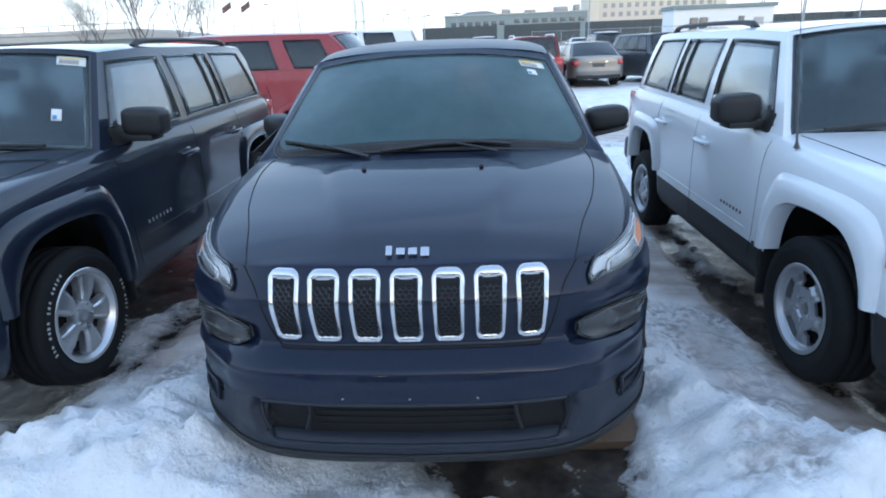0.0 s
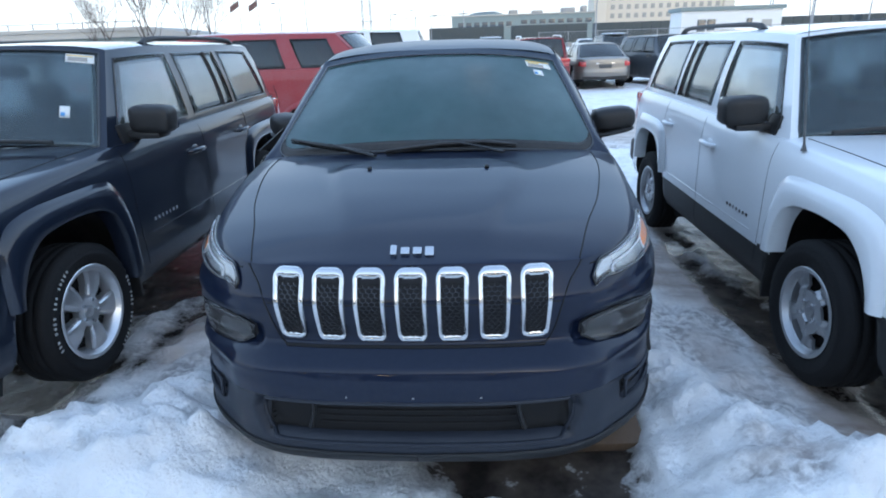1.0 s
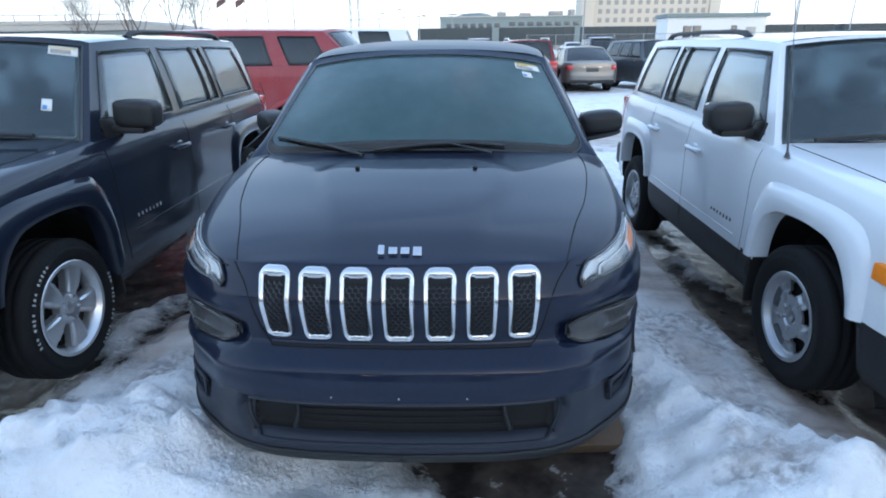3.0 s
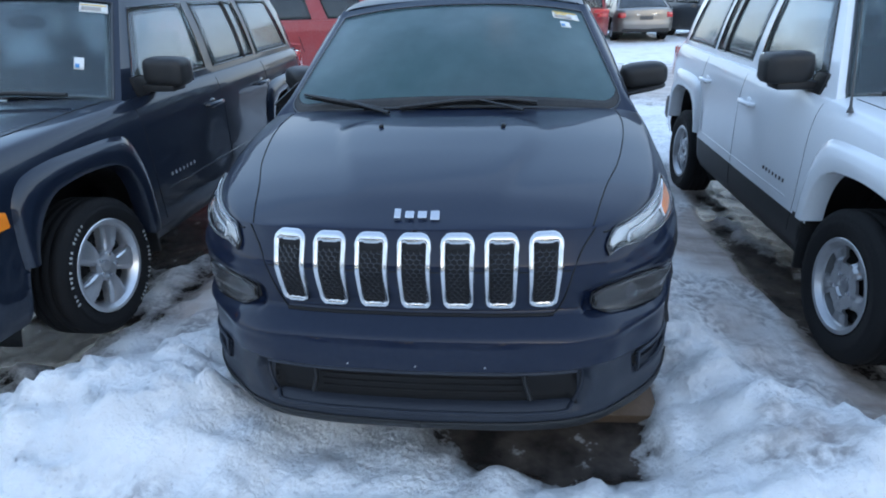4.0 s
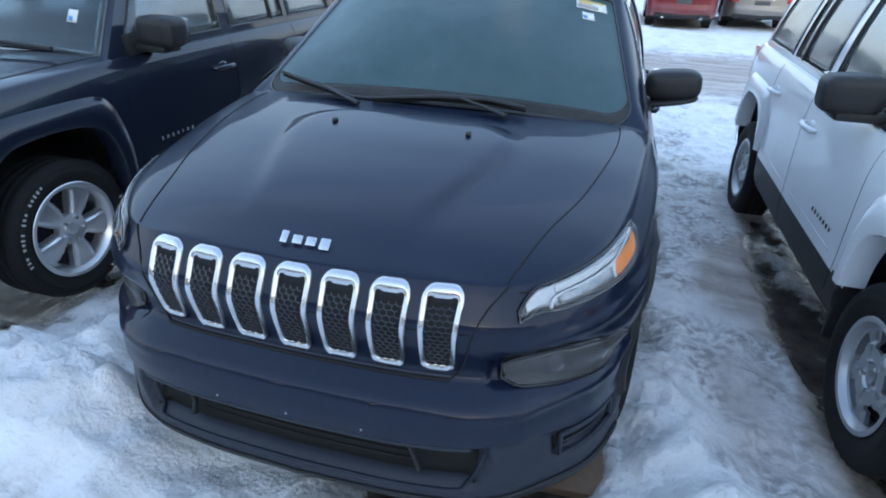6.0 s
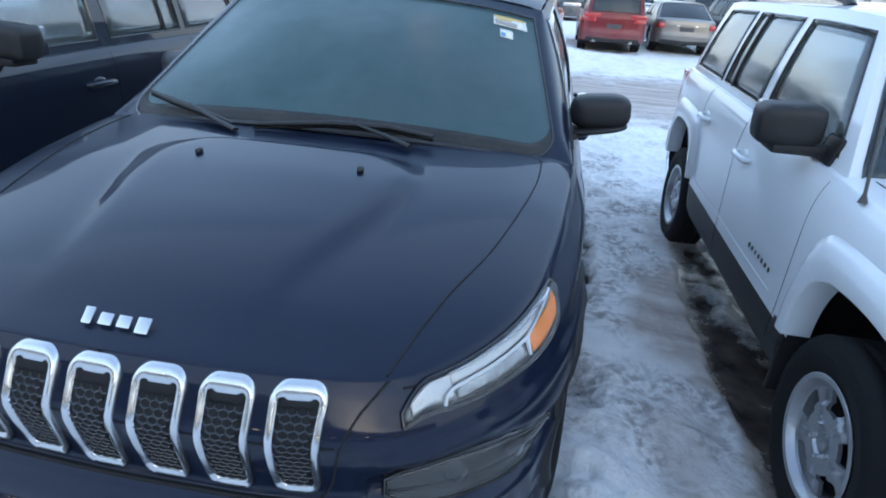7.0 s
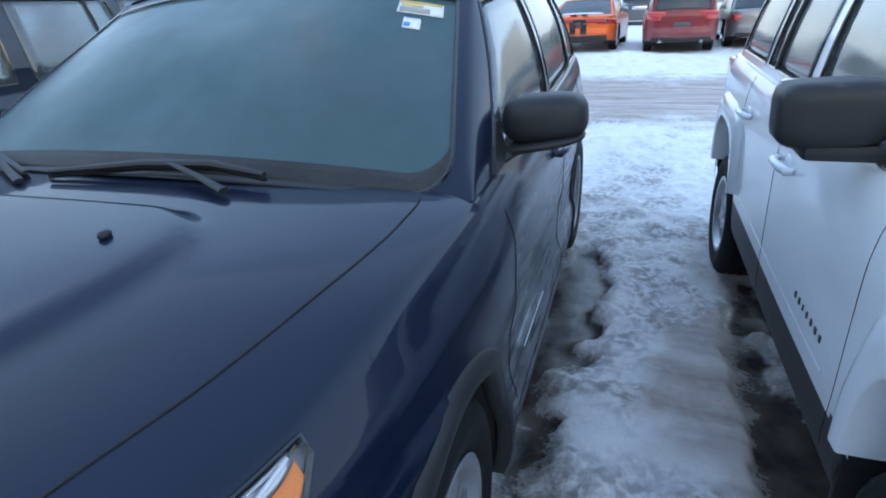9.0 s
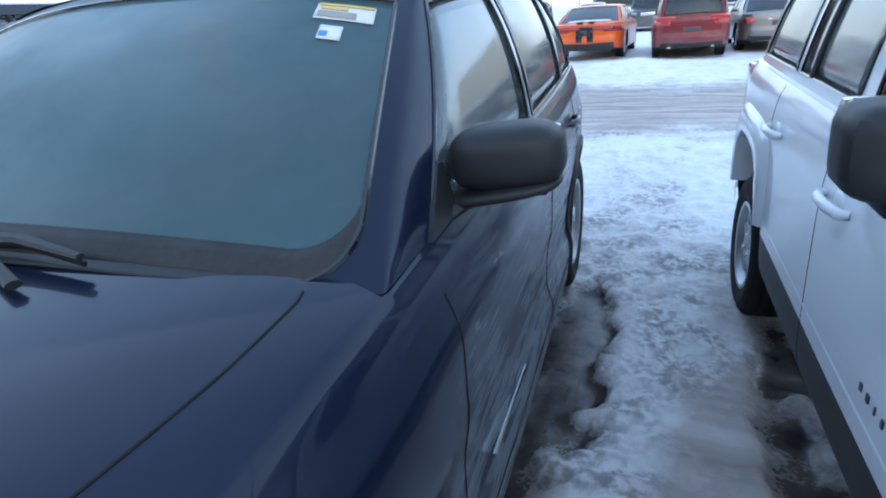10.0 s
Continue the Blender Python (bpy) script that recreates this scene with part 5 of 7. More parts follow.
# ---- boxy off-roaders on both sides ----
FLARE = [(-0.475, 0.205), (-0.472, 0.30), (-0.452, 0.46), (-0.36, 0.572), (-0.15, 0.603), (0.15, 0.606), (0.29, 0.597), (0.365, 0.54), (0.425, 0.40), (0.45, 0.28), (0.456, 0.175)]
OPENING = [(-0.418, 0.205), (-0.405, 0.255), (-0.375, 0.32), (-0.31, 0.41), (-0.2, 0.472), (-0.02, 0.488), (0.15, 0.477), (0.255, 0.435), (0.318, 0.345), (0.345, 0.25), (0.352, 0.175)]
BOXY = dict(
    outline=[(0, 0.06, 1.0), (0.4, 0.07, 1.0), (0.62, 0.10, 1.0), (0.74, 0.17, 1.005), (0.785, 0.27, 1.01), (0.80, 0.45, 1.02), (0.815, 0.9, 1.05), (0.825, 1.4, 1.08),
             (0.83, 2.2, 1.10), (0.83, 3.2, 1.115), (0.82, 3.85, 1.12), (0.78, 4.1, 1.12), (0.65, 4.2, 1.12), (0.3, 4.23, 1.12), (0, 4.24, 1.12)],
    front=[(0.25, 0.02), (0.35, 0.07), (0.55, 0.08), (0.62, 0.02), (0.8, 0.0), (1.0, 0.0)],
    side=[(0.2, -0.12), (0.3, -0.045), (0.37, -0.008), (0.44, 0.002), (0.55, 0.004), (0.7, 0.007), (0.9, 0.009), (1.0, 0.004), (1.12, 0.0)],
    back=[(0.2, 0.02), (0.35, 0.08), (0.6, 0.08), (0.66, 0.02), (1.12, 0.0)],
    roll=(0.034, 0.045), bottom=[(0, 0.3), (1.2, 0.29), (3.2, 0.3), (4.3, 0.4)],
    crown=[(0.06, 1.01), (0.15, 1.035), (0.5, 1.06), (1.0, 1.09), (1.4, 1.11), (1.7, 1.12)], crown_shape=(6, 0.6),
    bonnet_line=[(0.06, 0.62), (0.3, 0.69), (1.0, 0.72), (1.4, 0.74), (1.8, 0.74)],
    pillar_foot=1.32, cowl=1.27, cowl_z=1.115, inset=0.02, header=(1.72, 1.66), roof=[(1.6, 0.655, 1.575), (2.2, 0.675, 1.60), (3.2, 0.675, 1.60), (4.1, 0.65, 1.575)],
    roof_crown=0.04, tail=(4.12, 3.86, 4.17, 3.92), bulge=0.02, screen_bulge=0.02, screen_edge=(0.95, 0.0, 0.95),
    windows=[(1.42, 1.78, 2.27, 2.29), (2.38, 2.38, 3.07, 3.03), (3.13, 3.11, 3.86, 3.70)], window_band=(0.08, 0.895),
    axles=(0.865, 3.5), hub_z=0.345, tyre=0.345, arch=0.455, arch_path=OPENING, track=0.855, doors=(1.40, 2.30, 3.12), sill=0.34,
    screen_label="dark windscreen with paper stickers")


def boxy_suv(mat, label, style, wheel_mat, lettered, rim_r, cladding):
    spec = dict(BOXY)
    if cladding:
        spec["cladding"] = 0.52
        spec["rear_drop"] = 0.06
    car = Car("boxy_suv", spec, mat, label, "car", "parked cars", fine=1.2)
    car.lower_body(40)
    car.bonnet(16)
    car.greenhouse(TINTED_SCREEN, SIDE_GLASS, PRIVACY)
    car.gaps([[(1.40, 0.40), (1.38, 0.6), (1.37, 0.85), (1.36, 1.06)], [(2.30, 0.35), (2.31, 0.7), (2.31, 1.08)], [(3.12, 0.88), (3.11, 1.1)]], 0.0009 if cladding else 0.0014)
    car.handles([(2.16, 0.93), (3.0, 0.95)], mat)
    car.wheels(style, wheel_mat, 0.215, rim_r, lettered)
    car.seats([(2.15, (-0.36, 0.36), 0.24), (3.05, (-0.36, 0.36), 0.28)])
    low_end = ([], []) if cladding else ([(0.468, 0.03)], [(0.362, 0.03)])
    car.flare(FLARE + low_end[0], OPENING + low_end[1], mat)
    part("dashboard", rounded((0, 1.62, 0.95), (0.7, 0.24, 0.15), 3.2), CABIN, car.root)
    part("cabin_mirror", rounded((0.0, 1.8, 1.47), (0.12, 0.03, 0.04), 2.6), CABIN, car.root)
    # front bumper and grille
    part("front_bumper", box((-0.83, -0.04, 0.36), (0.83, 0.12, 0.62), 0.05), PLASTIC if cladding else mat, car.root)
    for k in range(7):
        part("grille_slot", box((-0.36 + 0.105 * k, 0.03, 0.68), (-0.31 + 0.105 * k, 0.06, 0.92), 0.012), CHROME, car.root)
    for q in (-1, 1):
        lamp = bmesh.new()
        bmesh.ops.create_uvsphere(lamp, u_segments=24, v_segments=12, radius=0.09, matrix=Matrix.Translation((q * 0.56, 0.075, 0.85)) @ Matrix.Diagonal((1, 0.4, 1, 1)))
        part("headlight", lamp, REFLECTOR, car.root, "round headlight")
        y, z = 0.36, 0.78
        part("side_marker", box((-0.02, -0.075, -0.033), (0.02, 0.05, 0.033), 0.008, Matrix.Translation((q * (car.side_x(0.32, z) + 0.008), 0.32, z))), AMBER, car.root, "ribbed amber side marker")
        mx = q * 0.945
        mirror = part("door_mirror", rounded((mx, 1.58, 1.205), (0.115, 0.082, 0.076), 5.0, Matrix.Rotation(radians(3 * q), 4, "Y")), PLASTIC, car.root, "square black plastic door mirror")
        part("mirror_base", box((-0.1, -0.07, -0.022), (0.1, 0.07, 0.02), 0.015, Matrix.Translation((mx - q * 0.05, 1.585, 1.122))), PLASTIC, mirror)
        part("mirror_glass", box((mx - 0.095, 1.661, 1.14), (mx + 0.095, 1.668, 1.27), 0.015), CHROME, mirror)
        part("mirror_sail", box((-0.008, -0.05, -0.01), (0.014, 0.07, 0.10), 0.02, Matrix.Translation((q * 0.812, 1.51, 1.09)) @ Matrix.Rotation(radians(-15 * q), 4, "Y")), PLASTIC, mirror)
        # model lettering as plain bars, door crease and rub line
        for k, (h, w) in enumerate(((0.019, 0.014), (0.019, 0.016), (0.019, 0.014), (0.019, 0.011), (0.019, 0.006), (0.019, 0.016), (0.019, 0.014))):
            y = 1.53 + 0.043 * k
            part("badge_bar", box((0, -w / 2, -h / 2), (0.004, w / 2, h / 2), 0.001, Matrix.Translation((q * (car.side_x(y, 0.63) + (0 if q > 0 else 0.004)), y, 0.63))), ALLOY if not cladding else GREY_PLASTIC, car.root)
        part("door_crease", tube([(q * (car.side_x(y, 0.545) - 0.004), y, 0.545 + 0.01 * y) for y in np.linspace(1.48, 3.05, 20)], 0.007, 6), mat, car.root)
        rail = [(q * 0.60, 2.22, 1.60), (q * 0.60, 2.27, 1.635), (q * 0.605, 2.42, 1.648), (q * 0.61, 2.95, 1.652), (q * 0.605, 3.5, 1.645), (q * 0.60, 3.64, 1.63), (q * 0.60, 3.69, 1.595)]
        part("roof_rail", tube(rail, [0.03, 0.02, 0.015, 0.014, 0.015, 0.02, 0.026], 8), PLASTIC, car.root, "black roof rail")
        part("tail_lamp", box((-0.03, -0.12, -0.13), (0.03, 0.06, 0.13), 0.02, Matrix.Translation((q * 0.80, 4.1, 0.97))), RED_LAMP, car.root)
        part("mud_flap", box((-0.09, -0.01, -0.14), (0.09, 0.01, 0.12), 0.01, Matrix.Translation((q * 0.765, 1.275, 0.38))), PLASTIC, car.root)
        # slim black post inside the rear door glass
        part("window_post", tube([car.side_point(2.9, 2.87, v) * (q, 1, 1) for v in np.linspace(0.08, 0.895, 8)], 0.011, 6), PLASTIC, car.root)
    part("rear_bumper", box((-0.82, 4.12, 0.42), (0.82, 4.32, 0.64), 0.05), PLASTIC if cladding else mat, car.root)
    for pts in ([(-0.1, 1.17, 1.135), (0.25, 1.22, 1.15), (0.6, 1.2, 1.14)], [(-0.68, 1.19, 1.135), (-0.4, 1.21, 1.15), (-0.15, 1.16, 1.13)]):
        part("wiper", tube(pts, 0.011, 7), PLASTIC, car.root, "black wiper")
    return car


dark_suv = boxy_suv(BLACK_PAINT, "blue-black boxy off-roader with silver alloy wheels and lettered tyres", "alloy", ALLOY, True, 0.23, False)
lab = screen_sticker(dark_suv, 0.70, 0.92, 0.83, 0.92, PAPER, "window_label", label="white price label with printed bars")
screen_sticker(dark_suv, 0.72, 0.87, 0.845, 0.885, GREY_INK, "print_bar", lab, 0.005)
screen_sticker(dark_suv, 0.71, 0.91, 0.895, 0.906, YELLOW_INK, "print_bar", lab, 0.005)
small = screen_sticker(dark_suv, 0.69, 0.76, 0.27, 0.38, PAPER, "small_sticker", label="small white and blue sticker")
screen_sticker(dark_suv, 0.70, 0.73, 0.28, 0.32, BLUE_INK, "print_bar", small, 0.005)
dark_suv.place(-2.555, 1.85, 0, 0.055)
white_suv = boxy_suv(WHITE_PAINT, "white boxy off-roader with black sills and silver wheels", "steel", STEEL, False, 0.21, True)
part("aerial", tube([(-0.83, 1.135, 1.06), (-0.83, 1.14, 1.09), (-0.825, 1.25, 1.5), (-0.82, 1.36, 1.9)], [0.016, 0.006, 0.0022, 0.002], 8), GREY_PLASTIC, white_suv.root, "thin whip aerial on a black foot")
white_suv.place(2.60, 1.87, 0, 0.015)


# ---- other parked cars ----
def simple_spec(kind, L, W, H, belt=0):
    w = W / 2 - 0.03
    belt = belt or {"suv": 0.62, "van": 0.6, "sedan": 0.64, "coupe": 0.66}[kind] * H
    nose = belt * (0.9 if kind != "sedan" else 0.82)
    spec = dict(
        outline=[(0, 0.06, nose), (w * 0.5, 0.09, nose), (w * 0.78, 0.22, nose), (w * 0.93, 0.5, nose + 0.02), (w, 1.0, belt - 0.04), (w, 0.3 * L, belt), (w, 0.6 * L, belt + 0.02), (w * 0.98, L - 0.6, belt + 0.03),
                 (w * 0.92, L - 0.25, belt + 0.02), (w * 0.75, L - 0.09, belt + 0.02), (w * 0.4, L - 0.04, belt + 0.02), (0, L - 0.03, belt + 0.02)],
        front=[(0.2, 0.0), (0.4, 0.06), (0.6, 0.05), (nose, 0.0)], side=[(0.2, -0.03), (0.35, 0.02), (0.7, 0.03), (belt + 0.03, 0.0)],
        back=[(0.2, -0.02), (0.35, 0.03), (0.55, 0.05), (0.62, 0.02), (belt, 0.0)], roll=(0.02, 0.05),
        bottom=[(0, 0.22), (L * 0.3, 0.24), (L * 0.7, 0.25), (L, 0.34)],
        crown=[(0.06, nose + 0.02), (0.6, nose + 0.1), (0.28 * L, belt + 0.06), (0.5 * L, belt + 0.1)], bonnet_line=[(0.06, w * 0.6), (0.3 * L, w * 0.85)],
        pillar_foot=0.30 * L, cowl=0.26 * L, cowl_z=belt + 0.05, roof_crown=0.04, screen_bulge=0.03,
        axles=(0.19 * L, 0.19 * L + 0.58 * L), hub_z=0.34, tyre=0.34, arch=0.41, track=w, doors=(0.31 * L, 0.52 * L, 0.7 * L))
    rw = w * 0.76
    if kind in ("suv", "van"):
        spec.update(header=(0.42 * L, 0.39 * L), roof=[(0.3 * L, rw, H - 0.09), (0.55 * L, rw, H - 0.05), (0.95 * L, rw * 0.97, H - 0.08)],
                    tail=(L - 0.16, L - 0.38, L - 0.1, L - 0.3), windows=[(0.35 * L, 0.43 * L, 0.51 * L, 0.52 * L), (0.53 * L, 0.54 * L, 0.69 * L, 0.67 * L), (0.72 * L, 0.70 * L, 0.88 * L, 0.84 * L)])
    else:
        deck_y = L - (0.62 if kind == "sedan" else 0.5)
        spec.update(header=(0.43 * L, 0.41 * L), roof=[(0.3 * L, rw, H - 0.06), (0.55 * L, rw, H - 0.04), (0.8 * L, rw * 0.95, H - 0.1)],
                    tail=(deck_y, 0.7 * L, deck_y + 0.1, 0.71 * L), windows=[(0.36 * L, 0.44 * L, 0.52 * L, 0.53 * L), (0.54 * L, 0.55 * L, 0.69 * L, 0.65 * L)],
                    deck=[(0, 0.05), (L - 0.5, 0.05), (L, 0.0)])
    return spec


def simple_car(name, kind, L, W, H, mat, label, x, y, yaw, wheel_mat=None, belt=0, **changes):
    spec = simple_spec(kind, L, W, H, belt)
    spec.update(changes)
    car = Car(name, spec, mat, label, "car", "parked cars", fine=0.5)
    car.lower_body(16)
    car.bonnet(8)
    car.greenhouse(TINTED, TINTED, TINTED)
    car.wheels("alloy", wheel_mat or ALLOY, 0.22, 0.215)
    L_, w = L, W / 2
    for q in (-1, 1):
        i = car.index_y(L - 0.16)
        zc = spec["outline"][-1][2] - 0.14
        G = np.array([[car.at(i + k * (1.5 if kind == "van" else 1.8), zc + s * 0.07, 0.012, q) for s in (-1, -0.4, 0.4, 1)] for k in (range(-1, 3) if kind == "sedan" else range(-3, 5))])
        link("tail_lamp", *slab(G, 0.02 * q), RED_LAMP, car.root)
        G = np.array([[car.at(car.index_y(0.3) + k * 1.6, nz + s * 0.06, 0.012, q) for s in (-1, 0, 1)] for k in range(-3, 4) for nz in [spec["outline"][0][2] - 0.12]])
        link("headlight", *slab(G, 0.02 * q), REFLECTOR, car.root)
    part("rear_bumper", box((-w * 0.8, L - 0.06, 0.3), (w * 0.8, L + 0.03, 0.42), 0.03), PLASTIC, car.root)
    part("number_plate_recess", box((-0.2, L - 0.02, 0.66), (0.2, L + 0.012, 0.78), 0.01), GREY_PLASTIC, car.root)
    car.place(x, y, yaw)
    return car


red_suv = simple_car("large_suv", "suv", 5.1, 1.93, 1.86, RED_PAINT, "salt-stained red three-row off-roader parked side-on in snow", -6.22, 9.95, -94, belt=1.28,
                     windows=[(1.85, 2.2, 2.9, 2.86), (3.0, 2.98, 3.80, 3.60), (4.04, 3.80, 4.62, 4.34)], window_band=(0.04, 0.84), tail=(4.98, 4.5, 5.03, 4.6), axles=(1.0, 4.08), arch=0.44, hub_z=0.39, tyre=0.39)
pale_suv = simple_car("large_suv", "suv", 4.9, 1.9, 1.98, WHITE_PAINT, "white off-roader with a grey window behind the red one", -5.7, 14.8, -84)
sedan = simple_car("sedan", "sedan", 4.8, 1.79, 1.45, SILVER_PAINT, "silver saloon with a snowy lot behind it", 4.42, 24.8, 180)
van = simple_car("family_van", "van", 4.9, 1.83, 1.69, MAROON_PAINT, "dark red family van seen from its tailgate", 2.27, 23.7, 180)
coupe = simple_car("muscle_coupe", "coupe", 5.0, 1.9, 1.43, ORANGE_PAINT, "bright orange coupe with black stripes and snow on its boot", 0.0, 24.5, 176)
grey_suv = simple_car("compact_suv", "suv", 4.5, 1.8, 1.65, GREY_PAINT, "dark grey compact off-roader in the snowy lot", 7.4, 19.6, 14)


# ---- ground ----
def snow_banks(x, y):
    """Ploughed heaps in front of the cars and ridges across the lot, in metres."""
    g = lambda cx, cy, sx, sy, h: h * np.exp(-((x - cx) / sx) ** 2 - ((y - cy) / sy) ** 2)
    z = g(-1.35, 1.8, 0.5, 0.35, 0.24) + g(-0.85, 1.95, 0.3, 0.3, 0.16) + g(-2.1, 1.55, 0.7, 0.3, 0.16) + g(-0.4, 1.5, 0.7, 0.28, 0.10) + g(-1.1, 2.35, 0.22, 0.3, 0.12) + g(-1.65, 2.15, 0.4, 0.28, 0.08)
    z += g(1.3, 1.95, 0.28, 0.4, 0.17) + g(1.75, 1.75, 0.45, 0.3, 0.2) + g(0.95, 1.55, 0.4, 0.25, 0.1) + g(1.12, 2.6, 0.2, 0.5, 0.1)
    z += g(1.3, 4.2, 0.35, 2.2, 0.02) + g(-1.25, 3.6, 0.2, 0.8, 0.03)
    z += 0.22 * np.exp(-((y - 17.2) / 0.9) ** 2) * (0.6 + 0.4 * np.sin(x * 1.3))
    return z


def axis(core0, core1, step, far):
    mid = list(np.arange(core0, core1 + 1e-6, step))
    out, s, q = [], step, core1
    while q < far:
        s *= 1.11
        q += s
        out.append(q)
    low, s, q = [], step, core0
    while q > -far:
        s *= 1.11
        q -= s
        low.append(q)
    return np.array(low[::-1] + mid + out)


GX, GY = axis(-3.4, 3.4, 0.03, 700), axis(0.7, 8.5, 0.035, 900)
XX, YY = np.meshgrid(GX, GY, indexing="ij")
ground_z = np.zeros_like(XX)
cover = np.zeros_like(XX)
for i in range(XX.shape[0]):
    for j in range(XX.shape[1]):
        x, y = XX[i, j], YY[i, j]
        far = 1.0 if -12 < x < 14 and -3 < y < 30 else 0.0
        if far:
            a = noise.fractal(Vector((x * 1.4, y * 1.4, 0.3)), 1.0, 2.0, 4)
            b = noise.fractal(Vector((x * 6.0, y * 6.0, 7.1)), 0.9, 2.1, 3)
            c = noise.fractal(Vector((x * 14.0, y * 14.0, 3.7)), 0.8, 2.0, 2)
            r = 0.5 - abs(noise.noise(Vector((x * 3.3, y * 3.3, 1.9))))
            d = abs(noise.noise(Vector((x * 7.5 + 0.6 * b, y * 7.5, 4.4)))) + 0.6 * abs(noise.noise(Vector((x * 13.0, y * 13.0, 8.2))))
            ground_z[i, j], cover[i, j] = a, 0.5 * b + 0.16 * c + 0.8 * r + 0.6 * (d - 0.35)
bank = snow_banks(XX, YY)
in_reach = ((XX > -12) & (XX < 14) & (YY > -3) & (YY < 30)).astype(float)
# bare wet patches under the cars and beside the wheels, packed brown slush along the aisle
XW, YW = XX + 0.13 * ground_z + 0.07 * np.clip(cover, -1, 1), YY + 0.2 * ground_z
blob = lambda cx, cy, sx, sy: np.exp(-((XW - cx) / sx) ** 4 - ((YW - cy) / sy) ** 4)
bare = np.clip(blob(0, 4.6, 0.85, 2.0) + blob(-2.6, 4.3, 0.9, 2.3) + blob(2.7, 4.4, 0.82, 2.2) + blob(0.47, 2.27, 0.47, 0.36) * 1.3 + blob(1.84, 3.9, 0.12, 1.3) * 0.6 + blob(1.0, 4.4, 0.15, 1.3) * 0.72 + blob(2.55, 2.45, 0.5, 0.3)
               + blob(-1.5, 3.3, 0.2, 0.6) * 0.6 + blob(-2.3, 2.66, 0.45, 0.2), 0, 1)
slush = np.clip(np.exp(-((YY + 1.1 * ground_z - 11.7) / 2.2) ** 4) * 0.95 + (blob(1.82, 3.7, 0.18, 1.9) + blob(1.63, 4.05, 0.22, 0.5)) * np.clip(0.72 + 0.5 * ground_z + 0.55 * cover, 0.2, 1) + blob(1.32, 5.4, 0.42, 2.7) * 0.17 + blob(1.45, 2.8, 0.15, 0.45) * 0.5 + blob(1.0, 4.0, 0.12, 1.2) * 0.35 + blob(-1.4, 3.7, 0.33, 0.9) * 0.8 + blob(2.4, 2.4, 0.55, 0.45) * 0.8 + np.exp(-((XW - 1.33) / 0.15) ** 2 - ((YW - 1.9) / 0.11) ** 2) * 0.6 + np.exp(-((XX + 0.75) / 0.3) ** 2 - ((YY - 1.45) / 0.1) ** 2) * 0.3, 0, 1)
fade = 1 - 0.85 * ease((YY - 8.0) / 2.5)
lumps = fade * np.clip(cover, -0.6, 1.3) * (0.8 + 1.9 * np.clip(bank, 0, 0.25) / 0.25)
snowy = np.clip(1.12 - 1.35 * bare + 0.5 * ground_z + 0.3 * cover, 0, 1)
height = bank * (1 + 0.25 * ground_z) * (1 - bare) + 0.05 * ease(snowy) + 0.02 * ground_z * (1 - 0.6 * bare) + 0.058 * lumps * ease(snowy) * (1 - 0.5 * slush)
height = height * in_reach - 0.045 * (in_reach) + np.where(in_reach > 0, 0, -0.0)
verts = np.stack([XX, YY, height], -1).reshape(-1, 3)
faces = grid_faces(*XX.shape)
ground = link("ground", verts, faces, PLASTIC, None, fix=False)
for nm, arr in (("snow_cover", snowy), ("slush", slush)):
    at = ground.data.attributes.new(nm, "FLOAT", "POINT")
    at.data.foreach_set("value", arr.reshape(-1).astype(np.float32))
tagged(ground, "trodden snow over wet asphalt with brown slush", "ground", kind="structure")


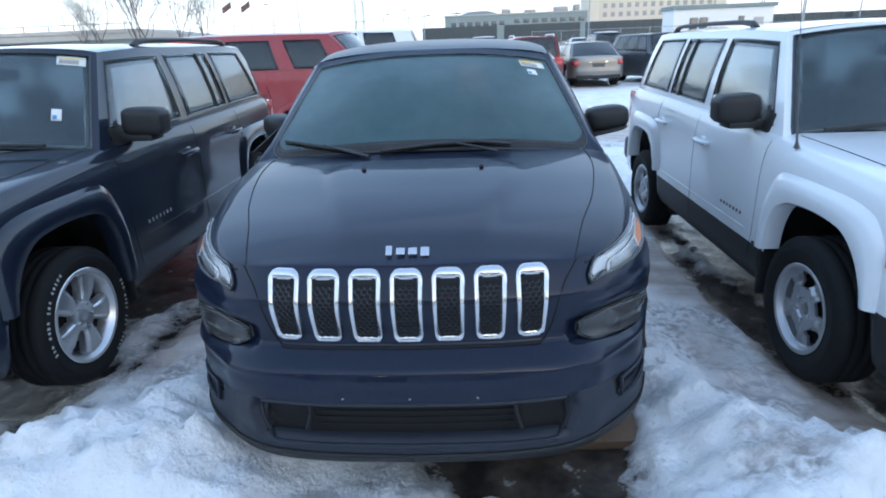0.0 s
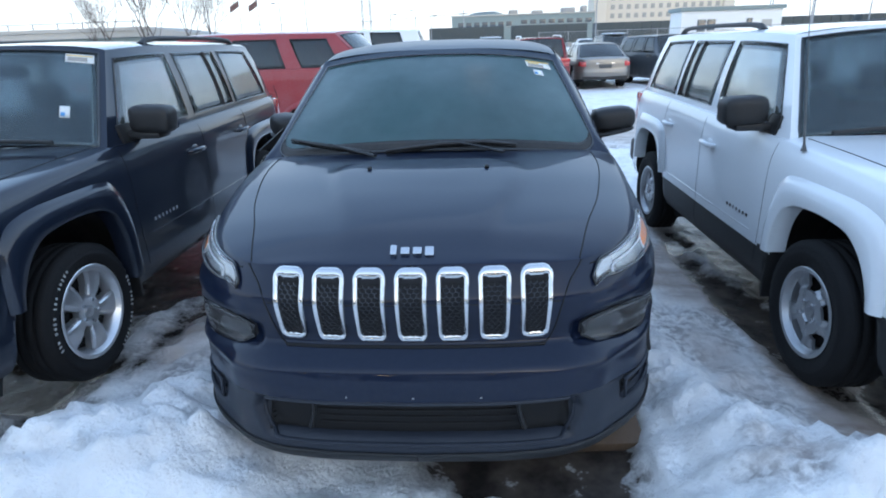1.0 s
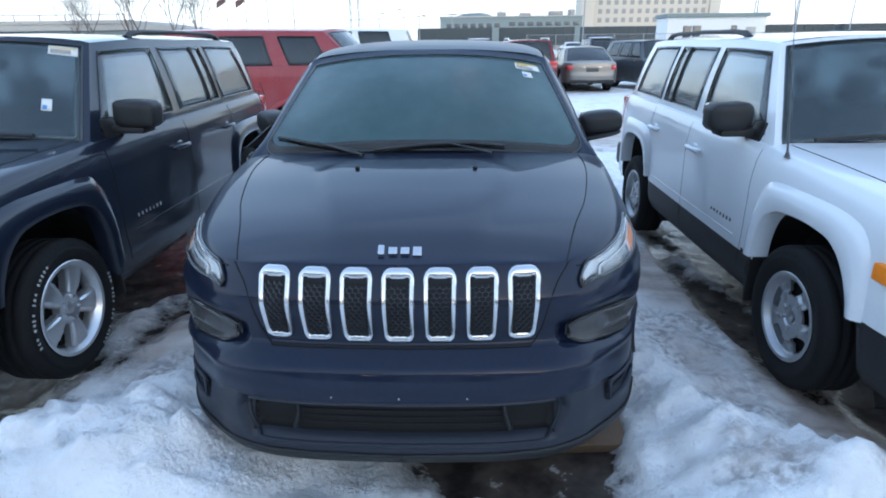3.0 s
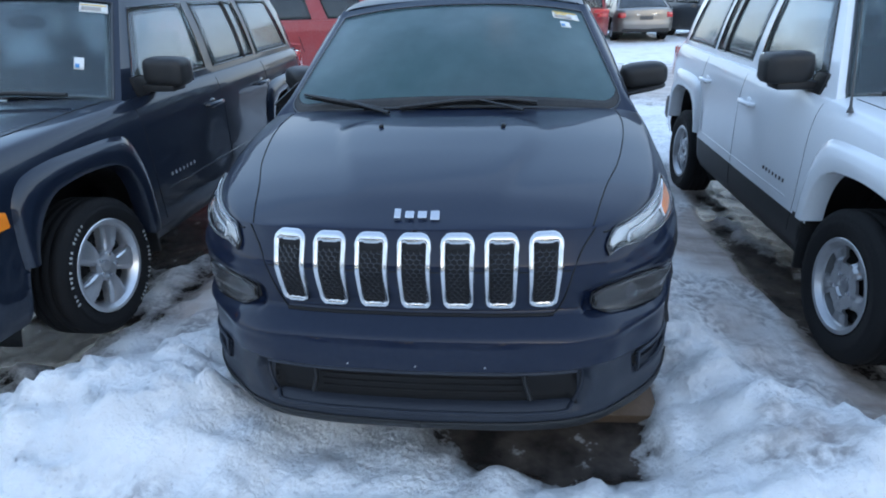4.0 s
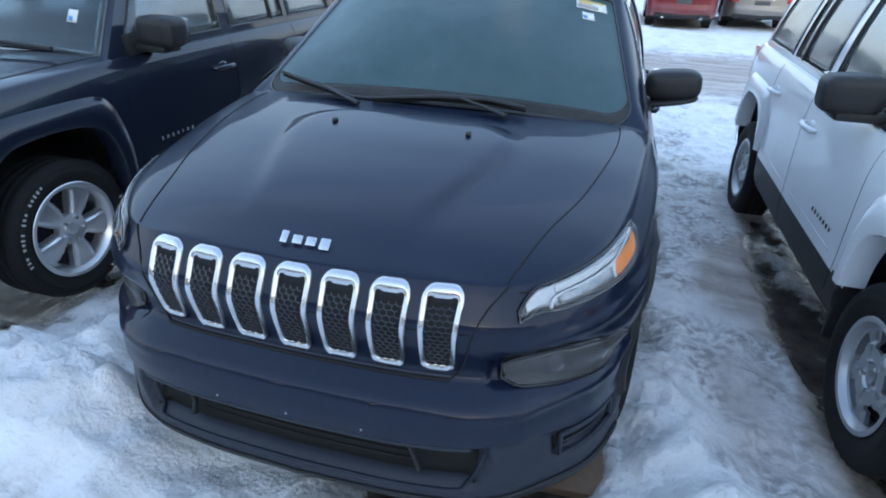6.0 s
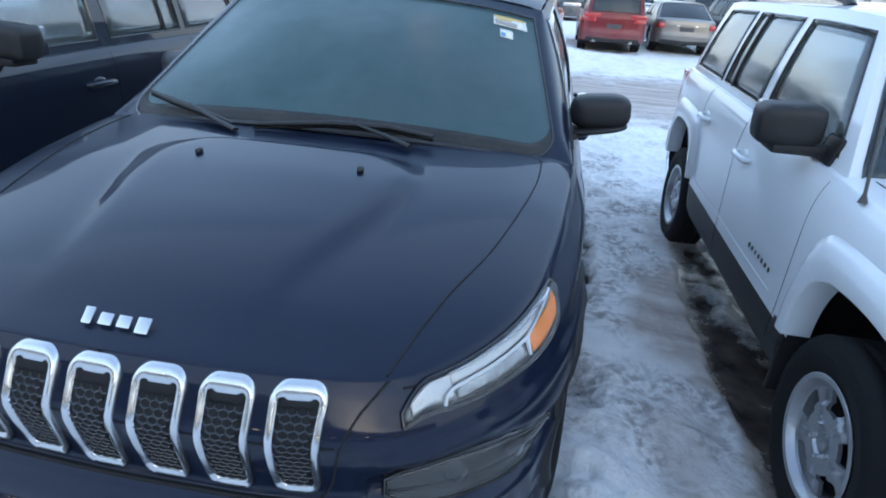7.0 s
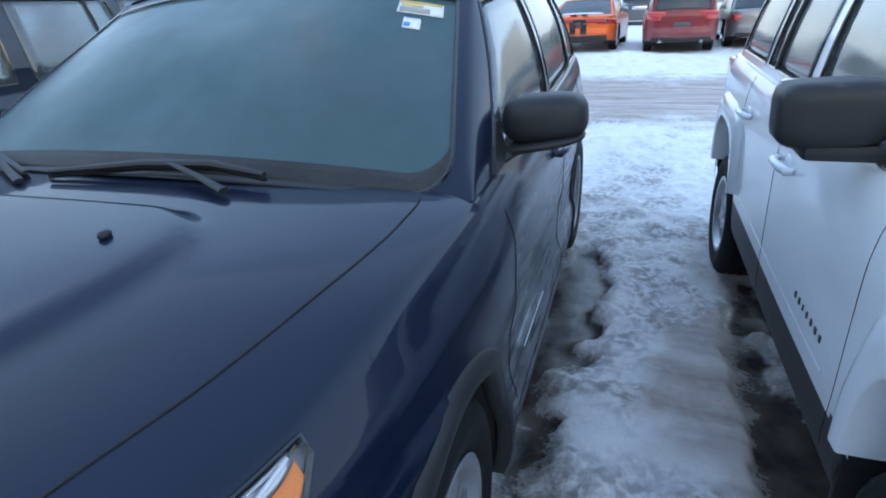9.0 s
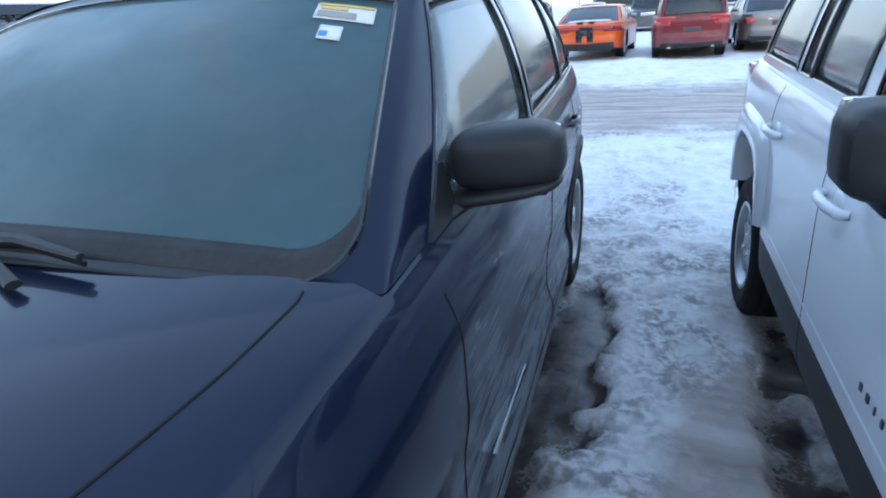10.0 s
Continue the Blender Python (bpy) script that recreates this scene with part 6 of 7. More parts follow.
def ground_material():
    m = bpy.data.materials.new("snow_and_wet_asphalt")
    m.use_nodes = True
    n, l = m.node_tree.nodes, m.node_tree.links
    p = n["Principled BSDF"]

    def node(kind, **kw):
        o = n.new(kind)
        for k, v in kw.items():
            o.inputs[k].default_value = v
        return o

    def mix(a, b, f):
        o = n.new("ShaderNodeMix")
        o.data_type = "RGBA"
        for s, v in (("A", a), ("B", b)):
            if isinstance(v, tuple):
                o.inputs[s].default_value = (*v, 1)
            else:
                l.new(v, o.inputs[s])
        l.new(f, o.inputs["Factor"])
        return o.outputs["Result"]

    def ramp(src, lo, hi, a=0.0, b=1.0):
        o = node("ShaderNodeMapRange", **{"From Min": lo, "From Max": hi, "To Min": a, "To Max": b})
        l.new(src, o.inputs["Value"])
        return o.outputs[0]

    def math_(op, a, b):
        o = n.new("ShaderNodeMath")
        o.operation = op
        for k, v in ((0, a), (1, b)):
            if isinstance(v, float):
                o.inputs[k].default_value = v
            else:
                l.new(v, o.inputs[k])
        return o.outputs[0]

    co = n.new("ShaderNodeTexCoord")
    tex = {}
    for nm, sc, de in (("big", 0.9, 5), ("mid", 7.0, 6), ("fine", 60.0, 6), ("grain", 420.0, 3), ("patch", 3.2, 7), ("crumb", 24.0, 5)):
        t = node("ShaderNodeTexNoise", Scale=sc, Detail=de)
        l.new(co.outputs["Object"], t.inputs["Vector"])
        tex[nm] = t.outputs["Fac"]
    cov, slu = n.new("ShaderNodeAttribute"), n.new("ShaderNodeAttribute")
    cov.attribute_name, slu.attribute_name = "snow_cover", "slush"
    c = math_("ADD", cov.outputs["Fac"], ramp(tex["mid"], 0.3, 0.7, -0.25, 0.25))
    c = math_("ADD", c, ramp(tex["fine"], 0.3, 0.7, -0.1, 0.1))
    snow_f = ramp(c, 0.22, 0.72)
    snow = mix((0.85, 0.85, 0.845), (0.94, 0.94, 0.93), ramp(tex["mid"], 0.35, 0.65))
    snow = mix(snow, (0.5, 0.47, 0.43), ramp(math_("MULTIPLY", ramp(tex["big"], 0.5, 0.75), ramp(tex["fine"], 0.3, 0.7)), 0.1, 0.9, 0.0, 0.35))
    # half-melted grey ice and grit in uneven patches
    melt = math_("MULTIPLY", ramp(tex["patch"], 0.5, 0.68), ramp(tex["crumb"], 0.36, 0.62))
    snow = mix(snow, (0.43, 0.43, 0.44), ramp(melt, 0.0, 1.0, 0.0, 0.45))
    grit = math_("MULTIPLY", ramp(tex["fine"], 0.62, 0.72), ramp(tex["patch"], 0.42, 0.6))
    snow = mix(snow, (0.2, 0.16, 0.13), ramp(grit, 0.0, 1.0, 0.0, 0.35))
    s = math_("MULTIPLY", slu.outputs["Fac"], ramp(tex["mid"], 0.2, 0.6, 0.62, 1.0))
    # trodden, half-melted flecks between the cars
    trod = math_("MULTIPLY", ramp(slu.outputs["Fac"], 0.03, 0.18), math_("MULTIPLY", ramp(tex["patch"], 0.4, 0.58), ramp(tex["crumb"], 0.4, 0.6)))
    snow = mix(snow, (0.25, 0.245, 0.25), ramp(trod, 0.0, 1.0, 0.0, 0.8))
    streak = n.new("ShaderNodeMapping")
    streak.inputs["Scale"].default_value = (0.5, 5.0, 1.0)
    rut = node("ShaderNodeTexNoise", Scale=1.2, Detail=6, Distortion=0.6)
    l.new(co.outputs["Object"], streak.inputs[0])
    l.new(streak.outputs[0], rut.inputs["Vector"])
    brown = mix((0.27, 0.215, 0.18), (0.52, 0.46, 0.42), ramp(rut.outputs["Fac"], 0.35, 0.65))
    snow = mix(snow, brown, ramp(s, 0.05, 0.75, 0.0, 0.88))
    wet = mix((0.032, 0.028, 0.026), (0.13, 0.108, 0.092), ramp(tex["mid"], 0.35, 0.7))
    l.new(mix(wet, snow, snow_f), p.inputs["Base Color"])
    l.new(ramp(snow_f, 0.0, 1.0, 0.22, 0.75), p.inputs["Roughness"])
    h = math_("ADD", math_("MULTIPLY", tex["fine"], 0.28), math_("MULTIPLY", tex["grain"], 0.12))
    h = math_("ADD", h, math_("MULTIPLY", tex["mid"], 1.2))
    b = node("ShaderNodeBump", Distance=0.03)
    h = math_("ADD", h, math_("MULTIPLY", tex["crumb"], 0.55))
    l.new(math_("MULTIPLY", ramp(snow_f, 0.0, 1.0, 0.25, 1.0), ramp(slu.outputs["Fac"], 0.3, 0.9, 1.0, 0.35)), b.inputs["Strength"])
    l.new(h, b.inputs["Height"])
    l.new(b.outputs[0], p.inputs["Normal"])
    return m


ground.data.materials[0] = ground_material()


# ---- details on the farther cars ----
def snow_patch(car, G, label="thin crust of snow"):
    return link("snow_patch", *slab(G, -0.03), SNOW, car.root, label)


SNOW = material("settled_snow", (0.8, 0.83, 0.88), rough=0.8, spots=(0.66, 0.68, 0.72), amount=0.3, scale=5, bump=0.5, bump_scale=25)
part("tail_lamp_bar", box((-0.78, 4.96, 0.80), (0.78, 5.035, 0.90), 0.02), GLOSS_BLACK, coupe.root, "full-width dark tail panel")
for q in (-1, 1):
    part("tail_lamp_bar", box((q * 0.45 - 0.27, 5.0, 0.815), (q * 0.45 + 0.27, 5.045, 0.885), 0.015), RED_LAMP, coupe.root)
part("rear_valance", box((-0.75, 4.93, 0.28), (0.75, 5.04, 0.48), 0.04), PLASTIC, coupe.root)
for x in (-0.2, 0.1):
    part("boot_stripe", box((x, 4.35, 0.99), (x + 0.16, 5.0, 1.025), 0.004), GLOSS_BLACK, coupe.root, "black bonnet-to-boot stripe")
    part("rear_stripe", box((x, 4.985, 0.50), (x + 0.16, 5.055, 0.80), 0.004), GLOSS_BLACK, coupe.root, "black bonnet-to-boot stripe")
us = np.linspace(-0.8, 0.8, 16)
part("snow_patch", rounded((0, 4.35, 1.02), (0.62, 0.28, 0.035), 2.4), SNOW, coupe.root, "snow left on the boot lid")
for q in (-1, 1):
    part("roof_rail", tube([(q * 0.62, 2.2, 1.66), (q * 0.62, 2.4, 1.71), (q * 0.62, 4.2, 1.70), (q * 0.6, 4.4, 1.65)], 0.022, 6), ALLOY, van.root)
    part("tail_lamp_wide", box((q * 0.62 - 0.22, 4.83, 0.93), (q * 0.62 + 0.22, 4.9, 1.04), 0.02), RED_LAMP, van.root)
    part("exhaust_tip", tube([(q * 0.5, 4.8, 0.33), (q * 0.5, 4.93, 0.33)], 0.045, 10), ALLOY, van.root)
part("boot_garnish", box((-0.3, 4.765, 0.79), (0.3, 4.79, 0.83), 0.01), CHROME, sedan.root)
for q in (-1, 1):
    part("tail_lamp_corner", box((q * 0.7 - 0.08, 4.68, 0.72), (q * 0.7 + 0.08, 4.765, 0.85), 0.035), RED_LAMP, sedan.root)
    part("door_mirror", rounded((q * 1.02, 1.6, 1.0), (0.11, 0.07, 0.07), 2.6, None, 14), GREY_PLASTIC, grey_suv.root)
    part("door_mirror", rounded((q * 1.02, 1.75, 0.98), (0.11, 0.07, 0.07), 2.6, None, 14), SILVER_PAINT, sedan.root)
red_suv.gaps([[(2.75, 0.4), (2.76, 0.8), (2.74, 1.1)], [(3.66, 0.9), (3.6, 1.1)]], 0.005)
red_suv.handles([(2.55, 0.98), (3.5, 1.0)], RED_PAINT)
red_suv.arch_lip(RED_PAINT, 0.06, 0.02)

# rows of older stock behind, some under snow
white_car = simple_car("sedan", "sedan", 4.6, 1.78, 1.46, WHITE_PAINT, "white saloon under a crust of snow", 11.5, 34, 4)
part("snow_patch", rounded((0, 0.75, 0.94), (0.7, 0.6, 0.06), 2.6), SNOW, white_car.root, "snow lying on the bonnet")
part("snow_patch", rounded((0, 2.5, 1.47), (0.62, 0.6, 0.06), 2.6), SNOW, white_car.root, "snow lying on the roof")
dark_far = simple_car("large_suv", "suv", 4.8, 1.9, 1.75, GREY_PAINT, "dark off-roader facing the aisle with its lamps off", 1.3, 35.0, 2)
part("grille_bar", box((-0.45, 0.0, 0.75), (0.45, 0.05, 0.9), 0.02), CHROME, dark_far.root)
part("snow_patch", rounded((0, 2.7, 1.78), (0.66, 1.0, 0.05), 2.6), SNOW, dark_far.root, "snow lying on the roof")
for k, (src, x, y, yaw) in enumerate(((white_car, -1.6, 34.5, 0), (dark_far, -4.4, 33.5, 5), (white_car, 14.3, 36, -3), (dark_far, 8.6, 35, 2), (white_car, 17.2, 41, 6), (sedan, 12.6, 43, 3), (dark_far, 20.5, 43, -4),
                                      (white_car, 6.2, 44, 2), (white_car, -7.5, 36, 4), (sedan, 17.5, 30, 178), (dark_far, 24.5, 48, 0), (white_car, 9.5, 50, 0), (sedan, -10.5, 35, 2), (dark_far, -22, 30, 80), (white_car, -27, 33, 82), (dark_far, -17, 36, 84))):
    copy_thing(src.root, pose(x, y, 0, 0, 0, yaw))

# ---- wet board under the bumper ----
board = part("wet_board", box((-0.28, -0.1, 0.0), (0.28, 0.1, 0.055), 0.008, pose(0.62, 2.30, 0.0, 16, 2, 5)), CARD, None)
tagged(board, "wet brown wooden board on the ground under the bumper", "board")
slat = part("board_strip", box((-0.2, -0.02, 0.055), (0.2, 0.02, 0.075), 0.006, pose(0.62, 2.30, 0.0, 16, 2, 5)), CARD, board)

# ---- distance ----
CREAM = material("cream_render", (0.55, 0.49, 0.4), rough=0.85, spots=(0.56, 0.5, 0.42), amount=0.25, scale=0.2, bump=0.1, bump_scale=2)
GREEN_GREY = material("green_grey_cladding", (0.2, 0.24, 0.23), rough=0.7, spots=(0.15, 0.18, 0.18), amount=0.25, scale=0.2)
WAGON = material("dark_wagon_steel", (0.03, 0.045, 0.05), rough=0.6, spots=(0.06, 0.06, 0.055), amount=0.3, scale=0.6)
CONCRETE = material("bridge_concrete", (0.42, 0.4, 0.36), rough=0.85, spots=(0.3, 0.29, 0.27), amount=0.3, scale=0.4, bump=0.2, bump_scale=3)
CABIN_WHITE = material("white_cabin_cladding", (0.68, 0.68, 0.66), rough=0.6, spots=(0.55, 0.55, 0.54), amount=0.2, scale=0.8)
GALV = material("galvanised_steel", (0.3, 0.31, 0.32), rough=0.5, metal=0.6, spots=(0.2, 0.2, 0.2), amount=0.2, scale=4)
BARK = material("grey_bark", (0.12, 0.1, 0.085), rough=0.9, spots=(0.08, 0.065, 0.055), amount=0.3, scale=6, bump=0.4, bump_scale=30)
FAR_GLASS = material("dark_far_pane", (0.06, 0.07, 0.08), rough=0.12, spots=(0.1, 0.11, 0.12), amount=0.2, scale=0.5)
PALE_PANE = material("pale_far_pane", (0.24, 0.23, 0.21), rough=0.4, spots=(0.34, 0.33, 0.3), amount=0.3, scale=0.3)
FLAG = material("dull_flag_cloth", (0.1, 0.06, 0.06), rough=0.9, spots=(0.2, 0.12, 0.1), amount=0.4, scale=1.5)


def facade_windows(parent, x0, x1, nx, z0, dz, nz, y, w, h, mat=FAR_GLASS):
    """Recessed panes with sills on a wall that faces -y; all share two meshes."""
    pane, sill = box((-w / 2, 0, 0), (w / 2, 0.12, h), 0.03), box((-w / 2 - 0.1, -0.12, -0.12), (w / 2 + 0.1, 0.1, 0), 0.02)
    p = part("window", pane, mat, parent)
    s = part("sill", sill, CONCRETE, p)
    for i in range(nx):
        for k in range(nz):
            at = (x0 + (x1 - x0) * (i + 0.5) / nx, y - 0.05, z0 + dz * k)
            if i == 0 and k == 0:
                p.location = at
                continue
            o, q = new("window", p.data), new("sill", s.data)
            o.parent, q.parent, o.location = parent, o, at


hotel = new("hotel")
tagged(hotel, "tall cream hotel with rows of dark windows, far off", "building")
part("wall", box((46, 240, 0), (96, 256, 36), 0.3), CREAM, hotel)
part("corner_pier", box((45.2, 239, 0), (50, 243, 36.5), 0.3), CREAM, hotel)
part("corner_pier", box((93, 239, 0), (97, 243, 36.5), 0.3), CREAM, hotel)
part("roof_parapet", box((45, 239.5, 36.5), (97, 257, 37.6), 0.2), CONCRETE, hotel)
facade_windows(hotel, 51, 92.5, 14, 2.0, 3.1, 11, 240, 1.5, 1.6, PALE_PANE)
shed = new("long_low_building")
tagged(shed, "long low grey-green industrial building with a humped roof", "building")
part("wall", box((-6.5, 190, 0), (36.5, 205, 8.6), 0.2), GREEN_GREY, shed)
part("roof_hump", rounded((4, 197, 8.5), (6.0, 7, 1.6), 2.3), GREEN_GREY, shed)
part("roof", box((-6.8, 189.7, 8.6), (36.8, 205.3, 9.0), 0.1), CONCRETE, shed)
for x, w, h in ((11, 2.6, 1.2), (18, 3.2, 0.9), (27, 4.0, 1.4), (33, 1.6, 1.8)):
    part("roof_unit", box((x, 193, 9.0), (x + w, 197, 9.0 + h), 0.1), GALV, shed)
facade_windows(shed, -5, 12, 7, 5.6, 2, 1, 190, 1.6, 1.3)
facade_windows(shed, 14, 36, 8, 6.0, 2, 1, 190, 1.8, 1.2)

wagon = new("freight_wagon")
tagged(wagon, "dark green-black freight wagon on the embankment", "wagon", "freight train")
part("wagon_body", box((-7, -1.4, 1.3), (7, 1.4, 4.1), 0.15), WAGON, wagon)
part("wagon_frame", box((-7.3, -1.1, 0.9), (7.3, 1.1, 1.3), 0.05), WAGON, wagon)
for k in range(9):
    part("wagon_rib", box((-6.7 + 1.65 * k, -1.5, 1.3), (-6.55 + 1.65 * k, -1.38, 4.0), 0.02), WAGON, wagon)
for x in (-5.6, -3.9, 3.9, 5.6):
    b = bmesh.new()
    bmesh.ops.create_cone(b, cap_ends=True, segments=20, radius1=0.46, radius2=0.46, depth=2.2, matrix=Matrix.Translation((x, 0, 0.46)) @ Matrix.Rotation(radians(90), 4, "X"))
    part("axle_wheel", b, GALV, wagon)
wagon.matrix_world = pose(-1.2, 118, 0.0)
for x in (14.2, 29.6, 45.5, 61.5, 77.0, 92.5, -36, -52):
    copy_thing(wagon, pose(x, 118, 0))

office = new("office_trailer")
tagged(office, "white site office trailer with two windows and a dark roof edge", "building")
part("wall", box((18.2, 60, 0.5), (27.4, 63.4, 3.6), 0.05), CABIN_WHITE, office)
part("roof_edge", box((18.0, 59.8, 3.6), (27.6, 63.6, 3.95), 0.03), GREEN_GREY, office)
part("skirt", box((18.3, 60.1, 0), (27.3, 63.3, 0.5), 0.02), GREY_PLASTIC, office)
for x, w in ((19.7, 0.75), (20.6, 0.75), (24.2, 0.5)):
    f = part("window", box((x, 59.9, 1.7), (x + w, 60.02, 2.85), 0.03), FAR_GLASS, office)
    part("window_frame", box((x - 0.06, 59.93, 1.62), (x + w + 0.06, 59.99, 1.7), 0.01), PLASTIC, f)
part("door", box((25.6, 59.92, 0.55), (26.5, 60.02, 2.7), 0.03), CONCRETE, office)
office.location = (1.5, 0, 0)
part("notice_board", box((22.4, 59.9, 1.9), (23.4, 59.98, 2.6), 0.02), PAPER, office)

bridge = new("overpass")
tagged(bridge, "pale concrete overpass with a parapet rail", "bridge")
part("deck", box((-150, 70, 3.3), (-38, 80, 4.0), 0.1), CONCRETE, bridge)
part("girder", box((-150, 70.6, 2.5), (-38.5, 79, 3.3), 0.1), GREEN_GREY, bridge)
part("parapet", box((-150, 69.8, 4.0), (-38, 70.1, 4.4), 0.05), CONCRETE, bridge)
part("hand_rail", tube([(-150, 69.95, 5.0), (-38, 69.95, 5.0)], 0.05, 6), GALV, bridge)
for k in range(26):
    part("rail_post", box((-39 - 3 * k, 69.9, 4.4), (-38.92 - 3 * k, 70.0, 5.0), 0.0), GALV, bridge)
part("approach_ramp", box((-9, 70.3, -0.5), (9, 79.5, 0.5), 0.1, Matrix.Translation((-29.4, 0, 2.75)) @ Matrix.Rotation(radians(7.5), 4, "Y")), CONCRETE, bridge)
for x in (-43, -60, -80):
    part("pier", box((x, 72, -0.1), (x + 1.4, 78, 2.55), 0.1), CONCRETE, bridge)


def pole(x, y, h, r=0.09, arm=0.0, label="tall grey lamp post over the lot", category="lamp post", name="lamp_post"):
    root = new(name)
    tagged(root, label, category)
    part("mast", tube([(0, 0, -0.1), (0, 0, h * 0.5), (0, 0, h)], [r, r * 0.8, r * 0.55], 8), GALV, root)
    part("foot", box((-0.25, -0.25, -0.1), (0.25, 0.25, 0.5), 0.03), CONCRETE, root)
    if arm:
        part("arm", tube([(0, 0, h - 0.1), (arm * 0.5, 0, h + 0.05), (arm, 0, h)], 0.04, 6), GALV, root)
        part("lamp_head", box((arm - 0.3, -0.15, h - 0.1), (arm + 0.3, 0.15, h + 0.05), 0.04), GREY_PLASTIC, root)
    root.location = (x, y, 0)
    return root


for x, y, h, arm in ((-36.5, 85, 9.5, 0.9), (-29.5, 95, 8.0, -0.9), (-25.5, 95, 9.0, 0.9), (-14.5, 110, 6.5, 0.8), (-11.0, 120, 7.6, -0.8), (-7.5, 112, 6.2, 0.8), (32.5, 70, 6.8, 0.9), (38, 72, 7.4, -0.9), (42, 80, 7.6, 0.9), (52, 85, 7.4, 0.9)):
    pole(x, y, h, 0.1, arm)
for x, y in ((-28.2, 75), (-25.9, 75)):
    mast = pole(x, y, 7.4, 0.06, 0, "slim flagpole with a dull flag", "flagpole", "flagpole")
    G = np.array([[(0.05 - 1.15 * a, 0.12 * math.sin(4 * a), 7.2 - b * 0.7 - 0.75 * a) for b in np.linspace(0, 1, 5)] for a in np.linspace(0, 1, 10)])
    link("flag", *slab(G, 0.01), FLAG, mast)

tower = new("lattice_tower")
tagged(tower, "tall steel lattice mast", "tower")
for sx, sy in ((-1, -1), (1, -1), (1, 1), (-1, 1)):
    part("leg", tube([(sx * 1.1, sy * 1.1, 0), (sx * 0.7, sy * 0.7, 40)], 0.09, 6), GALV, tower)
for k in range(20):
    z, w0, w1 = 2 * k, 1.1 - 0.02 * k, 1.1 - 0.02 * (k + 1)
    for a, b in (((-w0, -w0, z), (w1, -w1, z + 2)), ((w0, w0, z), (-w1, w1, z + 2)), ((w0, -w0, z), (w1, w1, z + 2)), ((-w0, w0, z), (-w1, -w1, z + 2))):
        part("brace", tube([a, b], 0.045, 5), GALV, tower)
tower.location = (-26.5, 155, 0)

line_posts = []
for x, y, h in ((19.5, 100, 9.2), (-2, 135, 8.0), (46, 100, 9.5), (75, 105, 10)):
    post = pole(x, y, h, 0.13, 0, "wooden power line pole with a crossarm", "utility pole", "utility_pole")
    part("crossarm", box((-1.0, -0.07, h - 0.9), (1.0, 0.07, h - 0.75), 0.01), BARK, post)
    line_posts.append((x, y, h))
wire_ends = [(-60, 150, 8)] + [line_posts[1], line_posts[0], line_posts[2], line_posts[3]] + [(140, 110, 10)]
for a, b in zip(wire_ends, wire_ends[1:]):
    for off in (-0.9, 0.9):
        w = part("power_cable", tube([(a[0] + (b[0] - a[0]) * s + off, a[1] + (b[1] - a[1]) * s, a[2] + (b[2] - a[2]) * s - 0.7 - 3.0 * s * (1 - s)) for s in np.linspace(0, 1, 12)], 0.022, 4), PLASTIC, None)
        tagged(w, "thin black overhead power cable between poles", "cable", "power cables")

fence = new("chain_link_fence")
tagged(fence, "grey chain-link fence behind the parked cars", "fence")
for k in range(16):
    part("post", tube([(6 + 2.6 * k, 56, -0.1), (6 + 2.6 * k, 56, 2.2)], 0.04, 6), GALV, fence)
part("top_rail", tube([(6, 56, 2.15), (45, 56, 2.15)], 0.025, 5), GALV, fence)
b = bmesh.new()
for k in range(150):
    x = 6 + 0.26 * k
    add_tube(b, [(x, 56, 0.05), (x + 1.3, 56, 2.12)] if k < 145 else [(x, 56, 0.05), (45, 56, 1.5)], 0.006, 3)
    add_tube(b, [(x + 1.3, 56, 0.05), (x, 56, 2.12)], 0.006, 3)
tagged(part("wire_mesh", b, GALV, fence), kind="stuff")


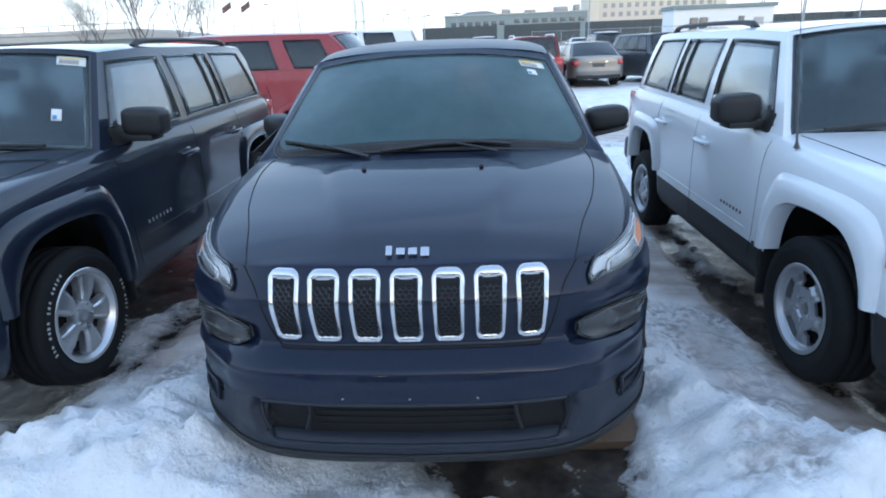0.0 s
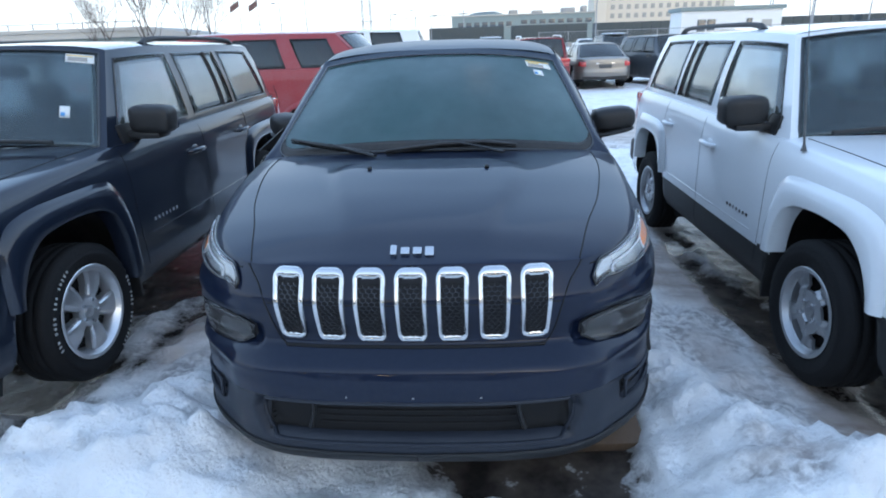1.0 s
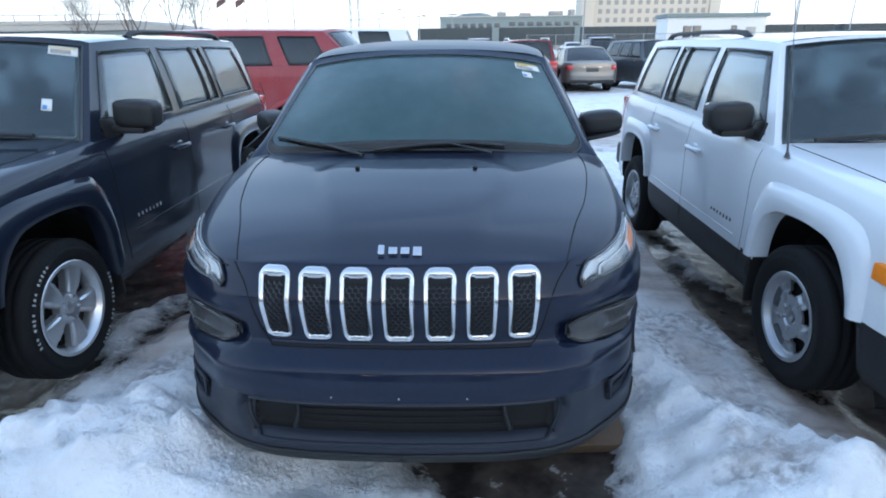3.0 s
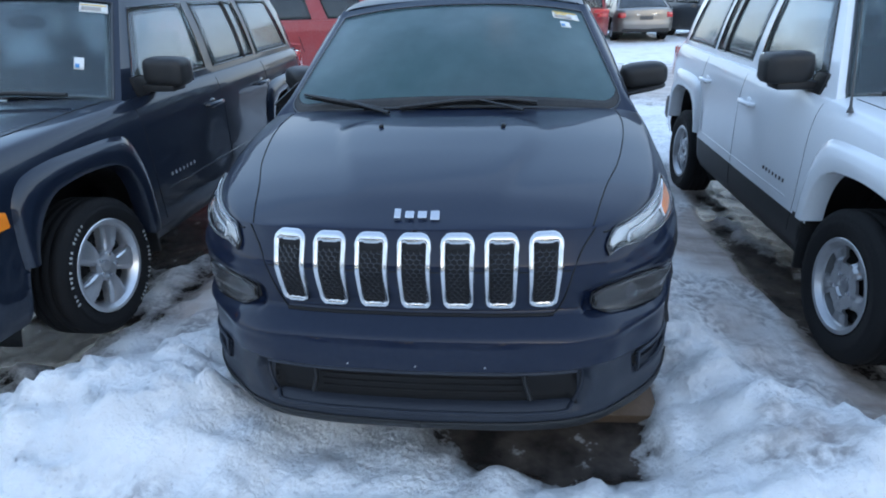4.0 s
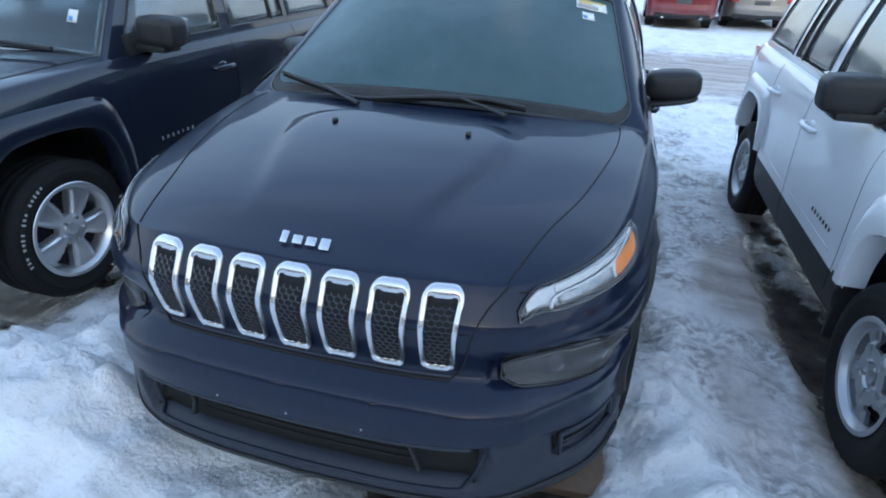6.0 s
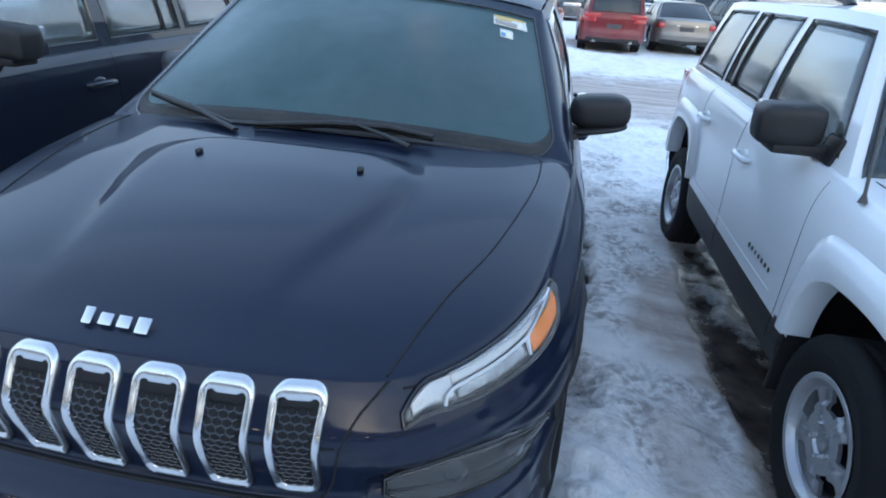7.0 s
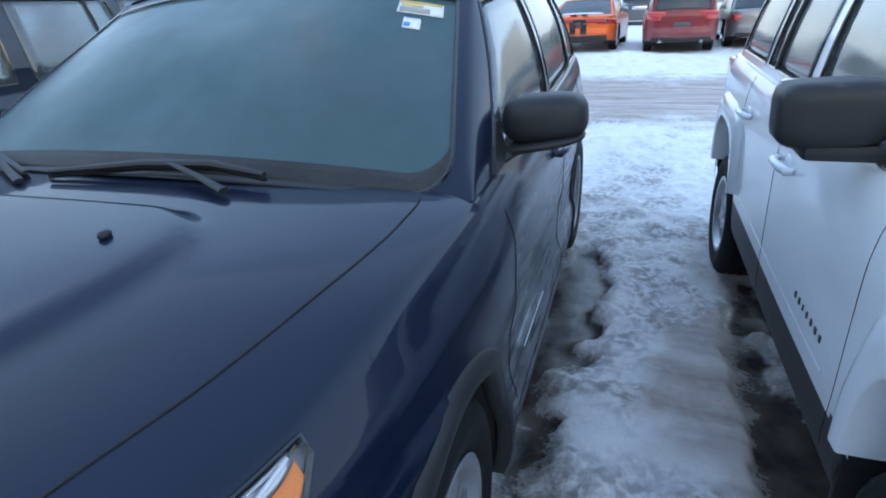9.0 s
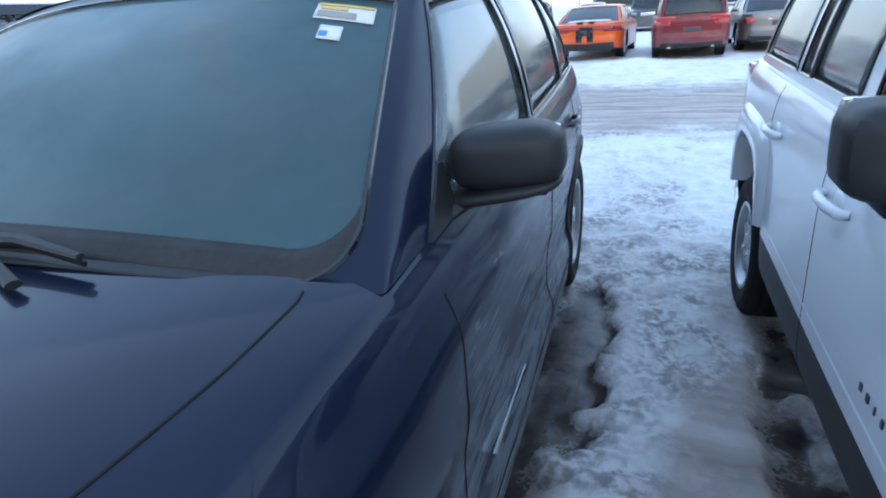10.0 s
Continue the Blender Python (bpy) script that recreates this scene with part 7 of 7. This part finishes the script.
def bare_tree(x, y, h, seed):
    """Leafless tree: tapered trunk and forking limbs, thinning to twigs."""
    rnd = random.Random(seed)
    root = new("bare_tree")
    tagged(root, "leafless grey-brown winter tree with fine twigs", "tree", "bare trees")
    trunk, limbs = bmesh.new(), bmesh.new()

    def grow(bm, p, d, length, r, depth):
        pts, q, dd = [p], p, d
        for _ in range(3):
            dd = (dd + Vector((rnd.uniform(-0.18, 0.18), rnd.uniform(-0.18, 0.18), 0.08))).normalized()
            q = q + dd * length / 3
            pts.append(q)
        add_tube(bm, pts, [r, r * 0.88, r * 0.76, r * 0.62], 6 if depth < 2 else 4)
        if depth == 5:
            return
        for _ in range(rnd.choice((3, 3, 4)) if depth else 5):
            side = Vector((rnd.uniform(-1, 1), rnd.uniform(-1, 1), rnd.uniform(0.1, 0.9))).normalized()
            grow(limbs, pts[rnd.choice((2, 3, 3))], (dd * 0.75 + side * 0.6).normalized(), length * rnd.uniform(0.6, 0.8), r * 0.55, depth + 1)

    grow(trunk, Vector((0, 0, -0.1)), Vector((0, 0, 1)), h * 0.33, h * 0.009, 0)
    part("trunk", trunk, BARK, root)
    part("crown", limbs, BARK, root, "fine leafless branches")
    root.location = (x, y, 0)


for k, (x, y, h) in enumerate(((-37.5, 62, 9.2), (-34.5, 64, 10.4), (-32.0, 61, 9.8), (-29.2, 63, 9.0), (-26.8, 62, 8.4), (-41, 66, 8.6))):
    bare_tree(x, y, h, 11 + k)

# ---- service building across the yard ----
SHUTTER = material("pale_shutter_panel", (0.5, 0.5, 0.48), rough=0.5, spots=(0.4, 0.4, 0.39), amount=0.2, scale=1.5)
DARK_CLADDING = material("dark_grey_cladding", (0.07, 0.075, 0.08), rough=0.7, spots=(0.1, 0.1, 0.1), amount=0.25, scale=0.6)
WARM_LAMP = bpy.data.materials.new("warm_wall_lamp")
WARM_LAMP.use_nodes = True
WARM_LAMP.node_tree.nodes["Principled BSDF"].inputs["Emission Color"].default_value = (1.0, 0.72, 0.3, 1)
WARM_LAMP.node_tree.nodes["Principled BSDF"].inputs["Emission Strength"].default_value = 12.0
garage = new("service_building")
tagged(garage, "plain dark grey service building with pale shutters and warm lamps", "building")
part("wall", box((-34, -32, 0), (34, -17, 6.4), 0.1), DARK_CLADDING, garage)
part("roof", box((-34.4, -32.4, 6.4), (34.4, -16.6, 6.75), 0.05), CONCRETE, garage)
for k in range(9):
    shutter = part("shutter", box((-28 + 6.4 * k, -17.08, 0.05), (-24.2 + 6.4 * k, -16.98, 3.7), 0.03), SHUTTER, garage)
    for j in range(1, 5):
        part("shutter_joint", box((-28 + 6.4 * k, -16.98, 0.72 * j), (-24.2 + 6.4 * k, -16.96, 0.72 * j + 0.05), 0), GREY_PLASTIC, shutter)
    part("wall_lamp", box((-23.4 + 6.4 * k, -17.1, 3.6), (-22.9 + 6.4 * k, -16.75, 4.0), 0.04), WARM_LAMP, garage, "lit warm wall lamp")
